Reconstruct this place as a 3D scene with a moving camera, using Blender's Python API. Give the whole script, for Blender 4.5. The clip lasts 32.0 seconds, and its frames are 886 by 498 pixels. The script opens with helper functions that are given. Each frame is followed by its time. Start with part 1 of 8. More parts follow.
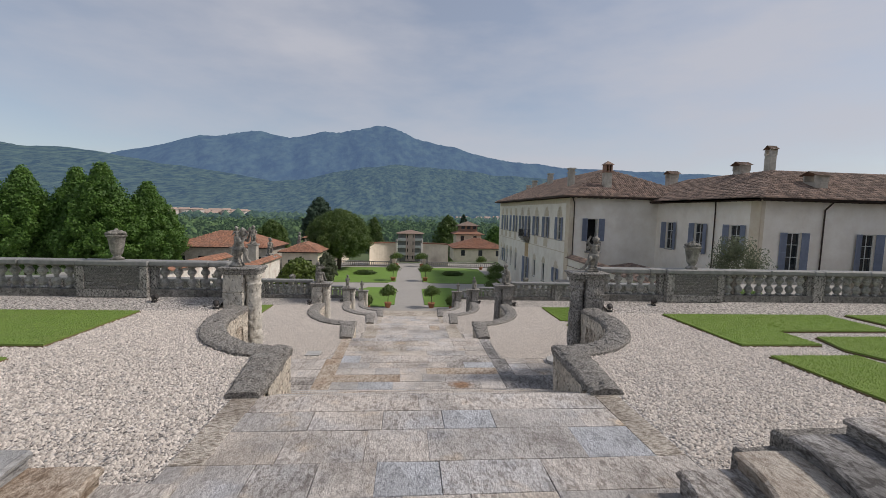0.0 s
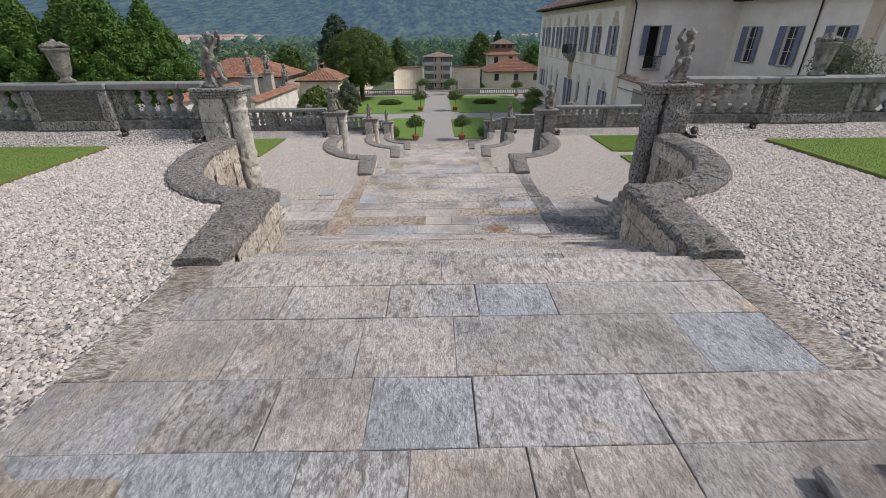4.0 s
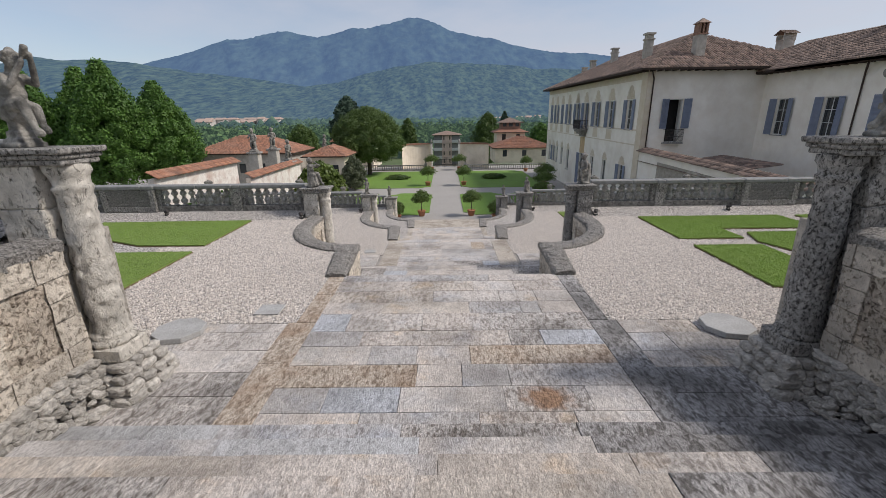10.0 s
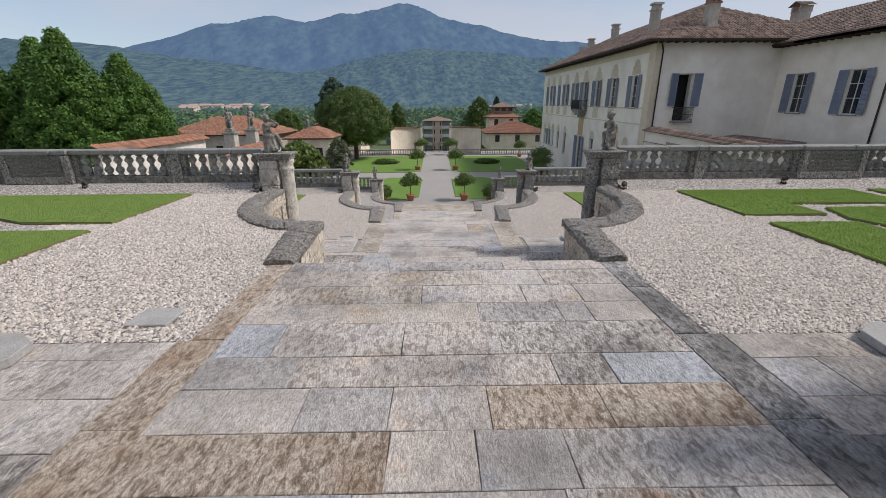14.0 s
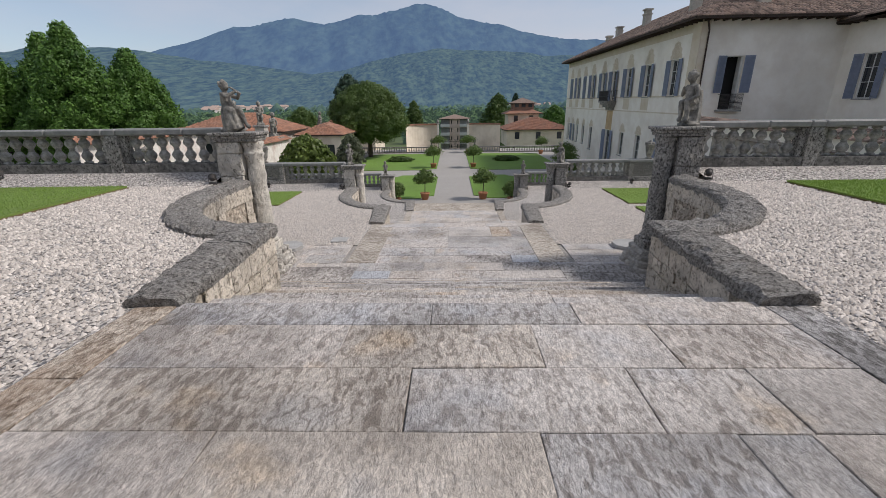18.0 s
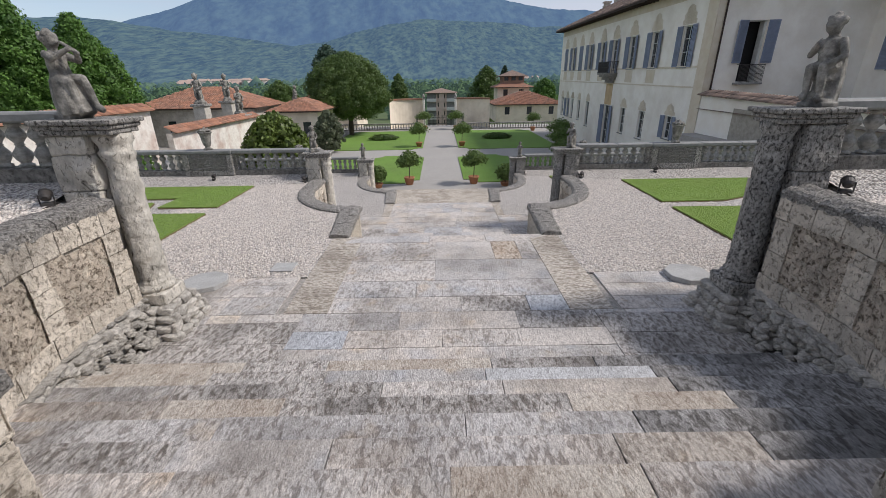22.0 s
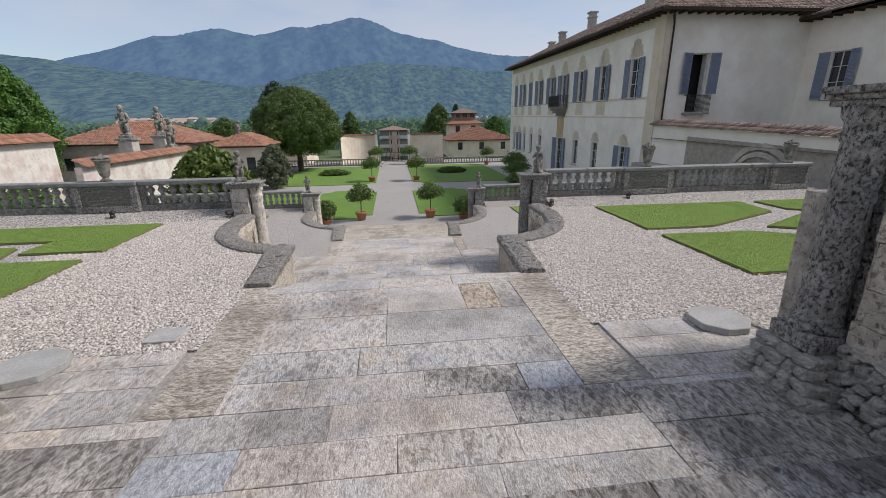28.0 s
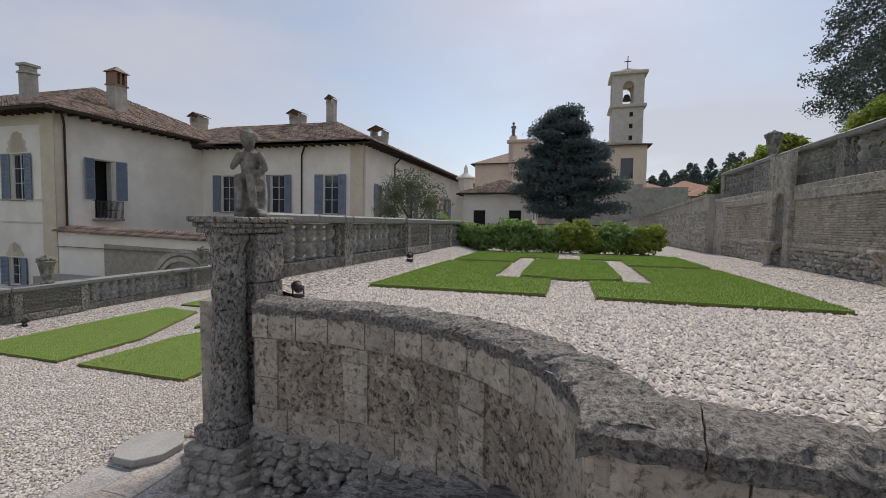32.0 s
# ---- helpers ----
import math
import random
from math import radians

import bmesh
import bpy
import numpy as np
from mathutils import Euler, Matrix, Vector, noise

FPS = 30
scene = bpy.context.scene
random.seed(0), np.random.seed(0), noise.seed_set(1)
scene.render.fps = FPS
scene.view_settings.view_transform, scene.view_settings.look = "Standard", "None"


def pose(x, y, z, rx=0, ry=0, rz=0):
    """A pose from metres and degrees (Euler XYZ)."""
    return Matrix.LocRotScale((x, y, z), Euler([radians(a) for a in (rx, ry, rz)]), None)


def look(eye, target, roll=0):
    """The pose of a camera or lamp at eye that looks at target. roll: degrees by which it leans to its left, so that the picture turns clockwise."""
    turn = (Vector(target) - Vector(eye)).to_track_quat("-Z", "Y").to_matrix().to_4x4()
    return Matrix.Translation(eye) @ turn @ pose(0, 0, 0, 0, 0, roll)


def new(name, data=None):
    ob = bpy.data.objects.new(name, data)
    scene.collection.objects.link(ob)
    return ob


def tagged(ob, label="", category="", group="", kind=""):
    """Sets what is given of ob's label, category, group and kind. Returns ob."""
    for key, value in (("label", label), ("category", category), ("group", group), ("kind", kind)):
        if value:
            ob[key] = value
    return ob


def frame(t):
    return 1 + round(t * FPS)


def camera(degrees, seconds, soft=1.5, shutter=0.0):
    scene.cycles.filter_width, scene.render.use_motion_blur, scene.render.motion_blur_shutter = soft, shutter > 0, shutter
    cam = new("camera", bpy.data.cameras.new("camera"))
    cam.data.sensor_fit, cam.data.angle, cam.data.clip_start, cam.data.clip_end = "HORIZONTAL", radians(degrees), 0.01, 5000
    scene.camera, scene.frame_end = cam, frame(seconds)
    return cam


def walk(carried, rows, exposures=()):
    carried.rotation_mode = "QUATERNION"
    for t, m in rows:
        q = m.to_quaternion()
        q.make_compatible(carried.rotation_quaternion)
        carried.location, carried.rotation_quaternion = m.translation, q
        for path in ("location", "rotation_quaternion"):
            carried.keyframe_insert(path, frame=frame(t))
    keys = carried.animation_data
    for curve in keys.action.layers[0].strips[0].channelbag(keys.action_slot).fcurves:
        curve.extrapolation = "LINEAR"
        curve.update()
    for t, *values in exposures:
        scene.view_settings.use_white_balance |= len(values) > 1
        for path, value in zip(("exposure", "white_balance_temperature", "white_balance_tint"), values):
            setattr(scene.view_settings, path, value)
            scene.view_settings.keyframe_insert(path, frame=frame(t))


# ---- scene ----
cam = camera(92.48, 32.0, soft=0.75)
PATH = [
    (0, look((-0.396, -3.835, 2.670), (-0.229, -1.848, 2.519), 1.46)),
    (0.5, look((-0.397, -3.634, 2.605), (-0.336, -1.698, 2.104), 1.26)),
    (1, look((-0.415, -3.354, 2.598), (-0.366, -1.477, 1.909), 0.91)),
    (1.5, look((-0.342, -3.115, 2.563), (-0.287, -1.266, 1.803), 0.19)),
    (2, look((-0.264, -2.859, 2.534), (-0.220, -1.071, 1.639), 0.16)),
    (2.5, look((-0.285, -2.552, 2.511), (-0.245, -0.773, 1.598), -0.21)),
    (4.5, look((-0.143, -1.280, 1.971), (-0.133, 0.510, 1.080), -0.42)),
    (5, look((-0.053, -0.942, 1.865), (-0.055, 0.871, 1.020), -0.34)),
    (5.5, look((-0.098, -0.594, 1.685), (-0.094, 1.320, 1.105), -0.18)),
    (6, look((-0.146, -0.191, 1.641), (-0.147, 1.730, 1.084), -0.79)),
    (6.5, look((-0.084, 0.199, 1.636), (-0.109, 2.122, 1.087), -1.69)),
    (7, look((-0.056, 0.710, 1.662), (-0.080, 2.637, 1.127), -2.37)),
    (7.5, look((-0.043, 1.179, 1.647), (-0.068, 3.109, 1.122), -2.34)),
    (8, look((-0.008, 1.622, 1.648), (-0.042, 3.548, 1.110), -2.22)),
    (8.5, look((-0.041, 2.051, 1.643), (-0.064, 3.975, 1.096), -2.29)),
    (9, look((-0.029, 2.458, 1.619), (-0.053, 4.376, 1.056), -1.57)),
    (9.5, look((-0.024, 2.815, 1.530), (-0.041, 4.730, 0.953), -1.01)),
    (10, look((-0.091, 3.168, 1.413), (-0.105, 5.080, 0.826), -0.75)),
    (10.5, look((-0.083, 3.512, 1.289), (-0.104, 5.418, 0.682), 0.13)),
    (11, look((-0.143, 3.867, 1.141), (-0.153, 5.772, 0.532), -0.24)),
    (11.5, look((-0.180, 4.212, 1.019), (-0.189, 6.114, 0.401), -0.49)),
    (12, look((-0.174, 4.589, 0.903), (-0.172, 6.489, 0.276), -1.25)),
    (12.5, look((-0.212, 4.981, 0.759), (-0.197, 6.877, 0.122), -1.40)),
    (13, look((-0.186, 5.383, 0.589), (-0.163, 7.278, -0.050), -0.51)),
    (13.5, look((-0.176, 5.762, 0.414), (-0.144, 7.658, -0.222), -0.29)),
    (14, look((-0.166, 6.091, 0.267), (-0.134, 7.988, -0.367), -0.28)),
    (14.5, look((-0.082, 6.408, 0.177), (-0.057, 8.304, -0.461), -0.54)),
    (16.5, look((-0.109, 7.796, -0.374), (-0.098, 9.694, -1.003), -1.20)),
    (17, look((-0.081, 8.284, -0.502), (-0.075, 10.182, -1.131), -0.02)),
    (17.5, look((-0.094, 8.807, -0.519), (-0.093, 10.703, -1.154), -0.06)),
    (18, look((-0.097, 9.278, -0.528), (-0.145, 11.175, -1.161), -0.80)),
    (18.5, look((-0.060, 9.784, -0.497), (-0.182, 11.678, -1.127), -1.04)),
    (19, look((-0.075, 10.301, -0.510), (-0.191, 12.196, -1.137), -1.73)),
    (19.5, look((-0.091, 10.833, -0.565), (-0.209, 12.727, -1.194), -1.79)),
    (20, look((-0.083, 11.290, -0.548), (-0.188, 13.177, -1.203), -1.33)),
    (20.5, look((-0.096, 11.773, -0.560), (-0.152, 13.655, -1.234), -1.20)),
    (21, look((-0.109, 12.194, -0.580), (-0.137, 14.069, -1.273), -0.23)),
    (21.5, look((-0.082, 12.623, -0.580), (-0.095, 14.491, -1.295), 0.08)),
    (22, look((-0.104, 13.028, -0.582), (-0.097, 14.887, -1.319), -0.89)),
    (22.5, look((-0.076, 13.410, -0.743), (-0.057, 15.262, -1.499), -0.69)),
    (23, look((-0.131, 13.802, -0.855), (-0.107, 15.650, -1.617), -0.79)),
    (23.5, look((-0.154, 14.060, -0.875), (-0.114, 15.910, -1.635), -1.47)),
    (24, look((-0.083, 14.307, -0.979), (-0.027, 16.166, -1.713), -0.17)),
    (24.5, look((-0.013, 14.479, -0.978), (0.043, 16.347, -1.690), -0.17)),
    (26.5, look((0.004, 15.111, -1.134), (-0.043, 17.015, -1.742), -1.97)),
    (27, look((-0.006, 15.118, -1.141), (-0.125, 17.019, -1.752), -1.67)),
    (27.5, look((0.008, 15.157, -1.150), (-0.077, 17.059, -1.763), -1.03)),
    (28, look((-0.026, 15.303, -1.258), (0.187, 17.204, -1.840), -0.83)),
    (28.5, look((-0.059, 15.416, -1.225), (0.234, 17.316, -1.777), -1.56)),
    (29, look((-0.054, 15.426, -1.171), (0.482, 17.302, -1.612), 0.39)),
    (29.5, look((-0.057, 15.432, -1.134), (0.670, 17.268, -1.451), 1.24)),
    (30, look((0.020, 15.422, -1.078), (1.101, 17.084, -1.337), 1.35)),
    (30.5, look((0.102, 15.377, -1.058), (1.463, 16.829, -1.263), 1.14)),
    (31, look((0.212, 15.312, -1.053), (1.774, 16.550, -1.221), 0.38)),
    (31.5, look((0.316, 15.218, -1.044), (2.061, 16.184, -1.190), 0.42)),
    (32, look((0.386, 15.118, -1.043), (2.301, 15.680, -1.162), 0.72)),
]
walk(cam, PATH, exposures=[(0, -0.09, 6780, 10), (1, -0.06, 6850, 10), (2, 0.0, 6850, 10), (5, 0.02, 6380, 10), (6, -0.08, 6350, 10), (7, -0.06, 6350, 10), (9, 0.06, 6550, 10), (12, 0.09, 6550, 10), (14, 0.10, 6550, 10), (19, 0.02, 6480, 10), (22, 0.19, 6420, 10), (24, 0.22, 6420, 10), (27, 0.12, 6500, 10), (29, 0.16, 6400, 10), (30, 0.03, 6500, 10), (31, -0.02, 6700, 10), (32, 0.03, 6750, 10)])

from mathutils.geometry import tessellate_polygon

SEA = -8.56                     # level of the lower garden
DROP = 2.14
LEVEL = [0.0, -DROP, -2 * DROP, -3 * DROP, -4 * DROP]
PILLAR = [8.17, 18.97, 29.99, 40.87]      # y of the gate pillars, one pair to a terrace
HEAD = [2.35, 12.64, 23.30, 34.20]        # y of the top step of each flight
TIP = [4.45, 14.95, 25.85, 36.75]         # y of the parapet's inner corner
FOOT = [7.28, 17.86, 28.70, 39.60]        # y of the lowest step of each flight
RISERS = 13
RIGHT_END = [22.0, 18.4, 16.9, 16.9]
LEFT_END = [-30.0, -27.0, -17.5, -17.5]

# ---- light ----
world = bpy.data.worlds.new("sky")
scene.world = world
world.use_nodes = True
wn = world.node_tree
sky = wn.nodes.new("ShaderNodeTexSky")
sky.sky_type = "NISHITA"
sky.sun_disc = False
sky.sun_elevation = radians(44)
sky.sun_rotation = radians(93)
sky.altitude = 300
sky.air_density, sky.dust_density, sky.ozone_density = 1.0, 0.8, 1.2
tc = wn.nodes.new("ShaderNodeTexCoord")
mp = wn.nodes.new("ShaderNodeMapping")
mp.inputs["Scale"].default_value = (1.0, 1.0, 3.2)
mp.inputs["Rotation"].default_value = (0.25, 0.2, 0.5)
cn = wn.nodes.new("ShaderNodeTexNoise")
cn.inputs["Scale"].default_value = 1.6
cn.inputs["Detail"].default_value = 7
cn.inputs["Roughness"].default_value = 0.55
cr = wn.nodes.new("ShaderNodeValToRGB")
cr.color_ramp.elements[0].position, cr.color_ramp.elements[1].position = 0.40, 0.66
cm = wn.nodes.new("ShaderNodeMixRGB")
cm.inputs["Color2"].default_value = (4.75, 4.9, 5.6, 1)
damp = wn.nodes.new("ShaderNodeMath")
damp.operation = "MULTIPLY_ADD"
damp.inputs[1].default_value, damp.inputs[2].default_value = 0.50, 0.36
bg = wn.nodes["Background"]
bg.inputs["Strength"].default_value = 0.115
wn.links.new(tc.outputs["Generated"], mp.inputs["Vector"])
wn.links.new(mp.outputs["Vector"], cn.inputs["Vector"])
wn.links.new(cn.outputs["Fac"], cr.inputs["Fac"])
wn.links.new(cr.outputs["Color"], damp.inputs[0])
wn.links.new(damp.outputs[0], cm.inputs["Fac"])
wn.links.new(sky.outputs["Color"], cm.inputs["Color1"])
wn.links.new(cm.outputs["Color"], bg.inputs["Color"])

sun = new("sun", bpy.data.lights.new("sun", "SUN"))
sun.data.energy, sun.data.angle, sun.data.color = 3.0, radians(9), (1.0, 0.935, 0.88)
sun.matrix_world = look((30, -1.5, 31), (0, 0, 0))


# ---- materials ----
def mat(name, base, second=None, scale=4.0, rough=0.85, bump=0.3, bump_scale=40.0, detail=6.0, stretch=(1, 1, 1), dark=0.0,
        dark_scale=1.2, dark_color=(0.06, 0.06, 0.055), random_tint=0.0, voronoi=0.0, metallic=0.0, turn=0.0, island=0.0, dark_at=0.52, sharp=0.15, pits=0.0, pit_scale=26.0, pit_at=0.57, warp=0.0, bump_depth=0.03, pit_color=(0.30, 0.28, 0.26), pit_fine=9, pit_rough=0.74, placed=False):
    """A two-scale weathered surface: base and second colour by fine noise, dark growth by broad noise, relief by bump."""
    m = bpy.data.materials.new(name)
    m.use_nodes = True
    nt = m.node_tree
    n, l = nt.nodes, nt.links
    bsdf = n["Principled BSDF"]
    bsdf.inputs["Roughness"].default_value = rough
    bsdf.inputs["Metallic"].default_value = metallic
    co = n.new("ShaderNodeTexCoord")
    ma = n.new("ShaderNodeMapping")
    ma.inputs["Scale"].default_value = stretch
    ma.inputs["Rotation"].default_value = (0, 0, turn)
    l.new(co.outputs["Object"], ma.inputs["Vector"])
    n1 = n.new("ShaderNodeTexNoise")
    n1.inputs["Scale"].default_value, n1.inputs["Detail"].default_value, n1.inputs["Roughness"].default_value = scale, detail, 0.65
    n1.inputs["Distortion"].default_value = warp
    l.new(ma.outputs["Vector"], n1.inputs["Vector"])
    mix = n.new("ShaderNodeMixRGB")
    mix.inputs["Color1"].default_value = (*base, 1)
    mix.inputs["Color2"].default_value = (*(second or [c * 0.6 for c in base]), 1)
    ramp = n.new("ShaderNodeValToRGB")
    ramp.color_ramp.elements[0].position, ramp.color_ramp.elements[1].position = 0.51 - sharp, 0.51 + sharp
    l.new(n1.outputs["Fac"], ramp.inputs["Fac"])
    l.new(ramp.outputs["Color"], mix.inputs["Fac"])
    out = mix.outputs["Color"]
    if dark > 0:
        n2 = n.new("ShaderNodeTexNoise")
        n2.inputs["Scale"].default_value, n2.inputs["Detail"].default_value, n2.inputs["Roughness"].default_value = dark_scale, 8, 0.62
        l.new(n.new("ShaderNodeNewGeometry").outputs["Position"] if placed else co.outputs["Object"], n2.inputs["Vector"])
        r2 = n.new("ShaderNodeValToRGB")
        r2.color_ramp.elements[0].position, r2.color_ramp.elements[1].position = dark_at - 0.08, dark_at + 0.14
        l.new(n2.outputs["Fac"], r2.inputs["Fac"])
        f2 = n.new("ShaderNodeMath")
        f2.operation = "MULTIPLY"
        f2.inputs[1].default_value = dark
        l.new(r2.outputs["Color"], f2.inputs[0])
        m2 = n.new("ShaderNodeMixRGB")
        m2.inputs["Color2"].default_value = (*dark_color, 1)
        l.new(f2.outputs[0], m2.inputs["Fac"])
        l.new(out, m2.inputs["Color1"])
        out = m2.outputs["Color"]
    if pits > 0:
        n3 = n.new("ShaderNodeTexNoise")
        n3.inputs["Scale"].default_value, n3.inputs["Detail"].default_value, n3.inputs["Roughness"].default_value = pit_scale * 0.55, pit_fine, pit_rough
        n3.inputs["Distortion"].default_value = warp
        l.new(ma.outputs["Vector"], n3.inputs["Vector"])
        r3 = n.new("ShaderNodeValToRGB")
        r3.color_ramp.elements[0].position, r3.color_ramp.elements[1].position = pit_at - 0.02, pit_at + 0.10
        l.new(n3.outputs["Fac"], r3.inputs["Fac"])
        f3 = n.new("ShaderNodeMath")
        f3.operation = "MULTIPLY"
        f3.name = "pit_amount"
        f3.inputs[1].default_value = pits
        l.new(r3.outputs["Color"], f3.inputs[0])
        m3 = n.new("ShaderNodeMixRGB")
        m3.blend_type = "MULTIPLY"
        m3.inputs["Color2"].default_value = (*pit_color, 1)
        l.new(f3.outputs[0], m3.inputs["Fac"])
        l.new(out, m3.inputs["Color1"])
        out = m3.outputs["Color"]
    if random_tint > 0 or island > 0:
        if random_tint > 0:
            src = n.new("ShaderNodeObjectInfo").outputs["Random"]
        else:
            src = n.new("ShaderNodeNewGeometry").outputs["Random Per Island"]
        hs = n.new("ShaderNodeHueSaturation")
        mr = n.new("ShaderNodeMapRange")
        w = random_tint or island
        mr.inputs["To Min"].default_value, mr.inputs["To Max"].default_value = 1 - w, 1 + w
        l.new(src, mr.inputs["Value"])
        l.new(mr.outputs["Result"], hs.inputs["Value"])
        l.new(out, hs.inputs["Color"])
        out = hs.outputs["Color"]
    l.new(out, bsdf.inputs["Base Color"])
    if bump > 0:
        if voronoi > 0:
            v = n.new("ShaderNodeTexVoronoi")
            v.inputs["Scale"].default_value = voronoi
            l.new(ma.outputs["Vector"], v.inputs["Vector"])
            h = v.outputs["Distance"]
        else:
            nb = n.new("ShaderNodeTexNoise")
            nb.inputs["Scale"].default_value, nb.inputs["Detail"].default_value, nb.inputs["Roughness"].default_value = bump_scale, 6, 0.7
            nb.inputs["Distortion"].default_value = warp
            l.new(ma.outputs["Vector"], nb.inputs["Vector"])
            h = nb.outputs["Fac"]
        b = n.new("ShaderNodeBump")
        b.inputs["Strength"].default_value = bump
        b.inputs["Distance"].default_value = bump_depth
        l.new(h, b.inputs["Height"])
        l.new(b.outputs["Normal"], bsdf.inputs["Normal"])
    return m


def slab_material(name):
    """Streaky gneiss, its tint drawn per slab: grey, beige, bluish or rusty."""
    m = mat(name, (0.71, 0.675, 0.64), (0.385, 0.365, 0.345), 25.0, 0.82, 1.0, 22.0, 3.0, (1.9, 0.85, 1.9), 0.72, 0.75, (0.20, 0.185, 0.17), turn=0.3, dark_at=0.53, sharp=0.13, pits=1.0, pit_scale=17.0, pit_at=0.50, warp=0.8, bump_depth=0.025,
            pit_color=(0.56, 0.535, 0.515), pit_fine=5, pit_rough=0.64, placed=True)
    n, l = m.node_tree.nodes, m.node_tree.links
    bsdf = n["Principled BSDF"]
    was = bsdf.inputs["Base Color"].links[0].from_socket
    inf = n.new("ShaderNodeObjectInfo")
    ramp = n.new("ShaderNodeValToRGB")
    ramp.color_ramp.interpolation = "CONSTANT"
    tints = [(0.0, (1.02, 0.99, 0.96)), (0.20, (1.10, 1.07, 1.04)), (0.38, (0.94, 0.94, 0.95)), (0.54, (1.07, 1.02, 0.97)), (0.68, (0.87, 0.865, 0.865)),
             (0.80, (1.06, 1.0, 0.92)), (0.88, (0.95, 0.97, 1.01)), (0.95, (1.0, 0.94, 0.87))]
    ramp.color_ramp.elements[0].color = (*tints[0][1], 1)
    ramp.color_ramp.elements[1].position = tints[1][0]
    ramp.color_ramp.elements[1].color = (*tints[1][1], 1)
    for p, c in tints[2:]:
        e = ramp.color_ramp.elements.new(p)
        e.color = (*c, 1)
    mul = n.new("ShaderNodeMixRGB")
    mul.blend_type = "MULTIPLY"
    mul.inputs["Fac"].default_value = 1
    l.new(inf.outputs["Random"], ramp.inputs["Fac"])
    l.new(was, mul.inputs["Color1"])
    l.new(ramp.outputs["Color"], mul.inputs["Color2"])
    # some slabs are worn smooth, others deeply streaked
    part_of = n.new("ShaderNodeMath")
    part_of.operation = "MULTIPLY"
    part_of.inputs[1].default_value = 7.31
    frac = n.new("ShaderNodeMath")
    frac.operation = "FRACT"
    worn = n.new("ShaderNodeMapRange")
    worn.inputs["To Min"].default_value, worn.inputs["To Max"].default_value = 0.25, 1.25
    l.new(inf.outputs["Random"], part_of.inputs[0])
    l.new(part_of.outputs[0], frac.inputs[0])
    l.new(frac.outputs[0], worn.inputs["Value"])
    l.new(worn.outputs["Result"], n["pit_amount"].inputs[1])
    # bluish and rusty clouds in the stone
    cloud = n.new("ShaderNodeTexNoise")
    cloud.inputs["Scale"].default_value, cloud.inputs["Detail"].default_value = 1.7, 5
    hue = n.new("ShaderNodeValToRGB")
    hue.color_ramp.elements[0].position, hue.color_ramp.elements[0].color = 0.32, (0.90, 0.94, 1.0, 1)
    hue.color_ramp.elements[1].position, hue.color_ramp.elements[1].color = 0.47, (1, 1, 1, 1)
    for p, c in ((0.60, (1, 1, 1)), (0.74, (1.08, 0.96, 0.80))):
        e = hue.color_ramp.elements.new(p)
        e.color = (*c, 1)
    mul2 = n.new("ShaderNodeMixRGB")
    mul2.blend_type = "MULTIPLY"
    mul2.inputs["Fac"].default_value = 1
    l.new(cloud.outputs["Fac"], hue.inputs["Fac"])
    l.new(mul.outputs["Color"], mul2.inputs["Color1"])
    l.new(hue.outputs["Color"], mul2.inputs["Color2"])
    l.new(mul2.outputs["Color"], bsdf.inputs["Base Color"])
    # each slab takes its own stretch of the stone
    loc = n.new("ShaderNodeVectorMath")
    loc.operation = "MULTIPLY_ADD"
    loc.inputs[1].default_value = (1, 1, 1)
    co = [x for x in n if x.type == "TEX_COORD"][0]
    cmb = n.new("ShaderNodeCombineXYZ")
    tm = n.new("ShaderNodeMath")
    tm.operation = "MULTIPLY"
    tm.inputs[1].default_value = 40
    l.new(inf.outputs["Random"], tm.inputs[0])
    for k in range(3):
        l.new(tm.outputs[0], cmb.inputs[k])
    for mapping in [x for x in n if x.type == "MAPPING"]:
        l.new(co.outputs["Object"], loc.inputs[0])
        l.new(cmb.outputs[0], loc.inputs[2])
        l.new(loc.outputs[0], mapping.inputs["Vector"])
        l.new(loc.outputs[0], cloud.inputs["Vector"])
        spin = n.new("ShaderNodeMath")
        spin.operation = "MULTIPLY_ADD"
        spin.inputs[1].default_value, spin.inputs[2].default_value = 0.5, -0.25
        ax = n.new("ShaderNodeCombineXYZ")
        l.new(inf.outputs["Random"], spin.inputs[0])
        l.new(spin.outputs[0], ax.inputs[2])
        l.new(ax.outputs[0], mapping.inputs["Rotation"])
    return m


def thin(m, share_through=0.35):
    """Leaves and blades: part of the light passes through them."""
    n, l = m.node_tree.nodes, m.node_tree.links
    bsdf = n["Principled BSDF"]
    tr = n.new("ShaderNodeBsdfTranslucent")
    mx = n.new("ShaderNodeMixShader")
    mx.inputs["Fac"].default_value = share_through
    l.new(bsdf.inputs["Base Color"].links[0].from_socket, tr.inputs["Color"])
    l.new(bsdf.outputs["BSDF"], mx.inputs[1])
    l.new(tr.outputs["BSDF"], mx.inputs[2])
    l.new(mx.outputs["Shader"], n["Material Output"].inputs["Surface"])


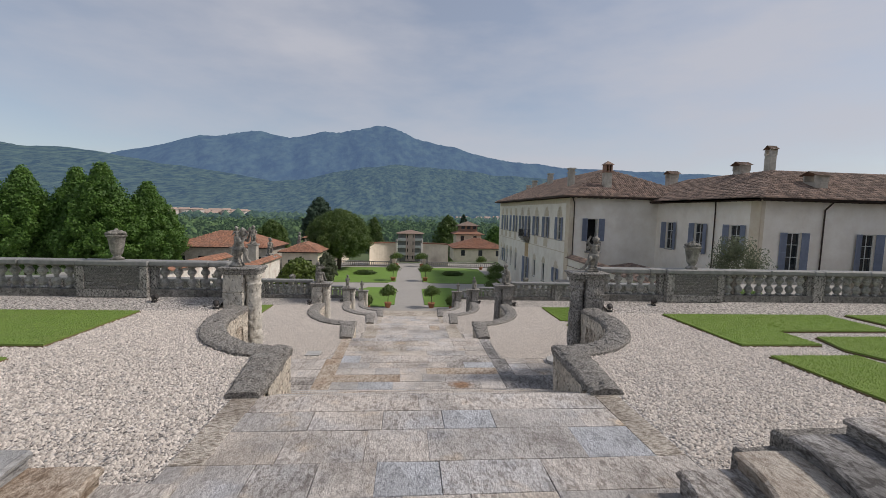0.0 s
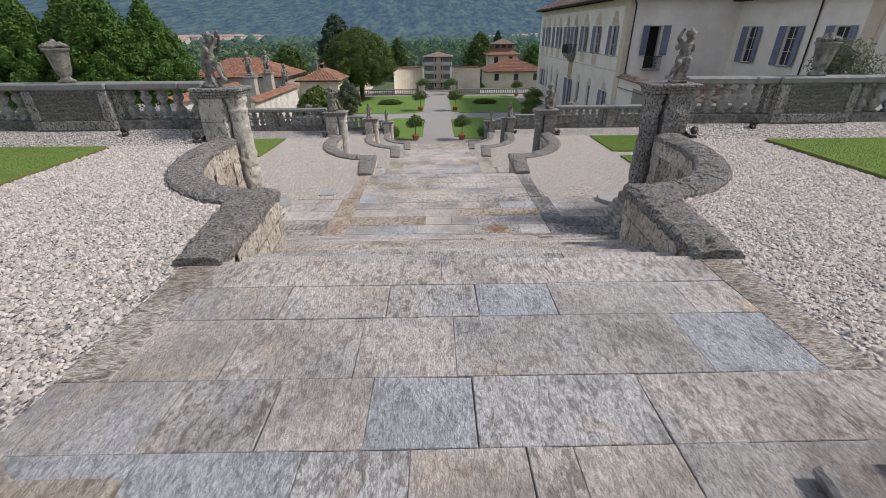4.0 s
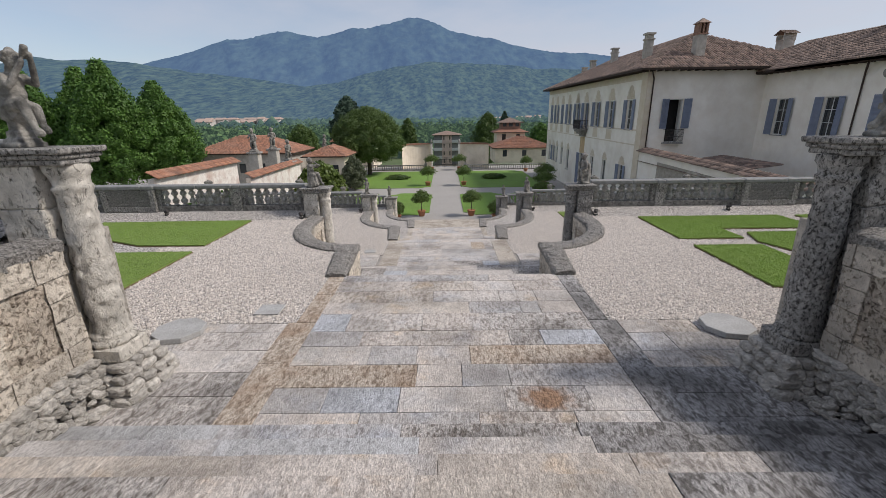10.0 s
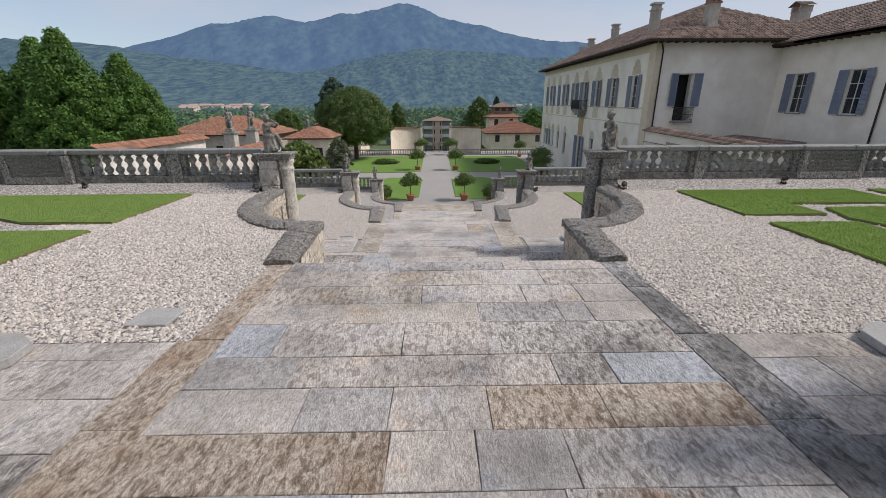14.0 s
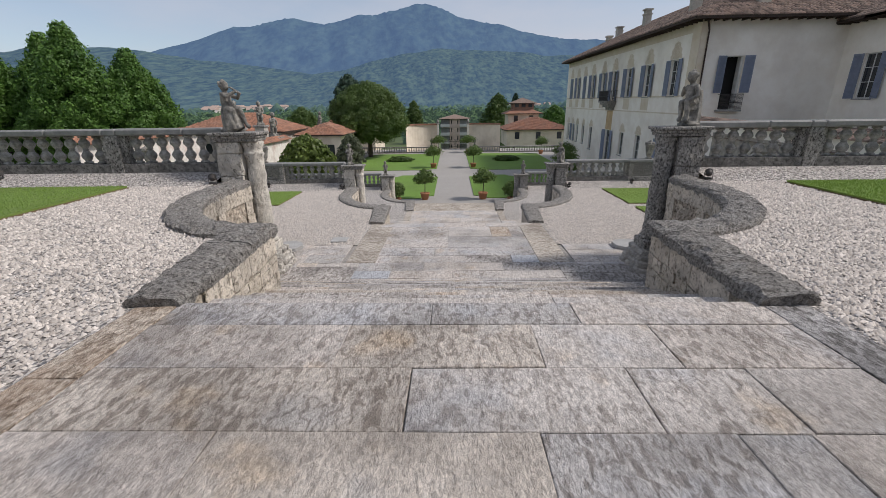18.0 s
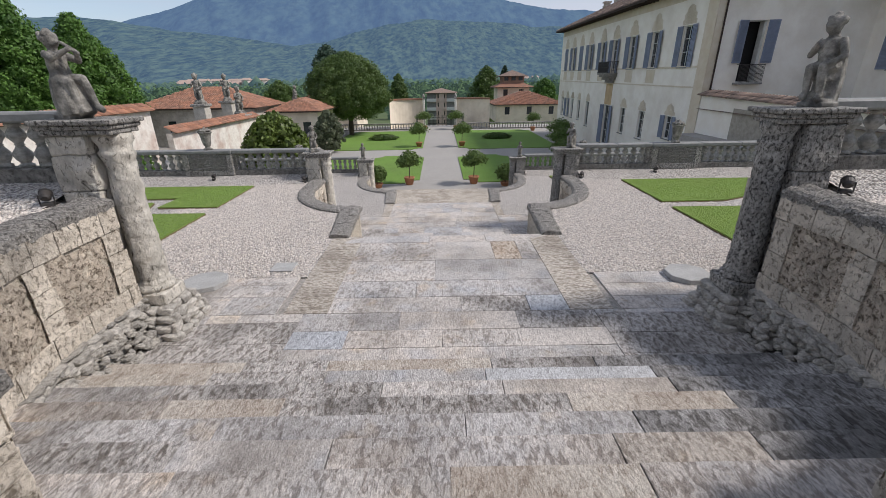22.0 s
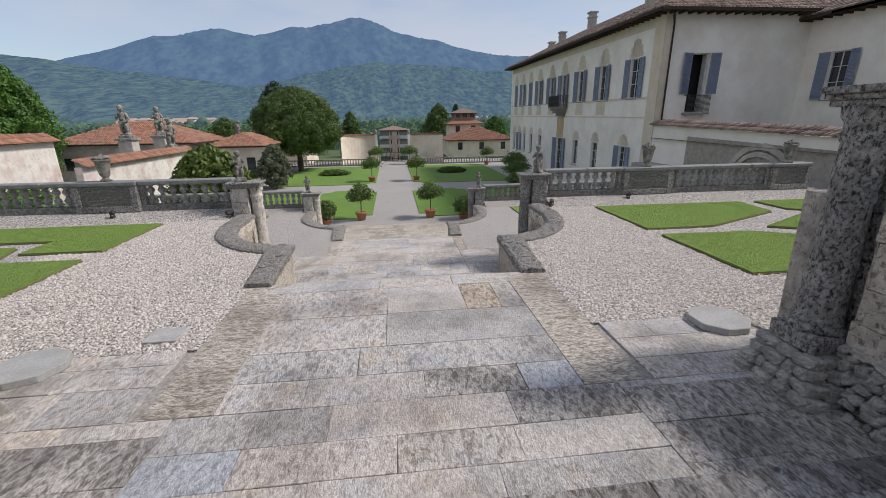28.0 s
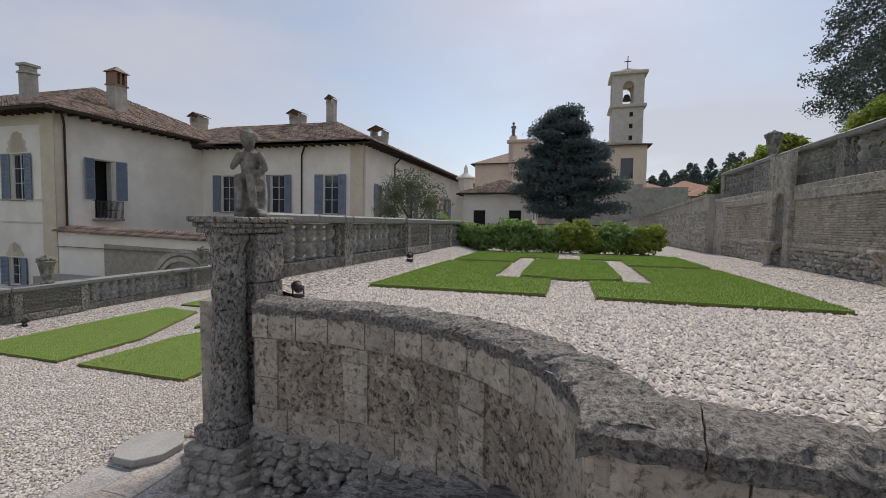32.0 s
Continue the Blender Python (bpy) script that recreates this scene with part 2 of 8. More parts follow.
M = {}
M["slab"] = slab_material("gneiss_slab")
M["blue_slab"] = mat("blue_grey_slab", (0.59, 0.605, 0.63), (0.35, 0.36, 0.385), 25, 0.85, 1.0, 22, 3, (1.9, 0.85, 1.9), 0.5, 0.9, (0.24, 0.235, 0.23), random_tint=0.06, pits=0.7, pit_scale=15, pit_at=0.52, pit_color=(0.5, 0.5, 0.5), sharp=0.10, warp=0.8, pit_fine=4, pit_rough=0.62, placed=True)
M["pale_blue_slab"] = mat("pale_blue_grey_slab", (0.64, 0.64, 0.64), (0.42, 0.42, 0.42), 25, 0.82, 1.0, 22, 3, (1.9, 0.85, 1.9), 0.6, 0.8, (0.24, 0.235, 0.225), random_tint=0.06, sharp=0.13, pits=0.8, pit_scale=17, pit_at=0.51, pit_color=(0.6, 0.59, 0.58), warp=0.8, pit_fine=5, placed=True)
M["sandy_slab"] = mat("sandy_slab", (0.68, 0.62, 0.54), (0.40, 0.355, 0.30), 25, 0.82, 1.0, 22, 3, (1.9, 0.85, 1.9), 0.6, 1.2, (0.30, 0.22, 0.16), random_tint=0.06, sharp=0.13, pits=0.9, pit_scale=17, pit_at=0.51, pit_color=(0.55, 0.5, 0.46), warp=0.8, pit_fine=5, placed=True)
M["rust_slab"] = mat("rusty_slab", (0.66, 0.575, 0.475), (0.31, 0.25, 0.195), 25, 0.85, 1.0, 22, 3, (1.9, 0.85, 1.9), 0.6, 1.6, (0.34, 0.22, 0.135), random_tint=0.06, pits=0.9, pit_scale=15, pit_at=0.50, pit_color=(0.46, 0.41, 0.36), dark_at=0.52, sharp=0.10, warp=0.8, pit_fine=4, pit_rough=0.62, placed=True)
M["stained_slab"] = mat("dark_stained_slab", (0.68, 0.635, 0.59), (0.29, 0.27, 0.25), 25, 0.85, 1.0, 22, 3, (1.9, 0.85, 1.9), 0.75, 0.9, (0.15, 0.138, 0.126), random_tint=0.06, pits=1.0, pit_scale=15, pit_at=0.50, pit_color=(0.44, 0.41, 0.385), dark_at=0.51, sharp=0.10, warp=0.8, pit_fine=4, pit_rough=0.62, placed=True)
M["edge"] = mat("edge_stone", (0.68, 0.62, 0.54), (0.33, 0.29, 0.24), 18, 0.85, 1.0, 16, 2.5, (0.9, 2.1, 0.9), 0.65, 0.9, (0.23, 0.19, 0.15), random_tint=0.06, pits=0.9, pit_scale=15, pit_at=0.50, pit_color=(0.48, 0.44, 0.40), dark_at=0.53, sharp=0.10, warp=0.8, pit_fine=4, pit_rough=0.62, placed=True)
# Dark lichened stone; on the flights it also stands in for shade.
M["lichen_shade_slab"] = mat("lichen_and_shade_slab", (0.60, 0.575, 0.555), (0.25, 0.24, 0.232), 25, 0.85, 1.0, 22, 3, (1.9, 0.85, 1.9), 0.82, 0.75, (0.13, 0.125, 0.12), random_tint=0.06, pits=1.0, pit_scale=15, pit_at=0.49, pit_color=(0.40, 0.385, 0.37), dark_at=0.46, sharp=0.10, warp=0.8, pit_fine=4, pit_rough=0.62, placed=True)
def rust_spot_material(name):
    """A pale slab with one rusty blotch near its middle."""
    m = mat(name, (0.72, 0.67, 0.62), (0.34, 0.315, 0.29), 25, 0.85, 1.0, 22, 3, (1.9, 0.85, 1.9), 0.5, 0.9, (0.22, 0.20, 0.18), pits=0.9, pit_scale=15, pit_at=0.50, pit_color=(0.48, 0.45, 0.42), sharp=0.10, warp=0.8, pit_fine=4, pit_rough=0.62, placed=True)
    n, l = m.node_tree.nodes, m.node_tree.links
    bsdf = n["Principled BSDF"]
    was = bsdf.inputs["Base Color"].links[0].from_socket
    co = n.new("ShaderNodeTexCoord")
    far = n.new("ShaderNodeVectorMath")
    far.operation = "LENGTH"
    wob = n.new("ShaderNodeTexNoise")
    wob.inputs["Scale"].default_value, wob.inputs["Detail"].default_value = 7, 5
    add = n.new("ShaderNodeMath")
    add.operation = "MULTIPLY_ADD"
    add.inputs[1].default_value = 0.45
    flat = n.new("ShaderNodeMapping")
    flat.inputs["Scale"].default_value = (1, 1.2, 0)
    edge = n.new("ShaderNodeValToRGB")
    edge.color_ramp.elements[0].position, edge.color_ramp.elements[0].color = 0.42, (0.9, 0.9, 0.9, 1)
    edge.color_ramp.elements[1].position, edge.color_ramp.elements[1].color = 0.62, (0, 0, 0, 1)
    mix = n.new("ShaderNodeMixRGB")
    mix.blend_type = "MULTIPLY"
    mix.inputs["Color2"].default_value = (0.62, 0.37, 0.21, 1)
    l.new(co.outputs["Object"], flat.inputs["Vector"])
    l.new(flat.outputs["Vector"], far.inputs[0])
    l.new(co.outputs["Object"], wob.inputs["Vector"])
    l.new(wob.outputs["Fac"], add.inputs[0])
    l.new(far.outputs["Value"], add.inputs[2])
    l.new(add.outputs[0], edge.inputs["Fac"])
    l.new(edge.outputs["Color"], mix.inputs["Fac"])
    l.new(was, mix.inputs["Color1"])
    l.new(mix.outputs["Color"], bsdf.inputs["Base Color"])
    return m


M["rust_spot"] = rust_spot_material("rust_spotted_slab")
M["joint"] = mat("joint_earth", (0.40, 0.37, 0.335), (0.20, 0.185, 0.165), 20, 0.95, 0.4, 60)
M["gravel"] = mat("gravel_bed", (0.73, 0.68, 0.63), (0.28, 0.26, 0.24), 17, 0.95, 1.0, 40, 4, sharp=0.10, voronoi=24, dark=0.3, dark_scale=0.5, dark_color=(0.38, 0.345, 0.31), pits=0.85, pit_scale=34, pit_at=0.54, pit_color=(0.25, 0.225, 0.205), pit_fine=3, pit_rough=0.6, bump_depth=0.05)
M["pebble"] = mat("pebbles", (0.60, 0.55, 0.50), (0.45, 0.40, 0.355), 30, 0.9, 0.0, island=0.32)
M["coping"] = mat("lichened_coping", (0.48, 0.45, 0.41), (0.135, 0.125, 0.113), 26, 0.95, 1.0, 36, 10, dark=0.5, dark_scale=5.0, dark_color=(0.56, 0.54, 0.50), dark_at=0.58, pits=0.8, pit_scale=54, pit_at=0.51, warp=0.6, bump_depth=0.06, pit_color=(0.09, 0.085, 0.078))
M["tufa"] = mat("pitted_tufa", (0.76, 0.655, 0.53), (0.46, 0.385, 0.305), 8, 0.95, 1.0, 16, 6, dark=0.55, dark_scale=1.3, dark_color=(0.20, 0.18, 0.155), pits=0.95, pit_scale=26, pit_at=0.51, warp=0.6, bump_depth=0.07, pit_color=(0.18, 0.155, 0.13), pit_fine=5)
M["pale"] = mat("pale_ashlar", (0.78, 0.70, 0.59), (0.54, 0.475, 0.39), 5, 0.92, 1.0, 14, 6, dark=0.55, dark_scale=1.1, dark_color=(0.19, 0.175, 0.155), dark_at=0.55, random_tint=0.12, pits=0.85, pit_scale=24, pit_at=0.52, warp=0.6, bump_depth=0.05, pit_color=(0.24, 0.22, 0.19), pit_fine=5, placed=True)
M["rubble"] = mat("rubble_stone", (0.68, 0.605, 0.495), (0.45, 0.395, 0.32), 10, 0.92, 1.0, 20, 10, dark=0.35, dark_scale=1.6, dark_color=(0.13, 0.12, 0.105), pits=0.8, pit_scale=42, pit_at=0.51, pit_color=(0.25, 0.225, 0.19))
M["base_stone"] = mat("dark_base_stone", (0.34, 0.32, 0.29), (0.12, 0.115, 0.105), 9, 0.93, 1.0, 24, 7, dark=0.6, dark_scale=1.6, dark_color=(0.07, 0.068, 0.062), pits=0.8, pit_scale=32, pit_at=0.52, pit_color=(0.3, 0.28, 0.26))
M["greystone"] = mat("grey_weathered_stone", (0.58, 0.55, 0.505), (0.21, 0.20, 0.184), 17, 0.93, 1.0, 34, 7, (1, 1, 0.7), dark=0.5, dark_scale=1.0, dark_color=(0.115, 0.11, 0.10), pits=0.95, pit_scale=50, pit_at=0.515, warp=0.3, bump_depth=0.05, pit_color=(0.10, 0.095, 0.087), pit_fine=6, pit_rough=0.66, dark_at=0.51)
# West pillars: pale stone, with some of the sunlight on it put into colour.
M["column"] = mat("pale_pitted_sunlit_column", (0.75, 0.70, 0.615), (0.50, 0.465, 0.405), 7, 0.93, 1.0, 18, 7, (1, 1, 0.6), 0.6, 2.4, (0.16, 0.15, 0.13), pits=0.95, pit_scale=20, pit_at=0.56, warp=0.6, bump_depth=0.05, pit_color=(0.16, 0.15, 0.13), pit_fine=5, dark_at=0.54)
M["wall_stone"] = mat("weathered_wall_stone", (0.66, 0.605, 0.525), (0.40, 0.365, 0.315), 6, 0.93, 1.0, 16, 7, dark=0.55, dark_scale=1.2, dark_color=(0.19, 0.175, 0.15), pits=0.8, pit_scale=22, pit_at=0.53, warp=0.6, bump_depth=0.05, pit_color=(0.30, 0.275, 0.24), pit_fine=6, placed=True)
M["relief"] = mat("dark_relief_stucco", (0.40, 0.365, 0.31), (0.28, 0.255, 0.215), 4, 0.95, 0.8, 12, 7)
M["church_pink"] = mat("faded_pink_render", (0.70, 0.54, 0.46), (0.60, 0.46, 0.39), 0.8, 0.92, 0.2, 20, 8, dark=0.3, dark_scale=0.5, dark_color=(0.50, 0.41, 0.35))
M["old_white"] = mat("flaking_white_plaster", (0.80, 0.76, 0.70), (0.66, 0.61, 0.55), 2.0, 0.95, 0.6, 14, 10, dark=0.75, dark_scale=0.7, dark_color=(0.46, 0.31, 0.25), dark_at=0.56, pits=0.35, pit_scale=8, pit_at=0.55, warp=0.5, pit_color=(0.34, 0.31, 0.27))
M["baluster"] = mat("baluster_stone", (0.44, 0.425, 0.39), (0.20, 0.195, 0.178), 10, 0.92, 0.8, 24, 6, dark=0.6, dark_scale=3.0, dark_color=(0.10, 0.098, 0.09), random_tint=0.2)
M["statue"] = mat("weathered_statue_stone", (0.42, 0.395, 0.35), (0.18, 0.17, 0.15), 9, 0.93, 0.9, 30, 8, dark=0.8, dark_scale=3.8, dark_color=(0.06, 0.058, 0.053), dark_at=0.49)
M["grass"] = mat("lawn_turf", (0.15, 0.24, 0.045), (0.215, 0.31, 0.06), 9, 0.95, 0.8, 120, 8, dark=0.35, dark_scale=0.5, dark_color=(0.19, 0.235, 0.055))
M["grass_low"] = mat("garden_lawn_turf", (0.125, 0.235, 0.033), (0.16, 0.275, 0.045), 7, 0.95, 1.0, 60, 9, dark=0.35, dark_scale=0.4, dark_color=(0.10, 0.14, 0.032), pits=0.5, pit_scale=40)
M["blade"] = mat("grass_blades", (0.24, 0.365, 0.075), (0.18, 0.295, 0.056), 3, 0.9, 0.0, island=0.25)
M["soil"] = mat("soil_edge", (0.20, 0.135, 0.08), (0.13, 0.10, 0.05), 20, 0.95, 0.6, 50)
M["stucco"] = mat("villa_stucco", (0.87, 0.83, 0.755), (0.80, 0.745, 0.655), 0.9, 0.92, 0.2, 40, 10, dark=0.4, dark_scale=0.28, dark_color=(0.52, 0.46, 0.38), dark_at=0.54)
M["stucco_tan"] = mat("villa_tan_stucco", (0.60, 0.51, 0.38), (0.67, 0.60, 0.49), 1.5, 0.92, 0.15, 50, 7)
M["stucco_warm"] = mat("ochre_stucco", (0.82, 0.73, 0.60), (0.73, 0.64, 0.51), 0.6, 0.92, 0.15, 40, 7, dark=0.4, dark_scale=0.4, dark_color=(0.40, 0.33, 0.25))
M["ochre"] = mat("stained_ochre_stucco", (0.60, 0.45, 0.26), (0.48, 0.34, 0.19), 1.2, 0.92, 0.15, 40, 7, dark=0.4, dark_scale=0.9, dark_color=(0.34, 0.25, 0.15))
M["rough_plaster"] = mat("old_plaster", (0.54, 0.50, 0.44), (0.38, 0.35, 0.305), 3.0, 0.95, 0.8, 12, 8, dark=0.5, dark_scale=0.8, dark_color=(0.24, 0.22, 0.18))
M["tile_brown"] = mat("weathered_roof_tile", (0.30, 0.205, 0.155), (0.17, 0.13, 0.108), 2.5, 0.9, 0.3, 30, 6, island=0.5, dark=0.4, dark_scale=1.2, dark_color=(0.14, 0.11, 0.09))
M["tile_red"] = mat("red_roof_tile", (0.37, 0.175, 0.105), (0.25, 0.13, 0.09), 1.5, 0.9, 0.3, 20, 6, island=0.3, dark=0.5, dark_scale=0.6, dark_color=(0.20, 0.14, 0.11))
M["eave"] = mat("dark_eave_wood", (0.06, 0.04, 0.03), (0.035, 0.025, 0.02), 8, 0.9, 0.3, 20)
M["shutter"] = mat("blue_grey_shutter", (0.24, 0.275, 0.355), (0.19, 0.22, 0.29), 3, 0.7, 0.2, 30)
M["white_wood"] = mat("white_window_wood", (0.62, 0.62, 0.60), (0.5, 0.5, 0.48), 4, 0.6, 0.1, 40)
# Near-black fill: the darkness of unlit rooms and openings put into a colour.
M["dark"] = mat("unlit_black", (0.016, 0.015, 0.014), (0.01, 0.01, 0.01), 3, 0.9, 0.0)
M["iron"] = mat("dark_iron", (0.03, 0.03, 0.03), (0.05, 0.04, 0.035), 12, 0.6, 0.2, 60)
M["terracotta"] = mat("terracotta", (0.44, 0.19, 0.09), (0.36, 0.165, 0.085), 8, 0.85, 0.25, 40, dark=0.3, dark_scale=4, dark_color=(0.33, 0.22, 0.16))
M["bark"] = mat("bark", (0.12, 0.095, 0.07), (0.06, 0.05, 0.04), 10, 0.95, 0.8, 16, stretch=(1, 1, 0.25))
M["leaf_lime"] = mat("lime_leaves", (0.125, 0.24, 0.042), (0.062, 0.138, 0.026), 0.4, 0.6, 0.0, island=0.28)
M["leaf_dark"] = mat("dark_leaves", (0.125, 0.19, 0.045), (0.07, 0.12, 0.03), 0.4, 0.55, 0.0, island=0.25)
M["leaf_magnolia"] = mat("magnolia_leaves", (0.16, 0.215, 0.045), (0.10, 0.15, 0.033), 0.6, 0.5, 0.0, island=0.4)
M["leaf_fir"] = mat("fir_needles", (0.055, 0.095, 0.055), (0.03, 0.06, 0.04), 0.6, 0.8, 0.0, island=0.3)
M["leaf_conifer"] = mat("cedar_needles", (0.10, 0.135, 0.115), (0.125, 0.165, 0.135), 0.8, 0.85, 0.0, island=0.3)
M["leaf_cedar"] = mat("dark_cedar_needles", (0.115, 0.15, 0.145), (0.075, 0.105, 0.105), 0.5, 0.85, 0.0, island=0.25)
M["leaf_hedge"] = mat("hedge_leaves", (0.26, 0.38, 0.12), (0.20, 0.31, 0.10), 0.9, 0.7, 0.0, island=0.3)
M["leaf_yellow"] = mat("yellow_green_leaves", (0.33, 0.37, 0.08), (0.24, 0.32, 0.065), 0.8, 0.8, 0.0, island=0.3)
M["leaf_citrus"] = mat("citrus_leaves", (0.10, 0.165, 0.04), (0.15, 0.215, 0.055), 2, 0.6, 0.0, island=0.35)
M["leaf_olive"] = mat("olive_leaves", (0.17, 0.19, 0.12), (0.12, 0.145, 0.085), 2, 0.75, 0.0, island=0.3)
M["path"] = mat("fine_gravel_path", (0.38, 0.36, 0.335), (0.29, 0.275, 0.255), 8, 0.95, 0.3, 60, 8, dark=0.3, dark_scale=0.4, dark_color=(0.41, 0.385, 0.35))
M["meadow"] = mat("valley_ground", (0.07, 0.11, 0.04), (0.10, 0.13, 0.05), 0.02, 0.95, 0.0)
M["bell"] = mat("bell_bronze", (0.10, 0.09, 0.06), (0.07, 0.06, 0.04), 8, 0.5, 0.0, metallic=0.6)
M["lead"] = mat("grey_lead", (0.26, 0.26, 0.25), (0.18, 0.18, 0.175), 6, 0.7, 0.2, 30)
M["brick"] = mat("thin_brick", (0.64, 0.565, 0.475), (0.46, 0.405, 0.34), 6, 0.95, 0.8, 20, 9, island=0.14, pits=0.7, pit_scale=6, pit_at=0.55, dark=0.5, dark_scale=0.9, dark_color=(0.24, 0.22, 0.19))
M["brick_red"] = mat("red_brick", (0.31, 0.18, 0.125), (0.25, 0.155, 0.115), 6, 0.9, 0.3, 30, 6)
M["church"] = mat("church_plaster", (0.82, 0.67, 0.53), (0.73, 0.585, 0.46), 0.8, 0.92, 0.1, 20, 7)
M["tower"] = mat("tower_stone", (0.66, 0.60, 0.54), (0.54, 0.49, 0.435), 1.5, 0.92, 0.2, 10, 7, dark=0.3, dark_scale=0.6, dark_color=(0.40, 0.36, 0.32))
# Paled for distance: the haze is mixed into these two colours.
M["far_wall"] = mat("hazy_house_wall", (0.62, 0.57, 0.53), (0.52, 0.48, 0.45), 0.05, 0.95, 0.0)
M["far_roof"] = mat("hazy_house_roof", (0.46, 0.33, 0.27), (0.38, 0.30, 0.26), 0.05, 0.95, 0.0)
M["octagon"] = mat("pale_granite", (0.46, 0.455, 0.44), (0.35, 0.345, 0.335), 30, 0.85, 0.5, 50, dark=0.4, dark_scale=3.0, dark_color=(0.25, 0.24, 0.22))


for key in ("blade", "leaf_lime", "leaf_dark", "leaf_magnolia", "leaf_hedge", "leaf_yellow", "leaf_citrus", "leaf_olive", "leaf_cedar"):
    thin(M[key], 0.5 if key in ("leaf_hedge", "leaf_yellow") else 0.35)


def glass_material(name):
    m = bpy.data.materials.new(name)
    m.use_nodes = True
    b = m.node_tree.nodes["Principled BSDF"]
    b.inputs["Base Color"].default_value = (0.02, 0.025, 0.03, 1)
    b.inputs["Roughness"].default_value = 0.06
    b.inputs["Specular IOR Level"].default_value = 0.8
    return m


M["glass"] = glass_material("window_glass")


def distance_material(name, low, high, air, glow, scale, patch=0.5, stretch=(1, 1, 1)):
    """Wooded slopes seen through kilometres of air: a plain backdrop, its haze put in as glow."""
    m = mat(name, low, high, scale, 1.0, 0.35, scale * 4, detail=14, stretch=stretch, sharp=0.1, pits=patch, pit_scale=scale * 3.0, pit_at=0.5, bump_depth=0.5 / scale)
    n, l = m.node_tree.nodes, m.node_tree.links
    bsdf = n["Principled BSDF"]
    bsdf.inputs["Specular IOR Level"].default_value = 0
    # bluish emission paints the haze on; the slopes are no source of light
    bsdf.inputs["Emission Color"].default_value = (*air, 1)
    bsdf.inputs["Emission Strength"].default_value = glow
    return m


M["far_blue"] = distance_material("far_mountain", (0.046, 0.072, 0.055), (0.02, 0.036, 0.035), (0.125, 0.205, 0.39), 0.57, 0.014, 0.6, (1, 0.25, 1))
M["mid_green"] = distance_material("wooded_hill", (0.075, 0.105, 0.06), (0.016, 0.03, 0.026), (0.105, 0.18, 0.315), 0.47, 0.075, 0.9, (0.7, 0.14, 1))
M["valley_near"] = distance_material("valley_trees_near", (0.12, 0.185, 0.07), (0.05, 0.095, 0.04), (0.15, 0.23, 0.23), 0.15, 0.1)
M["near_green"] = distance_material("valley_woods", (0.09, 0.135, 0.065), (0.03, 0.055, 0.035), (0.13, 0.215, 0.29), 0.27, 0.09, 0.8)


# ---- building helpers ----
def obj(name, bm, material, parent=None, smooth=False):
    me = bpy.data.meshes.new(name)
    bm.to_mesh(me)
    bm.free()
    if smooth:
        for p in me.polygons:
            p.use_smooth = True
    me.materials.append(material)
    ob = new(name, me)
    if parent is not None:
        ob.parent = parent
    return ob


def part(name, bm, material, parent, label="", smooth=False):
    ob = obj(name, bm, material, parent, smooth)
    if label:
        tagged(ob, label)
    return ob


def raw(name, verts, faces, material, parent=None, smooth=False):
    me = bpy.data.meshes.new(name)
    me.from_pydata([tuple(v) for v in verts], [], [tuple(f) for f in faces])
    me.update()
    if smooth:
        for p in me.polygons:
            p.use_smooth = True
    me.materials.append(material)
    ob = new(name, me)
    if parent is not None:
        ob.parent = parent
    return ob


def fast(name, verts, faces, material, parent=None, smooth=False):
    """A mesh from arrays: verts (n, 3), faces (m, k)."""
    verts, faces = np.asarray(verts, np.float32), np.asarray(faces, np.int32)
    me = bpy.data.meshes.new(name)
    me.vertices.add(len(verts))
    me.vertices.foreach_set("co", verts.ravel())
    me.loops.add(faces.size)
    me.loops.foreach_set("vertex_index", faces.ravel())
    me.polygons.add(len(faces))
    me.polygons.foreach_set("loop_start", np.arange(0, faces.size, faces.shape[1], dtype=np.int32))
    if smooth:
        me.polygons.foreach_set("use_smooth", np.ones(len(faces), bool))
    me.update(calc_edges=True)
    me.materials.append(material)
    ob = new(name, me)
    if parent is not None:
        ob.parent = parent
    return ob


def share(name, me, parent, m=None):
    ob = new(name, me)
    ob.parent = parent
    if m is not None:
        ob.matrix_basis = m
    return ob


def box(bm, x0, x1, y0, y1, z0, z1, bev=0.0):
    g = bmesh.ops.create_cube(bm, size=1.0, matrix=Matrix.LocRotScale(((x0 + x1) / 2, (y0 + y1) / 2, (z0 + z1) / 2), None,
                                                                     (abs(x1 - x0), abs(y1 - y0), abs(z1 - z0))))
    if bev > 0:
        es = list({e for v in g["verts"] for e in v.link_edges})
        bmesh.ops.bevel(bm, geom=es, offset=bev, segments=1, affect="EDGES")
    return bm


def boxes(*specs, bev=0.0):
    bm = bmesh.new()
    for s in specs:
        box(bm, *s, bev=bev)
    return bm


def lathe(bm, profile, seg=16, at=(0, 0, 0)):
    rings = []
    for r, z in profile:
        rings.append([bm.verts.new((at[0] + r * math.cos(2 * math.pi * k / seg), at[1] + r * math.sin(2 * math.pi * k / seg), at[2] + z)) for k in range(seg)])
    for a, b in zip(rings, rings[1:]):
        for k in range(seg):
            bm.faces.new((a[k], a[(k + 1) % seg], b[(k + 1) % seg], b[k]))
    bm.faces.new(list(reversed(rings[0])))
    bm.faces.new(rings[-1])
    return bm


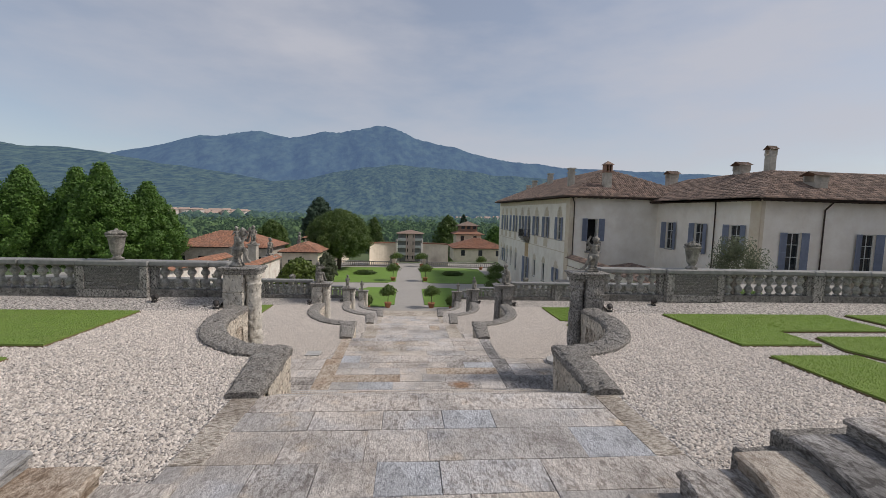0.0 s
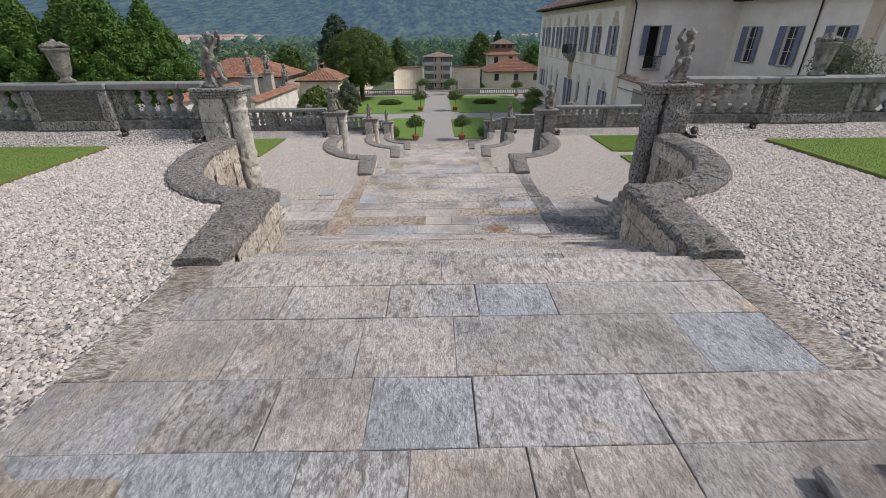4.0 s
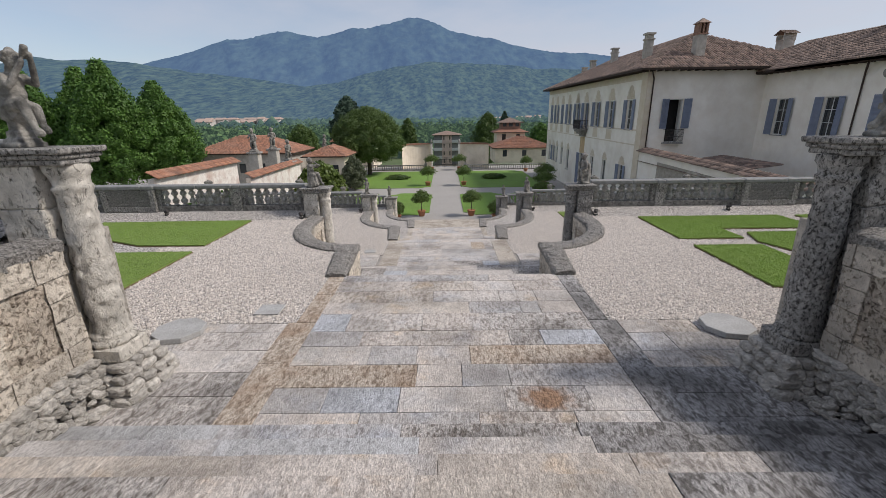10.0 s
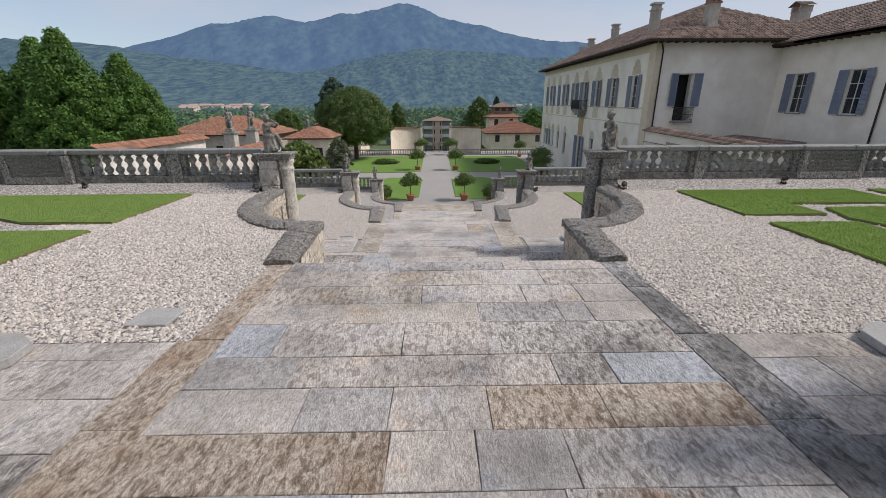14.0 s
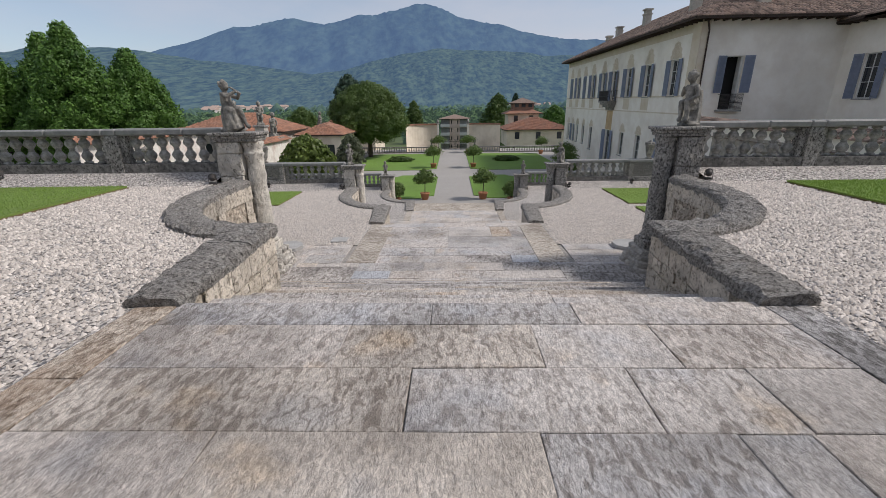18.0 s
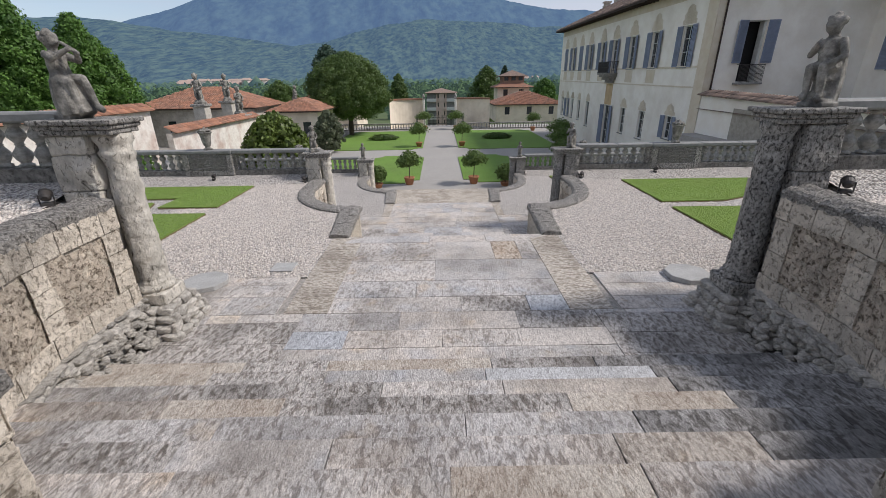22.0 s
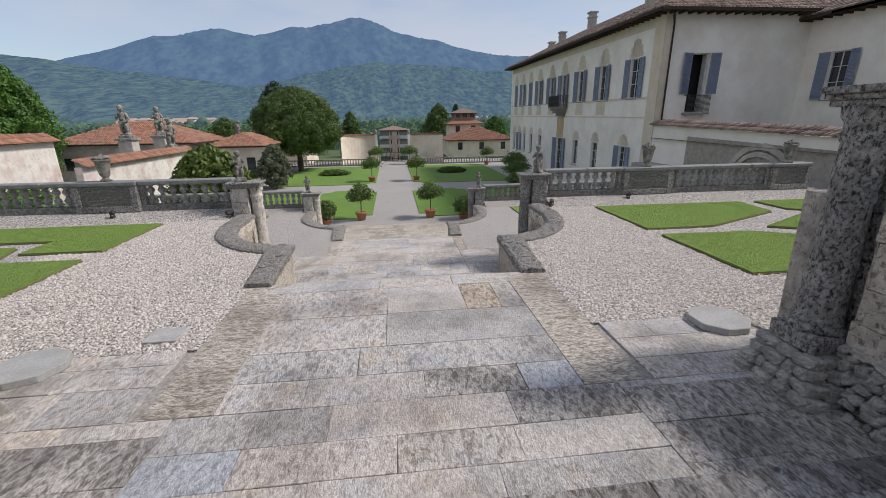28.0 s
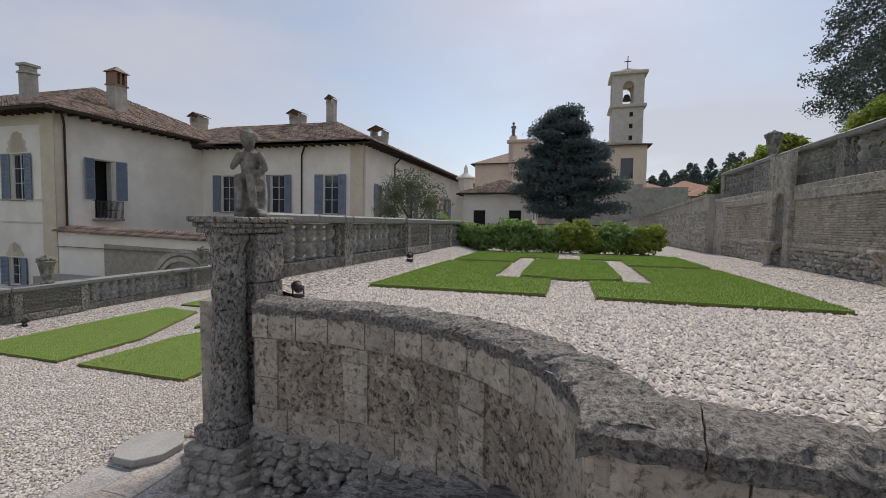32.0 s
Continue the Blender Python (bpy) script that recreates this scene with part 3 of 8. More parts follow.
def prism(bm, outline, z0, z1):
    """An upright solid over a plan outline (counter-clockwise)."""
    lo = [bm.verts.new((x, y, z0)) for x, y in outline]
    hi = [bm.verts.new((x, y, z1)) for x, y in outline]
    n = len(outline)
    for k in range(n):
        bm.faces.new((lo[k], lo[(k + 1) % n], hi[(k + 1) % n], hi[k]))
    for a, b, c in tessellate_polygon([[Vector((x, y, 0)) for x, y in outline]]):
        for ring in (hi, lo):
            f = bm.faces.new((ring[a], ring[b], ring[c]))
            f.normal_update()
            if (f.normal.z > 0) != (ring is hi):
                f.normal_flip()
    return bm


def roughen(bm, amount, freq, cuts=0):
    if cuts:
        bmesh.ops.subdivide_edges(bm, edges=bm.edges[:], cuts=cuts, use_grid_fill=True)
    for v in bm.verts:
        v.co += noise.noise_vector(v.co * freq) * amount
    return bm


def empty(name, at=(0, 0, 0)):
    ob = new(name)
    ob.location = at
    return ob


def stone_mesh(name, seed, material, flat=0.6):
    """An irregular field stone about one metre across, to be scaled."""
    bm = bmesh.new()
    bmesh.ops.create_icosphere(bm, subdivisions=2, radius=0.5)
    for v in bm.verts:
        d = noise.noise(v.co * 2.3 + Vector((seed * 7.1, 0, 0))) + 0.5 * noise.noise(v.co * 6.0 + Vector((seed * 3.1, 5, 0)))
        v.co *= 1 + 0.4 * d
        for k in range(3):
            v.co[k] = max(-0.4, min(0.4, v.co[k]))
    me = bpy.data.meshes.new(name)
    bm.to_mesh(me)
    bm.free()
    me.materials.append(material)
    return me


M["bank_stone"] = mat("loose_grey_rubble", (0.66, 0.62, 0.555), (0.36, 0.335, 0.30), 5, 0.93, 1.0, 14, 6, dark=0.4, dark_scale=1.6, dark_color=(0.14, 0.13, 0.115), random_tint=0.22)
GREYSTONES = [stone_mesh("field_stone", s + 9, M["greystone"]) for s in range(5)]
BANKSTONES = [stone_mesh("field_stone", s + 17, M["bank_stone"]) for s in range(6)]



# ---- terraces: gravel, paving, flights ----
NICHE_X, NICHE_Y = 2.12, 2.9           # half axes of the curved parapet's inner face
RIM = 0.50                             # width of the coping


def rim(side, k, grow, steps=12):
    """Plan points of the curved parapet, from the inner corner round to the pillar; grow widens it outwards."""
    cy = TIP[k] + NICHE_Y
    pts = []
    for i in range(steps + 1):
        a = math.pi / 2 * i / steps
        pts.append((side * (2.65 + (NICHE_X + grow) * math.sin(a)), cy - (NICHE_Y + grow) * math.cos(a)))
    pts.append((side * (2.65 + NICHE_X + grow), PILLAR[k] - 0.1))
    return pts


def niche_half(k, y):
    """Half width of the flight at y: narrow between the straight parapets, then out to the curved ones."""
    if y < TIP[k] + 0.02:
        return 2.55 + 0.13 * max(0.0, min(1.0, (y - HEAD[k]) / (TIP[k] - HEAD[k])))
    u = (TIP[k] + NICHE_Y - y) / NICHE_Y
    return 2.65 + NICHE_X * math.sqrt(max(0.0, 1 - max(0.0, u) ** 2)) + 0.1


VALE = SEA - 7.0                # the valley floor, past the garden gate
ground = raw("ground", [(x, y, z) for y, z in ((-400, SEA - 0.25), (98, SEA - 0.25), (150, VALE), (4000, VALE)) for x in (-4000, 4000)], [(0, 1, 3, 2), (2, 3, 5, 4), (4, 5, 7, 6)], M["meadow"])
tagged(ground, "green valley floor that reaches the hills", "ground", kind="structure")

BACK = [-0.2, PILLAR[0] + 1.2, PILLAR[1] + 1.2, PILLAR[2] + 1.2]
PAVE_END = [0.0, PILLAR[0] + 2.04, PILLAR[1] + 1.96, PILLAR[2] + 1.96]

for k in range(4):
    z = LEVEL[k]
    bm = bmesh.new()
    for side in (-1, 1):
        end = RIGHT_END[k] if side > 0 else LEFT_END[k]
        y0 = -3.0 if k == 0 else BACK[k] - 0.5
        p_in = 2.86
        outline = [(side * p_in, y0)]
        if k > 0:
            outline = [(side * 5.3, y0), (side * 5.3, PAVE_END[k]), (side * p_in, PAVE_END[k])]
        outline += [(side * p_in, HEAD[k] + 0.1), (side * 2.8, HEAD[k] + 0.15), (side * 3.0, TIP[k] - 0.15)]
        outline += rim(side, k, RIM * 0.6)[1:]
        outline += [(side * 5.0, PILLAR[k] + 0.7), (end, PILLAR[k] + 0.7), (end, y0)]
        if side > 0:
            outline.reverse()
        area = sum(a[0] * b[1] - b[0] * a[1] for a, b in zip(outline, outline[1:] + outline[:1]))
        if area < 0:
            outline.reverse()
        prism(bm, outline, z - 0.25, z)
    g = obj("gravel_terrace_%d" % (k + 1), bm, M["gravel"])
    tagged(g, "pale raked gravel covering the terrace", "gravel", kind="structure")

# the earth under each terrace is closed by its front wall and by the wall at its two ends
for k in range(4):
    for side in (-1, 1):
        end = RIGHT_END[k] if side > 0 else LEFT_END[k]
        y0 = -6.0 if k == 0 else PILLAR[k - 1] + 0.9
        w = obj("end_wall_%d_%s" % (k + 1, "west" if side < 0 else "east"), boxes((end - 0.2, end + 0.2, y0, PILLAR[k] + 0.95, SEA - 0.5, LEVEL[k] - 0.004)), M["rough_plaster"])
        tagged(w, "rough plastered side wall holding up the terrace", "wall", kind="structure")


# ---- slabs ----
def slab_bm(x0, x1, y0, y1, z0, z1, seed, skew=0.0):
    rng = random.Random(seed)
    bm = bmesh.new()
    g = 0.0025
    j = lambda: rng.uniform(-0.005, 0.005)
    c = [(x0 + g + j(), y0 + g + j()), (x1 - g + j(), y0 + g + j()), (x1 - g + j(), y1 - g + j()), (x0 + g + j(), y1 - g + j())]
    b = 0.005
    zs = [z1 + rng.uniform(-0.005, 0.005) for _ in range(4)]
    cx, cy = (x0 + x1) / 2, (y0 + y1) / 2
    lo = [bm.verts.new((x - cx, y - cy, z0)) for x, y in c]
    mid = [bm.verts.new((x - cx, y - cy, zz - b)) for (x, y), zz in zip(c, zs)]
    sx = [1, -1, -1, 1]
    sy = [1, 1, -1, -1]
    top = [bm.verts.new((x - cx + sx[i] * b, y - cy + sy[i] * b, zs[i])) for i, (x, y) in enumerate(c)]
    for i in range(4):
        n = (i + 1) % 4
        bm.faces.new((lo[i], lo[n], mid[n], mid[i]))
        bm.faces.new((mid[i], mid[n], top[n], top[i]))
    bm.faces.new(top)
    return bm, (cx, cy, 0)


def slab(name, x0, x1, y0, y1, z0, z1, parent, material, seed):
    bm, at = slab_bm(x0, x1, y0, y1, z0, z1, seed)
    ob = part(name, bm, material, parent)
    ob.location = at
    return ob


def courses(x0, x1, rng, lo=0.55, hi=1.35):
    cuts = [x0]
    while cuts[-1] < x1 - hi:
        cuts.append(cuts[-1] + rng.uniform(lo, hi))
    if x1 - cuts[-1] > hi * 0.95:
        cuts.append((cuts[-1] + x1) / 2)
    return cuts + [x1]


# rows that the walk passes slowly, with their true joints: y0, y1, joints
ROWS = {
    0: [(1.84, 2.35, [-2.5, -0.2, 2.5]),
        (1.32, 1.84, [-2.86, -1.6, -0.68, 0.11, 0.79, 1.98, 2.5]),
        (0.62, 1.32, [-2.86, -1.78, -0.84, -0.11, 1.71, 2.5]),
        (0.05, 0.62, [-2.86, -1.95, -1.30, -0.68, -0.01, 1.12, 2.24, 2.86]),
        (-0.68, 0.05, [-2.8, -1.92, -1.01, -0.40, 0.26, 0.53, 1.12, 2.5]),
        (-1.5, -0.68, [-2.4, -1.1, -0.45, 0.0, 1.2, 2.4])],
    1: [(12.24, 12.64, [-2.5, -0.28, 0.9, 2.5]),
        (11.66, 12.24, [-2.5, -0.9, 0.5, 1.4, 2.5]),
        (11.08, 11.66, [-2.5, -0.37, 1.01, 1.76, 2.5]),
        (10.56, 11.08, [-2.5, -1.36, 0.35, 1.36, 1.73, 2.5]),
        (9.87, 10.56, [-2.5, -1.9, -0.54, 0.52, 2.5]),
        (9.36, 9.87, [-2.5, -1.55, 0.97, 1.52, 2.5]),
        (8.80, 9.36, [-2.5, -2.04, -1.32, -0.57, 0.27, 1.26, 2.5]),
        (8.24, 8.80, [-2.5, -0.54, 0.12, 0.8, 2.5]),
        (7.70, 8.24, [-2.5, -1.73, -0.74, 0.67, 1.79, 2.5]),
        (7.28, 7.70, [-2.5, -1.2, 0.3, 1.5, 2.5])],
    2: [(22.82, 23.30, [-2.5, -0.4, 1.0, 2.5]),
        (21.70, 22.82, [-2.1, -0.24, 1.09, 1.69, 2.1]),
        (20.66, 21.70, [-2.1, -0.25, 2.1]),
        (19.98, 20.66, [-2.1, -0.6, 2.1]),
        (19.43, 19.98, [-2.1, -1.17, 0.23, 1.42, 2.1]),
        (18.87, 19.43, [-2.5, -0.82, 1.14, 2.5]),
        (18.38, 18.87, [-2.5, -1.62, -0.12, 1.07, 2.5]),
        (17.86, 18.38, [-2.5, -0.9, 0.8, 2.5])],
    3: [(29.6 + 0.72 * i, 30.32 + 0.72 * i, None) for i in range(6)] + [(33.92, 34.2, None), (28.70, 29.6, None)],
}
SPECIAL = {(0, 1, 2): "blue_slab", (0, 1, 3): "blue_slab", (0, 3, 3): "blue_slab", (0, 4, 1): "blue_slab", (0, 4, 0): "blue_slab", (0, 2, 4): "blue_slab",
           (1, 4, 0): "blue_slab", (1, 7, 0): "rust_slab", (1, 8, 1): "blue_slab", (1, 8, 3): "rust_spot", (1, 6, 5): "rust_slab", (1, 5, 3): "blue_slab",
           (1, 4, 3): "stained_slab", (1, 6, 4): "rust_slab", (1, 5, 2): "stained_slab", (2, 4, 2): "stained_slab", (2, 5, 2): "stained_slab", (2, 1, 2): "rust_slab", (2, 6, 0): "blue_slab", (2, 4, 3): "blue_slab", (0, 1, 2): "slab"}
SEED = [100]


def seed():
    SEED[0] += 1
    return SEED[0]


for k in range(4):
    z = LEVEL[k]
    y0 = -2.0 if k == 0 else FOOT[k - 1] - 0.1
    bed = boxes((-2.9, 2.9, y0, HEAD[k] - 0.05, z - 0.4, z - 0.03))
    if k:
        box(bed, -5.3, -2.9, FOOT[k - 1] - 1.5, PAVE_END[k] - 0.02, z - 0.4, z - 0.03)
        box(bed, 2.9, 5.3, FOOT[k - 1] - 1.5, PAVE_END[k] - 0.02, z - 0.4, z - 0.03)
    pave = obj("pavement_%d" % (k + 1), bed, M["joint"])
    tagged(pave, "worn grey gneiss slabs laid in rows across the terrace", "pavement", kind="structure")
    rng = random.Random(40 + k)
    for r, (a, b, joints) in enumerate(ROWS[k]):
        js = joints or courses(-2.5, 2.5, rng)
        for i, (p, q) in enumerate(zip(js, js[1:])):
            slab("slab", p, q, a, b, z - 0.2, z, pave, M[SPECIAL.get((k, r, i), "slab")], seed())
    # long edge stones along both sides
    y = (0.62, FOOT[0] + 0.02, 19.43, PAVE_END[3])[k]
    while y < HEAD[k] - 0.1:
        ln = min(rng.uniform(1.1, 2.3), HEAD[k] + 0.02 - y)
        for side in (-1, 1):
            e0, e1 = (2.1, 2.86) if k == 2 and y < 22.8 else (2.5, 2.86 if y > PAVE_END[k] - 0.6 else 3.0)
            slab("edge_stone", *sorted((side * e0, side * e1)), y, y + ln, z - 0.2, z + 0.004, pave, M["rust_slab" if side < 0 and k == 1 and y < 11.6 else "lichen_shade_slab" if side > 0 and k == 1 and y < 11.6 else "edge"], seed())
        y += ln
    if k:
        # the cross strip at the foot of the flight
        for side in (-1, 1):
            y = FOOT[k - 1] - 1.0
            while y < PAVE_END[k] - 0.1:
                d = min(rng.uniform(0.45, 0.7), PAVE_END[k] - y)
                if PAVE_END[k] - y - d < 0.2:
                    d = PAVE_END[k] - y
                if k == 2 and y < 19.43 < y + d:
                    d = 19.43 - y
                start = 3.0 if k == 1 and y >= FOOT[0] or k == 2 and y > 19.42 else 2.5
                js = courses(start, 5.2, rng, 0.5, 1.2)
                for p, q in zip(js, js[1:]):
                    if q > 2.9 or y >= FOOT[k - 1]:
                        slab("slab", *sorted((side * p, side * q)), y, y + d, z - 0.2, z, pave, M[("lichen_shade_slab" if side > 0 and k == 1 else "stained_slab") if y < FOOT[k - 1] + 1.15 else "slab"], seed())
                y += d

# the flights
for k in range(4):
    st = empty("steps_%d" % (k + 1), (0, HEAD[k], LEVEL[k]))
    tagged(st, "wide flight of worn gneiss steps going down", "stairs", kind="structure")
    st.location = (0, 0, 0)
    rng = random.Random(70 + k)
    rise = DROP / RISERS
    tread = (FOOT[k] - HEAD[k]) / (RISERS - 1)
    for i in range(1, RISERS):
        za = LEVEL[k] - i * rise
        ya = HEAD[k] + (i - 1) * tread - 0.03
        half = max(niche_half(k, ya + tread * 0.5), 2.52)
        js = courses(-half, half, rng, 1.1, 2.4)
        for p, q in zip(js, js[1:]):
            # right-hand stones carry the parapet's shade in their colour, besides lichen
            slab("step_stone", p, q, ya + 0.03 if i > 1 else ya + 0.06, ya + tread + 0.045, za - 0.2, za, st, M["lichen_shade_slab" if (p + q) / 2 > 2.3 else rng.choice(("slab", "slab", "slab", "slab", "stained_slab", "pale_blue_slab", "sandy_slab"))], seed())
    core = bmesh.new()
    for i in range(1, RISERS):
        za = LEVEL[k] - i * rise
        ya = HEAD[k] + (i - 1) * tread
        half = niche_half(k, ya + tread * 0.5) - 0.02
        box(core, -half, half, ya - 0.3, ya + tread - 0.02, za - 0.5, za - 0.05)
    part("step_core", core, M["joint"], st)

# ---- curved upper steps, where the walk begins ----
up = empty("curved_steps")
tagged(up, "concave oval stone steps rising around a small paved floor", "stairs", kind="structure")


def oval(n, seg=28):
    rx, ry = [1.80, 2.28, 2.85, 3.40, 3.95, 4.5, 5.1][n], [1.00, 1.50, 1.95, 2.42, 2.9, 3.35, 3.8][n]
    return [(-0.08 - rx * math.cos(math.pi * i / seg), -0.18 - ry * math.sin(math.pi * i / seg)) for i in range(seg + 1)]


rs = random.Random(12)
for n in range(0, 6):
    a, b = oval(n), oval(n + 1)
    zt = 0.165 * (n + 1) - (0.05 if n == 0 else 0.0)
    cuts = [0, 5, 10, 15, 19, 24, 28] if n % 2 else [0, 7, 12, 17, 22, 28]
    for c0, c1 in zip(cuts, cuts[1:]):
        bm = bmesh.new()
        lift = rs.uniform(-0.008, 0.008)
        rows = []
        for q in range(c0, c1 + 1):
            (ax, ay), (bx, by) = a[q], b[q]
            if q == c0 or q == c1:
                mx, my = a[q + (1 if q == c0 else -1)]
                nx, ny = b[q + (1 if q == c0 else -1)]
                ax, ay, bx, by = ax + (mx - ax) * 0.02, ay + (my - ay) * 0.02, bx + (nx - bx) * 0.02, by + (ny - by) * 0.02
            p = lambda u: (ax + (bx - ax) * u, ay + (by - ay) * u)
            w = 0.012 * noise.noise(Vector((ax * 3, ay * 3, n)))
            top = zt + lift
            prof = [(*p(0.06), top - 0.24), (*p(0.05), top - 0.075), (*p(-0.02 + w), top - 0.06), (*p(-0.035 + w), top - 0.022), (*p(0.02), top + w * 0.3), (*p(0.5), top + 0.004), (*p(1.12), top), (*p(1.12), top - 0.24)]
            rows.append([bm.verts.new(c) for c in prof])
        for r0, r1 in zip(rows, rows[1:]):
            for q in range(8):
                bm.faces.new((r0[q], r0[(q + 1) % 8], r1[(q + 1) % 8], r1[q]))
        bm.faces.new(rows[0])
        bm.faces.new(list(reversed(rows[-1])))
        bmesh.ops.recalc_face_normals(bm, faces=bm.faces[:])
        part("step_stone", bm, M[(("sandy_slab", "slab", "rust_slab", "pale_blue_slab", "slab", "edge") if c0 < 15 else ("slab", "stained_slab", "sandy_slab", "lichen_shade_slab", "stained_slab", "slab"))[n]], up)
base = bmesh.new()
prism(base, [(-5.3, -0.15)] + [(x, y) for x, y in oval(6)] + [(5.3, -0.15), (5.3, -6), (-5.3, -6)], -0.3, 0.985)
bmesh.ops.recalc_face_normals(base, faces=base.faces[:])
plat = obj("pavement_upper", base, M["edge"])
tagged(plat, "upper stone landing behind the curved steps", "pavement", kind="structure")
for side in (1,):
    for j, (x0, x1, zz) in enumerate([(2.95, 3.5, 0.40), (3.4, 4.4, 0.56)]):
        bm = boxes((side * x0, side * x1, -2.3 + 0.5 * j, 0.10 + 0.05 * j, -0.2, zz), bev=0.03)
        roughen(bm, 0.02, 5.0, 3)
        part("end_block", bm, M["coping"], up)


# ---- parapets ----
def strip(bm, inner, outer, z0, z1, lift=None):
    n = len(inner)
    rows = []
    for i in range(n):
        (ax, ay), (bx, by) = inner[i], outer[i]
        rows.append([bm.verts.new(c) for c in ((ax, ay, z0), (bx, by, z0), (bx, by, z1), (ax, ay, z1))])
    for p, q in zip(rows, rows[1:]):
        for j in range(4):
            bm.faces.new((p[j], p[(j + 1) % 4], q[(j + 1) % 4], q[j]))
    bm.faces.new(rows[0])
    bm.faces.new(list(reversed(rows[-1])))
    bmesh.ops.recalc_face_normals(bm, faces=bm.faces[:])
    return bm


def between(pts, a, b, step):
    """Points along a polyline from length a to length b."""
    lens = [0.0]
    for p, q in zip(pts, pts[1:]):
        lens.append(lens[-1] + math.dist(p, q))
    out = []
    n = max(1, int(math.ceil((b - a) / step)))
    for i in range(n + 1):
        s = a + (b - a) * i / n
        for j in range(len(lens) - 1):
            if s <= lens[j + 1] or j == len(lens) - 2:
                u = (s - lens[j]) / max(1e-6, lens[j + 1] - lens[j])
                out.append((pts[j][0] + u * (pts[j + 1][0] - pts[j][0]), pts[j][1] + u * (pts[j + 1][1] - pts[j][1])))
                break
    return out


def length(pts):
    return sum(math.dist(p, q) for p, q in zip(pts, pts[1:]))


def coping(parent, inner, outer, z0, z1, cut, rng):
    """Rough coping blocks laid end to end along two matching lines."""
    L = length(inner)
    Lo = length(outer)
    s = 0.0
    while s < L - 0.05:
        e = min(L, s + rng.uniform(cut * 0.7, cut * 1.3))
        if L - e < 0.3:
            e = L
        a = between(inner, s + 0.006, e - 0.006, 0.05)
        b = between(outer, s / L * Lo + 0.006, e / L * Lo - 0.006, 0.05 * Lo / L)
        m = min(len(a), len(b))
        if len(a) != len(b):
            b = between(outer, s / L * Lo + 0.006, e / L * Lo - 0.006, (e - s) / L * Lo / (len(a) - 1) * 1.0001)
            m = min(len(a), len(b))
        mid = [((p[0] + q[0]) / 2, (p[1] + q[1]) / 2) for p, q in zip(a, b)]
        bm = bmesh.new()
        rows = []
        for i in range(m):
            (ax, ay), (cx, cy), (bx, by) = a[i], mid[i], b[i]
            zz = z1 + rng.uniform(-0.006, 0.006)
            q1 = (ax * 0.75 + cx * 0.25, ay * 0.75 + cy * 0.25)
            q2 = (bx * 0.75 + cx * 0.25, by * 0.75 + cy * 0.25)
            mixp = lambda u: (ax + (bx - ax) * u, ay + (by - ay) * u)
            ring = [(ax, ay, z0), (bx, by, z0), (bx, by, zz - 0.1), (bx, by, zz - 0.045), (*mixp(0.9), zz - 0.008), (*mixp(0.77), zz), (*mixp(0.63), zz + 0.01), (*mixp(0.5), zz + 0.013), (*mixp(0.37), zz + 0.01),
                    (*mixp(0.23), zz), (*mixp(0.1), zz - 0.008), (ax, ay, zz - 0.045), (ax, ay, zz - 0.1)]
            rows.append([bm.verts.new(c) for c in ring])
        for p, q in zip(rows, rows[1:]):
            for j in range(13):
                bm.faces.new((p[j], p[(j + 1) % 13], q[(j + 1) % 13], q[j]))
        bm.faces.new(rows[0])
        bm.faces.new(list(reversed(rows[-1])))
        bmesh.ops.recalc_face_normals(bm, faces=bm.faces[:])
        for v in bm.verts:
            v.co += noise.noise_vector(v.co * 5.0) * 0.022 + noise.noise_vector(v.co * 13.0) * 0.02 + noise.noise_vector(v.co * 29.0) * 0.011
            v.co.z -= 0.11 * max(0.0, noise.noise(v.co * 8.0 + Vector((4, 9, 2))) - 0.2)
        part("coping_stone", bm, M["coping"], parent)
        s = e


def facing(parent, path, z_of, blocks, depth, material, rng, name="facing_block"):
    """Cut stones on a wall's face. blocks: (s0, s1, z0, z1) along the path; depth: how far they stand out, to the path's left."""
    for s0, s1, z0, z1 in blocks:
        pts = between(path, s0 + 0.008, s1 - 0.008, 0.12)
        if len(pts) < 2 or s1 - s0 < 0.05:
            continue
        nrm = []
        for i in range(len(pts)):
            p, q = pts[max(0, i - 1)], pts[min(len(pts) - 1, i + 1)]
            d = Vector((q[0] - p[0], q[1] - p[1])).normalized()
            nrm.append((-d.y, d.x))
        out = [(p[0] + n[0] * depth, p[1] + n[1] * depth) for p, n in zip(pts, nrm)]
        inn = [(p[0] - n[0] * 0.05, p[1] - n[1] * 0.05) for p, n in zip(pts, nrm)]
        bm = bmesh.new()
        strip(bm, inn, out, z0 + 0.006, z1 - 0.006)
        bmesh.ops.subdivide_edges(bm, edges=[e for e in bm.edges if abs(e.verts[0].co.z - e.verts[1].co.z) > 0.1], cuts=2)
        for v in bm.verts:
            v.co += noise.noise_vector(v.co * 5.0) * 0.012 + noise.noise_vector(v.co * 14.0) * 0.008
        part(name, bm, material, parent)


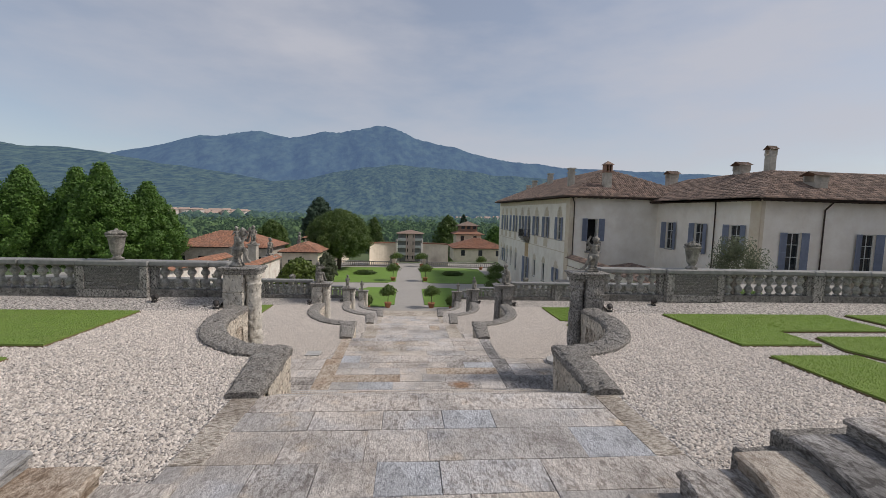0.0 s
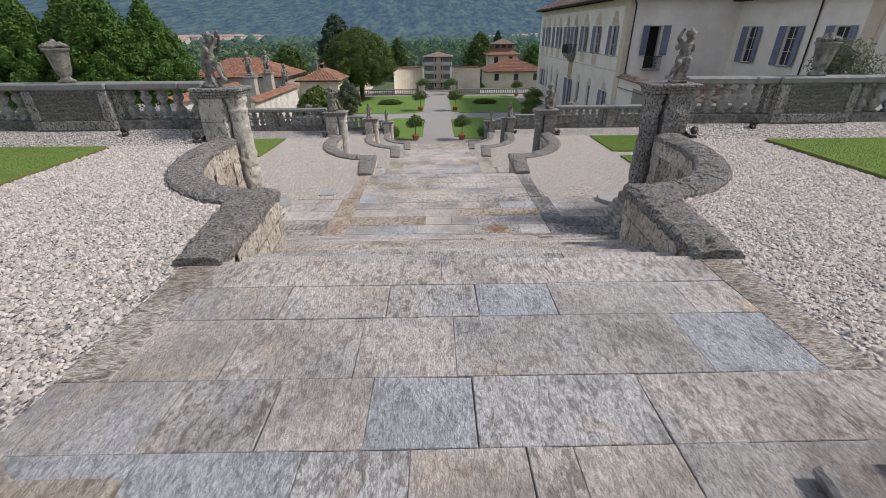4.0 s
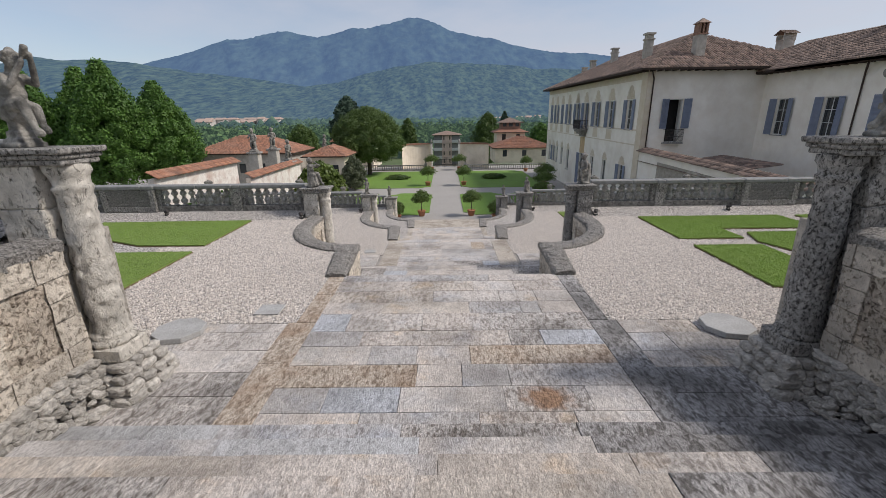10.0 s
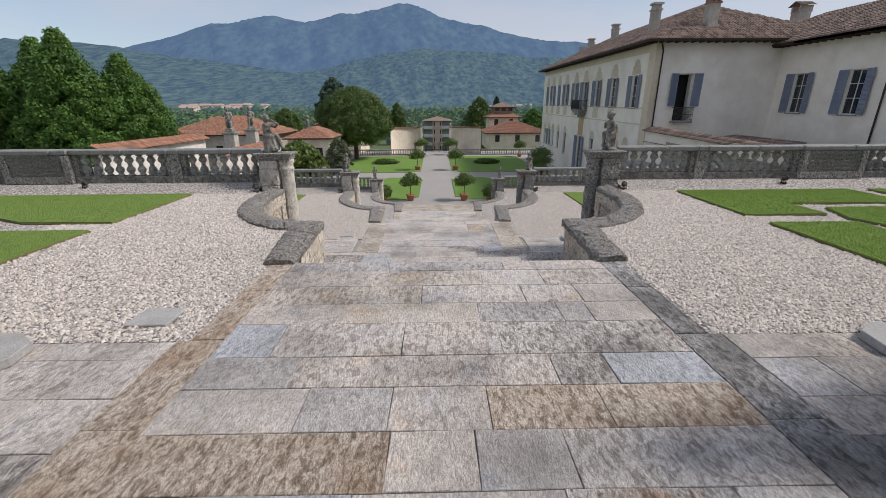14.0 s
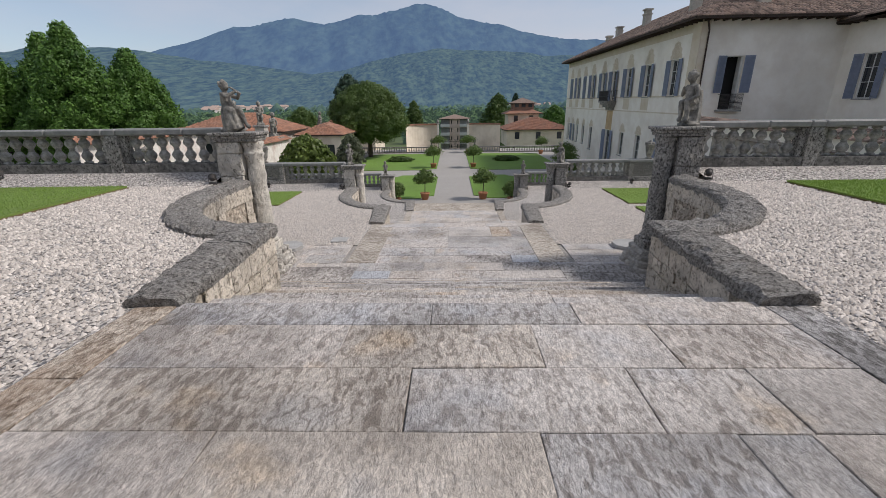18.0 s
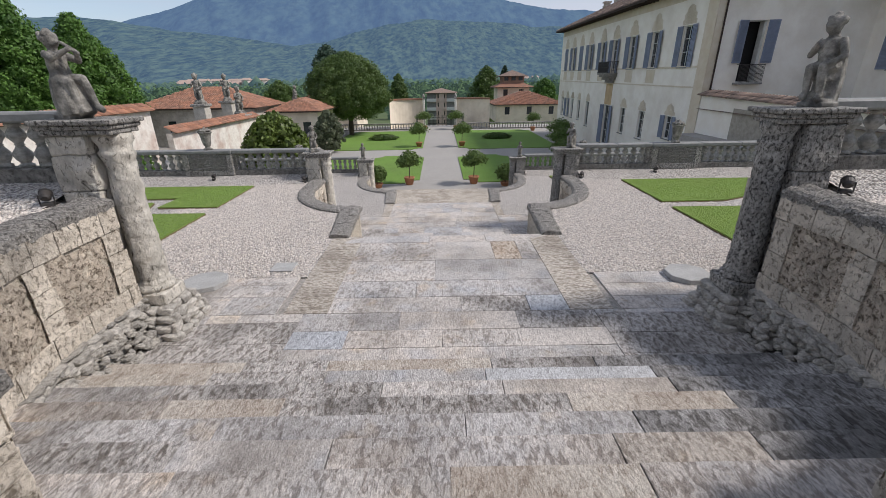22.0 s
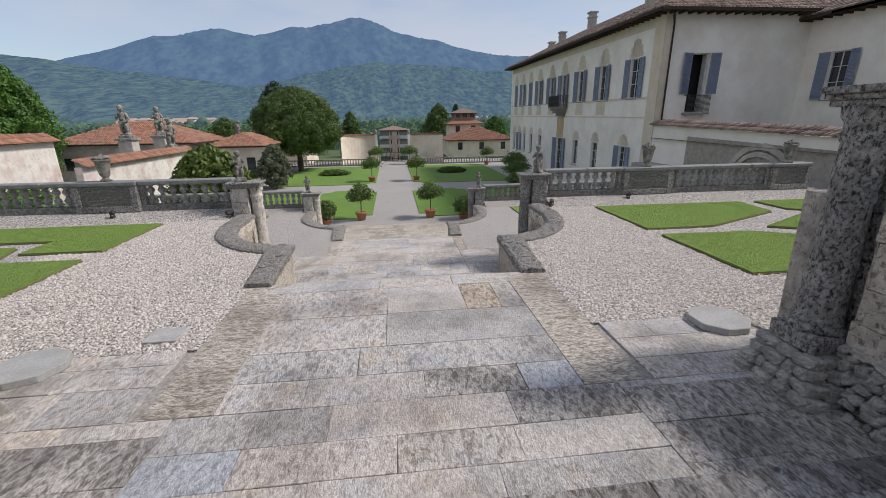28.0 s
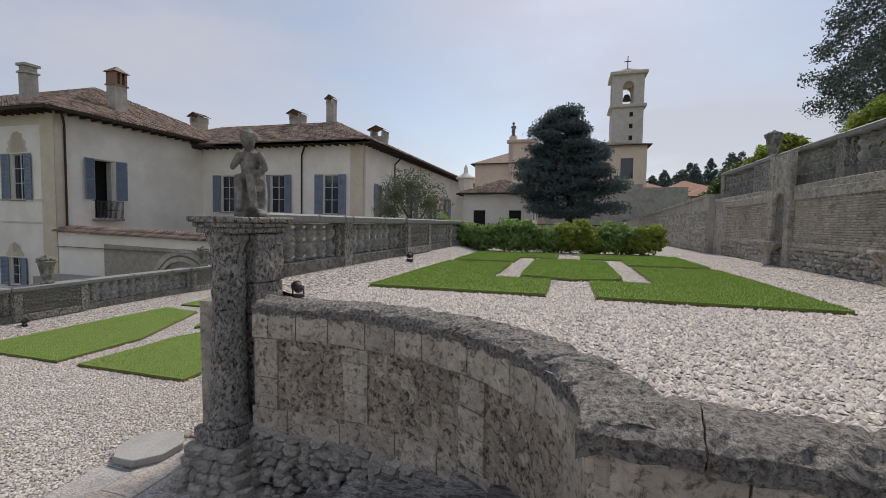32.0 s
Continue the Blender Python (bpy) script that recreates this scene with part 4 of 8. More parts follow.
def rubble_face(parent, path, z0, z1, size, rng, meshes, depth=0.05, keep=1.0, name="rubble_stone"):
    """Field stones bedded in a wall's face, in uneven courses."""
    L = length(path)
    z = z0
    count = 0
    while z < z1 - size * 0.3:
        h = min(size * rng.uniform(0.6, 1.1), z1 - z)
        s = rng.uniform(0, size * 0.5)
        while s < L - size * 0.4:
            w = size * rng.uniform(0.8, 1.9)
            if rng.random() < keep:
                p, q = between(path, max(0, s), min(L, s + w), w)[0], between(path, max(0, s), min(L, s + w), w)[-1]
                d = Vector((q[0] - p[0], q[1] - p[1]))
                if d.length > 0.03:
                    ang = math.atan2(d.y, d.x)
                    m = Matrix.LocRotScale(((p[0] + q[0]) / 2, (p[1] + q[1]) / 2, z + h / 2 + rng.uniform(-0.2, 0.2) * h), Euler((rng.uniform(-0.3, 0.3), rng.uniform(-0.35, 0.35), ang)),
                                           (d.length * rng.uniform(1.1, 1.5), depth * 4 * rng.uniform(0.8, 1.5), h * rng.uniform(1.05, 1.5)))
                    share(name, rng.choice(meshes), parent, m)
                    count += 1
            s += w
        z += h
    return count


def tufa_face(parent, path, z0, z1, side, step=0.035, off=0.022):
    """The rough pitted rendering of tufa between the dressed stones, modelled in relief."""
    L = length(path)
    pts = between(path, 0.03, L - 0.03, step)
    nz = int((z1 - z0) / step)
    V, F = [], []
    n = len(pts)
    for i, p in enumerate(pts):
        a, b = pts[max(0, i - 1)], pts[min(n - 1, i + 1)]
        d = Vector((b[0] - a[0], b[1] - a[1])).normalized()
        nx, ny = (-d.y, d.x) if side > 0 else (d.y, -d.x)
        for j in range(nz + 1):
            q = Vector((p[0], p[1], z0 + (z1 - z0) * j / nz))
            h = noise.noise(q * 5.0) * 0.5 + noise.noise(q * 13.0) * 0.55
            pit = max(0.0, noise.noise(q * 9.0 + Vector((7, 3, 1))) - 0.12)
            h = off + 0.03 * h - 0.17 * pit
            V.append((q.x + nx * h, q.y + ny * h, q.z))
    m = nz + 1
    for i in range(n - 1):
        for j in range(nz):
            F.append((i * m + j, (i + 1) * m + j, (i + 1) * m + j + 1, i * m + j + 1))
    fast("tufa_panel", V, F, M["tufa"], parent)


for k in range(4):
    z = LEVEL[k]
    near = k < 2
    for side in (-1, 1):
        rng = random.Random(200 + 10 * k + side)
        wall = empty("parapet_%d_%s" % (k + 1, "west" if side < 0 else "east"))
        tagged(wall, "low curving stone parapet wall with a dark lichened coping beside the steps", "parapet wall", kind="structure")
        low = LEVEL[k + 1] - 0.3
        # straight wing, from the terrace to the inner corner
        a_in = [(side * 2.5, HEAD[k]), (side * 2.66, TIP[k])]
        bm = bmesh.new()
        strip(bm, a_in, [(side * 2.88, HEAD[k]), (side * 3.16, TIP[k] + 0.15)], low, z - 0.02)
        part("wall_core", bm, M["rubble"], wall)
        coping(wall, [(side * 2.46, HEAD[k] - 0.1), (side * 2.60, TIP[k] + 0.10)], [(side * 2.96, HEAD[k] - 0.1), (side * 3.24, TIP[k] - 0.06)], z - 0.05, z + 0.10, 0.9, rng)
        # curved wing
        inner, outer = rim(side, k, 0.0), rim(side, k, RIM - 0.06)
        bm = bmesh.new()
        strip(bm, inner, outer, low, z - 0.02)
        part("wall_core", bm, M["rubble"], wall)
        if k < 3:
            tufa_face(wall, inner, LEVEL[k + 1] + 0.5, z - 0.2, side)
        coping(wall, rim(side, k, -0.05), rim(side, k, RIM), z - 0.05, z + 0.104, 0.85, rng)
        zz = low
        while zz < z - 0.1:
            e = min(z - 0.03, zz + rng.uniform(0.2, 0.36))
            if z - 0.03 - e < 0.12:
                e = z - 0.03
            jut = rng.uniform(-0.025, 0.02)
            bm = boxes((side * (2.665 + jut), side * 2.98, TIP[k] - rng.uniform(0.2, 0.34), TIP[k] + 0.05 + jut, zz + 0.005, e - 0.02), bev=0.02)
            part("corner_stone", roughen(bm, 0.022, 6, 3), M["pale"], wall)
            zz = e
        # dressed stones on the inner face
        L = length(inner)
        top0, top1 = z - 0.34, z - 0.03
        blocks = []
        s = 0.02
        while s < L - 0.1:
            e = min(L, s + rng.uniform(0.35, 0.62))
            blocks.append((s, e, top0, top1))
            s = e
        foot0 = LEVEL[k + 1] + 0.62
        s = 0.02
        while s < L - 0.1:
            e = min(L, s + rng.uniform(0.5, 0.95))
            blocks.append((s, e, foot0, foot0 + 0.3))
            s = e
        for c in (0.12, 1.75, 3.35, L - 0.38):
            zz = foot0 + 0.3
            while zz < top0 - 0.05:
                e = min(top0, zz + rng.uniform(0.25, 0.42))
                if top0 - e < 0.15:
                    e = top0
                blocks.append((c, min(L, c + rng.uniform(0.30, 0.38)), zz, e))
                zz = e
        facing(wall, inner, None, blocks, 0.045 * side, M["pale"], rng)
        if near:
            # a bank of loose rubble along the wall's foot
            for _ in range(200):
                h = rng.random() ** 1.2
                lane = rim(side, k, -0.27 + 0.25 * h)
                px, py = between(lane, 0.0, rng.uniform(0.45, 0.995) * length(lane), 9.0)[-1]
                w = rng.uniform(0.06, 0.12)
                share("rubble_stone", rng.choice(BANKSTONES), wall, Matrix.LocRotScale((px, py, LEVEL[k + 1] + 0.58 * h + rng.uniform(-0.03, 0.05)),
                      Euler((rng.uniform(-0.6, 0.6), rng.uniform(-0.6, 0.6), rng.random() * 6)), (w * rng.uniform(1.3, 2.1), w * rng.uniform(1.1, 1.6), w * rng.uniform(0.7, 1.2))))
            rubble_face(wall, rim(side, k, -0.03), LEVEL[k + 1], foot0 + 0.02, 0.14, rng, BANKSTONES, 0.05)
            wing = [(side * 2.52, HEAD[k] + 0.3), (side * 2.66, TIP[k] - 0.02)]
            Lw = length(wing)
            wb, s = [], 0.0
            while s < Lw - 0.1:
                e = min(Lw, s + rng.uniform(0.45, 0.8))
                wb.append((s, e, z - 0.32, z - 0.04))
                s = e
            facing(wall, wing, None, wb, (0.04 if side < 0 else -0.04) * -1, M["pale"], rng)
            zz = z - 1.9
            while zz < z - 0.4:
                top_z = min(z - 0.325, zz + rng.uniform(0.26, 0.40))
                if z - 0.325 - top_z < 0.14:
                    top_z = z - 0.325
                s = 0.0
                while s < Lw - 0.03:
                    e = min(Lw, s + rng.uniform(0.2, 0.55))
                    if Lw - e < 0.15:
                        e = Lw
                    stone = M["pale" if rng.random() < 0.7 else "rubble"]
                    out = (0.03 if side < 0 else -0.03) * -rng.uniform(0.5, 1.3)
                    if rng.random() < 0.3:
                        mid = zz + (top_z - zz) * rng.uniform(0.4, 0.6)
                        facing(wall, wing, None, [(s, e, zz + rng.uniform(0, 0.02), mid), (s, e, mid, top_z - rng.uniform(0, 0.02))], out, stone, rng)
                    else:
                        facing(wall, wing, None, [(s + rng.uniform(0, 0.02), e, zz + rng.uniform(0, 0.03), top_z - rng.uniform(0, 0.03))], out, stone, rng)
                    s = e
                zz = top_z


# ---- pillars ----
def pillar(k, side):
    z, zl, y = LEVEL[k], LEVEL[k + 1], PILLAR[k]
    th = empty("gate_pillar", (side * 5.0, y, zl))
    tagged(th, "weathered stone gate pillar with an attached column and moulded cap beside the steps", "pillar", group="pillars beside the flights")
    rng = random.Random(300 + 10 * k + side)
    loc = lambda bm: (bmesh.ops.translate(bm, verts=bm.verts[:], vec=(-side * 5.0, -y, -zl)), bm)[1]
    # pier in stacked blocks
    zz = zl - 0.2
    while zz < z + 0.93:
        e = min(z + 0.95, zz + rng.uniform(0.35, 0.55))
        if z + 0.95 - e < 0.2:
            e = z + 0.95
        bm = boxes((side * 4.88, side * 5.42, y - 0.06, y + 0.46, zz, e - 0.006), bev=0.018)
        roughen(bm, 0.03, 5.0, 4)
        roughen(bm, 0.016, 17.0)
        part("pier_block", loc(bm), M["column" if side < 0 else "greystone"], th)
        zz = e
    # column on a rubble plinth
    top = z - zl
    stone = M["column" if side < 0 else "greystone"]
    shaft = [(0.225 - 0.04 * i / 60, 0.88 + (top - 0.30) * i / 60) for i in range(61)]
    bm = lathe(bmesh.new(), [(0.27, 0.70), (0.285, 0.745), (0.27, 0.79), (0.235, 0.81), (0.25, 0.84), (0.235, 0.87)] + shaft +
               [(0.215, top + 0.65), (0.215, top + 0.69), (0.19, top + 0.71), (0.20, top + 0.80), (0.24, top + 0.86), (0.24, top + 0.95)], 40, (side * 4.68, y + 0.2, zl))
    for v in bm.verts:
        v.co += noise.noise_vector(v.co * 4.0) * 0.022 + noise.noise_vector(v.co * 11.0) * 0.014 + noise.noise_vector(v.co * 27.0) * 0.009
        out = Vector((v.co.x - side * 4.68, v.co.y - y - 0.2, 0.0))
        v.co -= out * 0.35 * max(0.0, noise.noise(v.co * 7.0 + Vector((3, 1, 8))) - 0.22)
    part("column", loc(bm), stone, th, "weathered round column", smooth=True)
    bm = boxes((side * 4.39, side * 4.97, y - 0.09, y + 0.49, zl + 0.50, zl + 0.705), bev=0.02)
    part("column_base", loc(roughen(bm, 0.02, 6.0, 3)), stone, th, "square stone block under the column")
    bm = boxes((side * 4.42, side * 5.2, y - 0.08, y + 0.46, zl - 0.1, zl + 0.5), bev=0.05)
    roughen(bm, 0.06, 3.0, 3)
    part("plinth", loc(bm), stone, th)
    if k < 3:
        # rough stones in battered courses round the plinth
        for j, (half, h0, h1) in enumerate([(0.50, -0.04, 0.11), (0.45, 0.10, 0.24), (0.40, 0.23, 0.37), (0.36, 0.36, 0.50)]):
            for edge in range(4):
                u = -half
                while u < half - 0.04:
                    w = min(rng.uniform(0.12, 0.30), half - u + 0.04)
                    d = half - 0.07 + rng.uniform(-0.02, 0.025)
                    c, sn = ((1, 0), (0, 1), (-1, 0), (0, -1))[edge]
                    px, py = c * d - sn * (u + w / 2), sn * d + c * (u + w / 2)
                    m = Matrix.LocRotScale((side * 4.70 + px - side * 5.0, 0.2 + py, (h0 + h1) / 2), Euler((rng.uniform(-0.15, 0.15), rng.uniform(-0.15, 0.15), math.atan2(sn, c) + rng.uniform(-0.15, 0.15))),
                                           (0.26, w * 1.3, (h1 - h0) * rng.uniform(1.15, 1.5)))
                    share("plinth_stone", rng.choice(BANKSTONES), th, m)
                    u += w
    # cap, in two mouldings
    for i, (g, z0, z1) in enumerate([(0.0, 0.95, 1.02), (0.03, 1.02, 1.08), (0.07, 1.08, 1.15)]):
        bm = boxes((side * (4.47 - g), side * (5.44 + g), y - 0.10 - g, y + 0.48 + g, z + z0, z + z1), bev=0.015)
        roughen(bm, 0.008, 5.0, 2)
        part("cap_moulding", loc(bm), M["greystone"], th)
    return th


for k in range(4):
    for side in (-1, 1):
        pillar(k, side)

# ---- balustrades ----
BAL = bmesh.new()
lathe(BAL, [(0.085, 0.0), (0.085, 0.05), (0.06, 0.06), (0.055, 0.08), (0.085, 0.13), (0.105, 0.19), (0.10, 0.24), (0.06, 0.31), (0.045, 0.345), (0.06, 0.36), (0.045, 0.375), (0.06, 0.41),
            (0.10, 0.475), (0.105, 0.52), (0.085, 0.575), (0.055, 0.625), (0.06, 0.64), (0.085, 0.65), (0.085, 0.69)], 10)
BALUSTER = bpy.data.meshes.new("baluster")
BAL.to_mesh(BALUSTER)
BAL.free()
for p in BALUSTER.polygons:
    p.use_smooth = True
BALUSTER.materials.append(M["baluster"])

# stretches out from the pillar: (kind, from, to); b: balusters, p: panelled pier, s: slim pier
SPANS = {
    0: [("b", 5.47, 7.6), ("p", 7.6, 9.5), ("b", 9.5, 12.6), ("s", 12.6, 12.95), ("b", 12.95, 16.0), ("p", 16.0, 17.6), ("b", 17.6, 20.6), ("s", 20.6, 21.0)],
    1: [("b", 5.47, 8.0), ("s", 8.0, 8.32), ("b", 8.32, 11.3), ("p", 11.3, 13.4), ("b", 13.4, 15.9), ("s", 15.9, 16.2), ("b", 16.2, 18.1), ("s", 18.1, 18.5)],
    2: [("b", 5.47, 8.5), ("p", 8.5, 10.5), ("b", 10.5, 14.6), ("p", 14.6, 16.3)],
    3: [("b", 5.47, 8.4), ("p", 8.4, 10.3), ("b", 10.3, 14.4), ("p", 14.4, 16.2)],
}


def balustrade(k, side):
    z, y = LEVEL[k] + 0.22, PILLAR[k] + 0.62
    th = empty("balustrade_%d_%s" % (k + 1, "west" if side < 0 else "east"))
    tagged(th, "weathered grey stone balustrade with turned balusters along the terrace edge", "balustrade", kind="structure")
    rng = random.Random(400 + 10 * k + side)
    end = SPANS[k][-1][2]
    spans = list(SPANS[k])
    if side < 0 and k < 2:
        spans += [("b", end, end + 3.0), ("p", end + 3.0, end + 4.6), ("b", end + 4.6, end + 7.5)]
        end += 7.5
    for kind, a, b in spans:
        x0, x1 = sorted((side * a, side * b))
        if kind == "b":
            part("base_rail", roughen(boxes((x0, x1, y - 0.17, y + 0.17, z - 0.32, z + 0.20), bev=0.012), 0.006, 4, 2), M["base_stone"], th)
            part("half_baluster", boxes((x0, x0 + 0.14, y - 0.11, y + 0.11, z + 0.2, z + 0.85), bev=0.01), M["greystone"], th)
            part("half_baluster", boxes((x1 - 0.14, x1, y - 0.11, y + 0.11, z + 0.2, z + 0.85), bev=0.01), M["greystone"], th)
            n = max(1, int((x1 - x0 - 0.28) / 0.315))
            for i in range(n):
                x = x0 + 0.14 + (x1 - x0 - 0.28) * (i + 0.5) / n
                share("baluster", BALUSTER, th, Matrix.LocRotScale((x, y, z + 0.2), Euler((0, 0, rng.uniform(0, 6))), (1.16, 1.16, 0.943)))
        elif kind == "p":
            part("pier", roughen(boxes((x0, x1, y - 0.22, y + 0.22, z - 0.32, z + 0.86), bev=0.02), 0.012, 3, 2), M["greystone"], th)
            for (u0, u1, w0, w1) in [(x0 + 0.02, x0 + 0.22, 0.2, 0.84), (x1 - 0.22, x1 - 0.02, 0.2, 0.84), (x0 + 0.02, x1 - 0.02, 0.0, 0.2)]:
                part("pier_frame", boxes((u0, u1, y - 0.26, y - 0.2, z + w0, z + w1), bev=0.012), M["greystone"], th)
            rubble_face(th, [(x0 + 0.24, y - 0.215), (x1 - 0.24, y - 0.215)], z + 0.22, z + 0.83, 0.12, rng, GREYSTONES, 0.014, 1.0, "panel_stone")
        else:
            part("slim_pier", roughen(boxes((x0, x1, y - 0.19, y + 0.19, z - 0.32, z + 0.86), bev=0.015), 0.008, 3, 1), M["greystone"], th)
        # rail in lengths
        s = x0
        while s < x1 - 0.01:
            e = min(x1, s + 1.6)
            if x1 - e < 0.5:
                e = x1
            gx = 0.05 if kind == "p" else 0.0
            part("top_rail", roughen(boxes((s + 0.002, e - 0.002, y - 0.21 - gx, y + 0.21 + gx, z + 0.86, z + 1.01), bev=0.03), 0.006, 4, 1), M["lead"], th)
            s = e
    return th, end


for k in range(4):
    for side in (-1, 1):
        # the gravel banks up to the foot of the balustrade
        far_x = (RIGHT_END[k] if side > 0 else LEFT_END[k]) - side * 0.2
        V, F = [], []
        xs = np.linspace(side * 5.5, far_x, 24)
        for x in xs:
            for dy, dz in ((-0.52, -0.03), (-0.3, 0.035), (0.0, 0.11), (0.25, 0.175), (0.47, 0.215), (0.6, 0.22)):
                V.append((x, PILLAR[k] + dy, LEVEL[k] + dz))
        for i in range(23):
            for j in range(5):
                q = (i * 6 + j, (i + 1) * 6 + j, (i + 1) * 6 + j + 1, i * 6 + j + 1)
                F.append(q if side > 0 else q[::-1])
        tagged(fast("gravel_bank_%d_%s" % (k + 1, "west" if side < 0 else "east"), V, F, M["gravel"], smooth=True), "pale gravel banked against the balustrade", "gravel", kind="structure")
        th, end = balustrade(k, side)
        z, zl, y = LEVEL[k], LEVEL[k + 1], PILLAR[k]
        far_x = RIGHT_END[k] if side > 0 else LEFT_END[k]
        w = empty("retaining_wall_%d_%s" % (k + 1, "west" if side < 0 else "east"))
        tagged(w, "tall retaining wall of brickwork panels over a rubble base below the balustrade", "wall", kind="structure")
        x0, x1 = sorted((side * 5.0, far_x))
        part("wall_core", roughen(boxes((x0, x1, y + 0.35, y + 0.98, SEA - 0.5, z - 0.01)), 0.012, 2, 3), M["wall_stone"], w)



# ---- lawns ----
def mirror(poly, side):
    return poly if side > 0 else [(-x, y) for x, y in reversed(poly)]


LAWN_PIECES = [
    [(6.9, 6.75), (6.9, 3.80), (8.8, 3.80), (8.8, 4.95), (12.0, 4.95), (12.0, 6.75)],
    [(6.9, 3.10), (6.9, 0.0), (12.0, 0.0), (12.0, 1.95), (8.8, 1.95), (8.8, 3.10)],
    [(9.3, 4.45), (8.95, 3.45), (9.3, 2.45), (13.4, 2.45), (13.9, 3.45), (13.4, 4.45)],
    [(12.6, 6.75), (12.6, 4.95), (14.3, 4.95), (14.3, 3.80), (16.3, 3.80), (16.3, 6.75)],
    [(12.6, 1.95), (12.6, 0.0), (16.3, 0.0), (16.3, 3.10), (14.3, 3.10), (14.3, 1.95)],
]
DIAMOND_PIECES = [
    [(6.9, 6.85), (6.9, 3.60), (8.9, 3.65), (12.1, 5.10), (12.3, 6.75)],
    [(6.9, 3.00), (6.9, 0.0), (12.3, 0.0), (12.1, 1.55), (9.4, 2.95)],
    [(10.3, 3.35), (12.7, 4.65), (15.0, 3.35), (12.7, 2.10)],
    [(12.9, 6.75), (12.9, 5.35), (15.2, 4.0), (16.3, 4.0), (16.3, 6.75)],
    [(12.9, 0.0), (12.9, 1.35), (15.2, 2.7), (16.3, 2.7), (16.3, 0.0)],
]
LAWN_Y = [0.85, 11.6, 22.4, 33.4]
LAWNS = []
for k in range(4):
    for side in (-1, 1):
        for i, piece in enumerate(DIAMOND_PIECES if (k, side) in ((2, 1), (1, -1)) else LAWN_PIECES):
            if k == 3 and i > 2:
                continue
            poly = [(x + (0.35 if side < 0 else 0.0), y + LAWN_Y[k]) for x, y in piece]
            area = sum(a[0] * b[1] - b[0] * a[1] for a, b in zip(poly, poly[1:] + poly[:1]))
            if area < 0:
                poly = poly[::-1]
            poly = mirror(poly, side)
            z = LEVEL[k]
            th = empty("lawn_panel", (poly[0][0], poly[0][1], z))
            tagged(th, "clipped green lawn panel with a cut soil edge on the gravel", "lawn", group="parterre lawns")
            loc = [(x - poly[0][0], y - poly[0][1]) for x, y in poly]
            part("soil_edge", prism(bmesh.new(), loc, -0.05, 0.03), M["soil"], th)
            cx, cy = sum(p[0] for p in loc) / len(loc), sum(p[1] for p in loc) / len(loc)
            top = [(x + 0.02 * (1 if cx > x else -1), y + 0.02 * (1 if cy > y else -1)) for x, y in loc]
            part("turf", prism(bmesh.new(), top, 0.02, 0.062), M["grass"], th)
            LAWNS.append((k, side, poly))


def inside(poly, x, y):
    """Which of the points lie in the polygon."""
    hit = np.zeros(len(x), bool)
    for (ax, ay), (bx, by) in zip(poly, poly[1:] + poly[:1]):
        cross = ((ay > y) != (by > y)) & (x < (bx - ax) * (y - ay) / (by - ay + 1e-12) + ax)
        hit ^= cross
    return hit


rg = np.random.default_rng(5)
vs = []
for k, side, poly in LAWNS:
    if k > 2:
        continue
    xs, ys = [p[0] for p in poly], [p[1] for p in poly]
    a = (max(xs) - min(xs)) * (max(ys) - min(ys))
    n = int(a * (3000 if (k == 1 and side > 0) else 1200))
    x, y = rg.uniform(min(xs), max(xs), n), rg.uniform(min(ys), max(ys), n)
    keep = inside(poly, x, y)
    x, y = x[keep], y[keep]
    n = len(x)
    ang, h, lean = rg.uniform(0, 6.28, n), rg.uniform(0.012, 0.034, n), rg.uniform(-0.02, 0.02, (n, 2))
    w = 0.0055
    tri = np.zeros((n, 3, 3))
    tri[:, 0] = np.c_[x - w * np.cos(ang), y - w * np.sin(ang), np.full(n, LEVEL[k] + 0.058)]
    tri[:, 1] = np.c_[x + w * np.cos(ang), y + w * np.sin(ang), np.full(n, LEVEL[k] + 0.058)]
    tri[:, 2] = np.c_[x + lean[:, 0], y + lean[:, 1], LEVEL[k] + 0.06 + h]
    vs.append(tri.reshape(-1, 3))
vs = np.concatenate(vs)
tagged(fast("grass", vs, np.arange(len(vs)).reshape(-1, 3), M["blade"]), "short mown grass blades", "grass", kind="stuff")

# ---- loose pebbles on the gravel ----
OCT_F = np.array([(0, 2, 4), (2, 1, 4), (1, 3, 4), (3, 0, 4)])
OCT_V = np.array([(1, 0, -0.25), (-1, 0, -0.25), (0, 1, -0.25), (0, -1, -0.25), (0, 0, 1)], float)


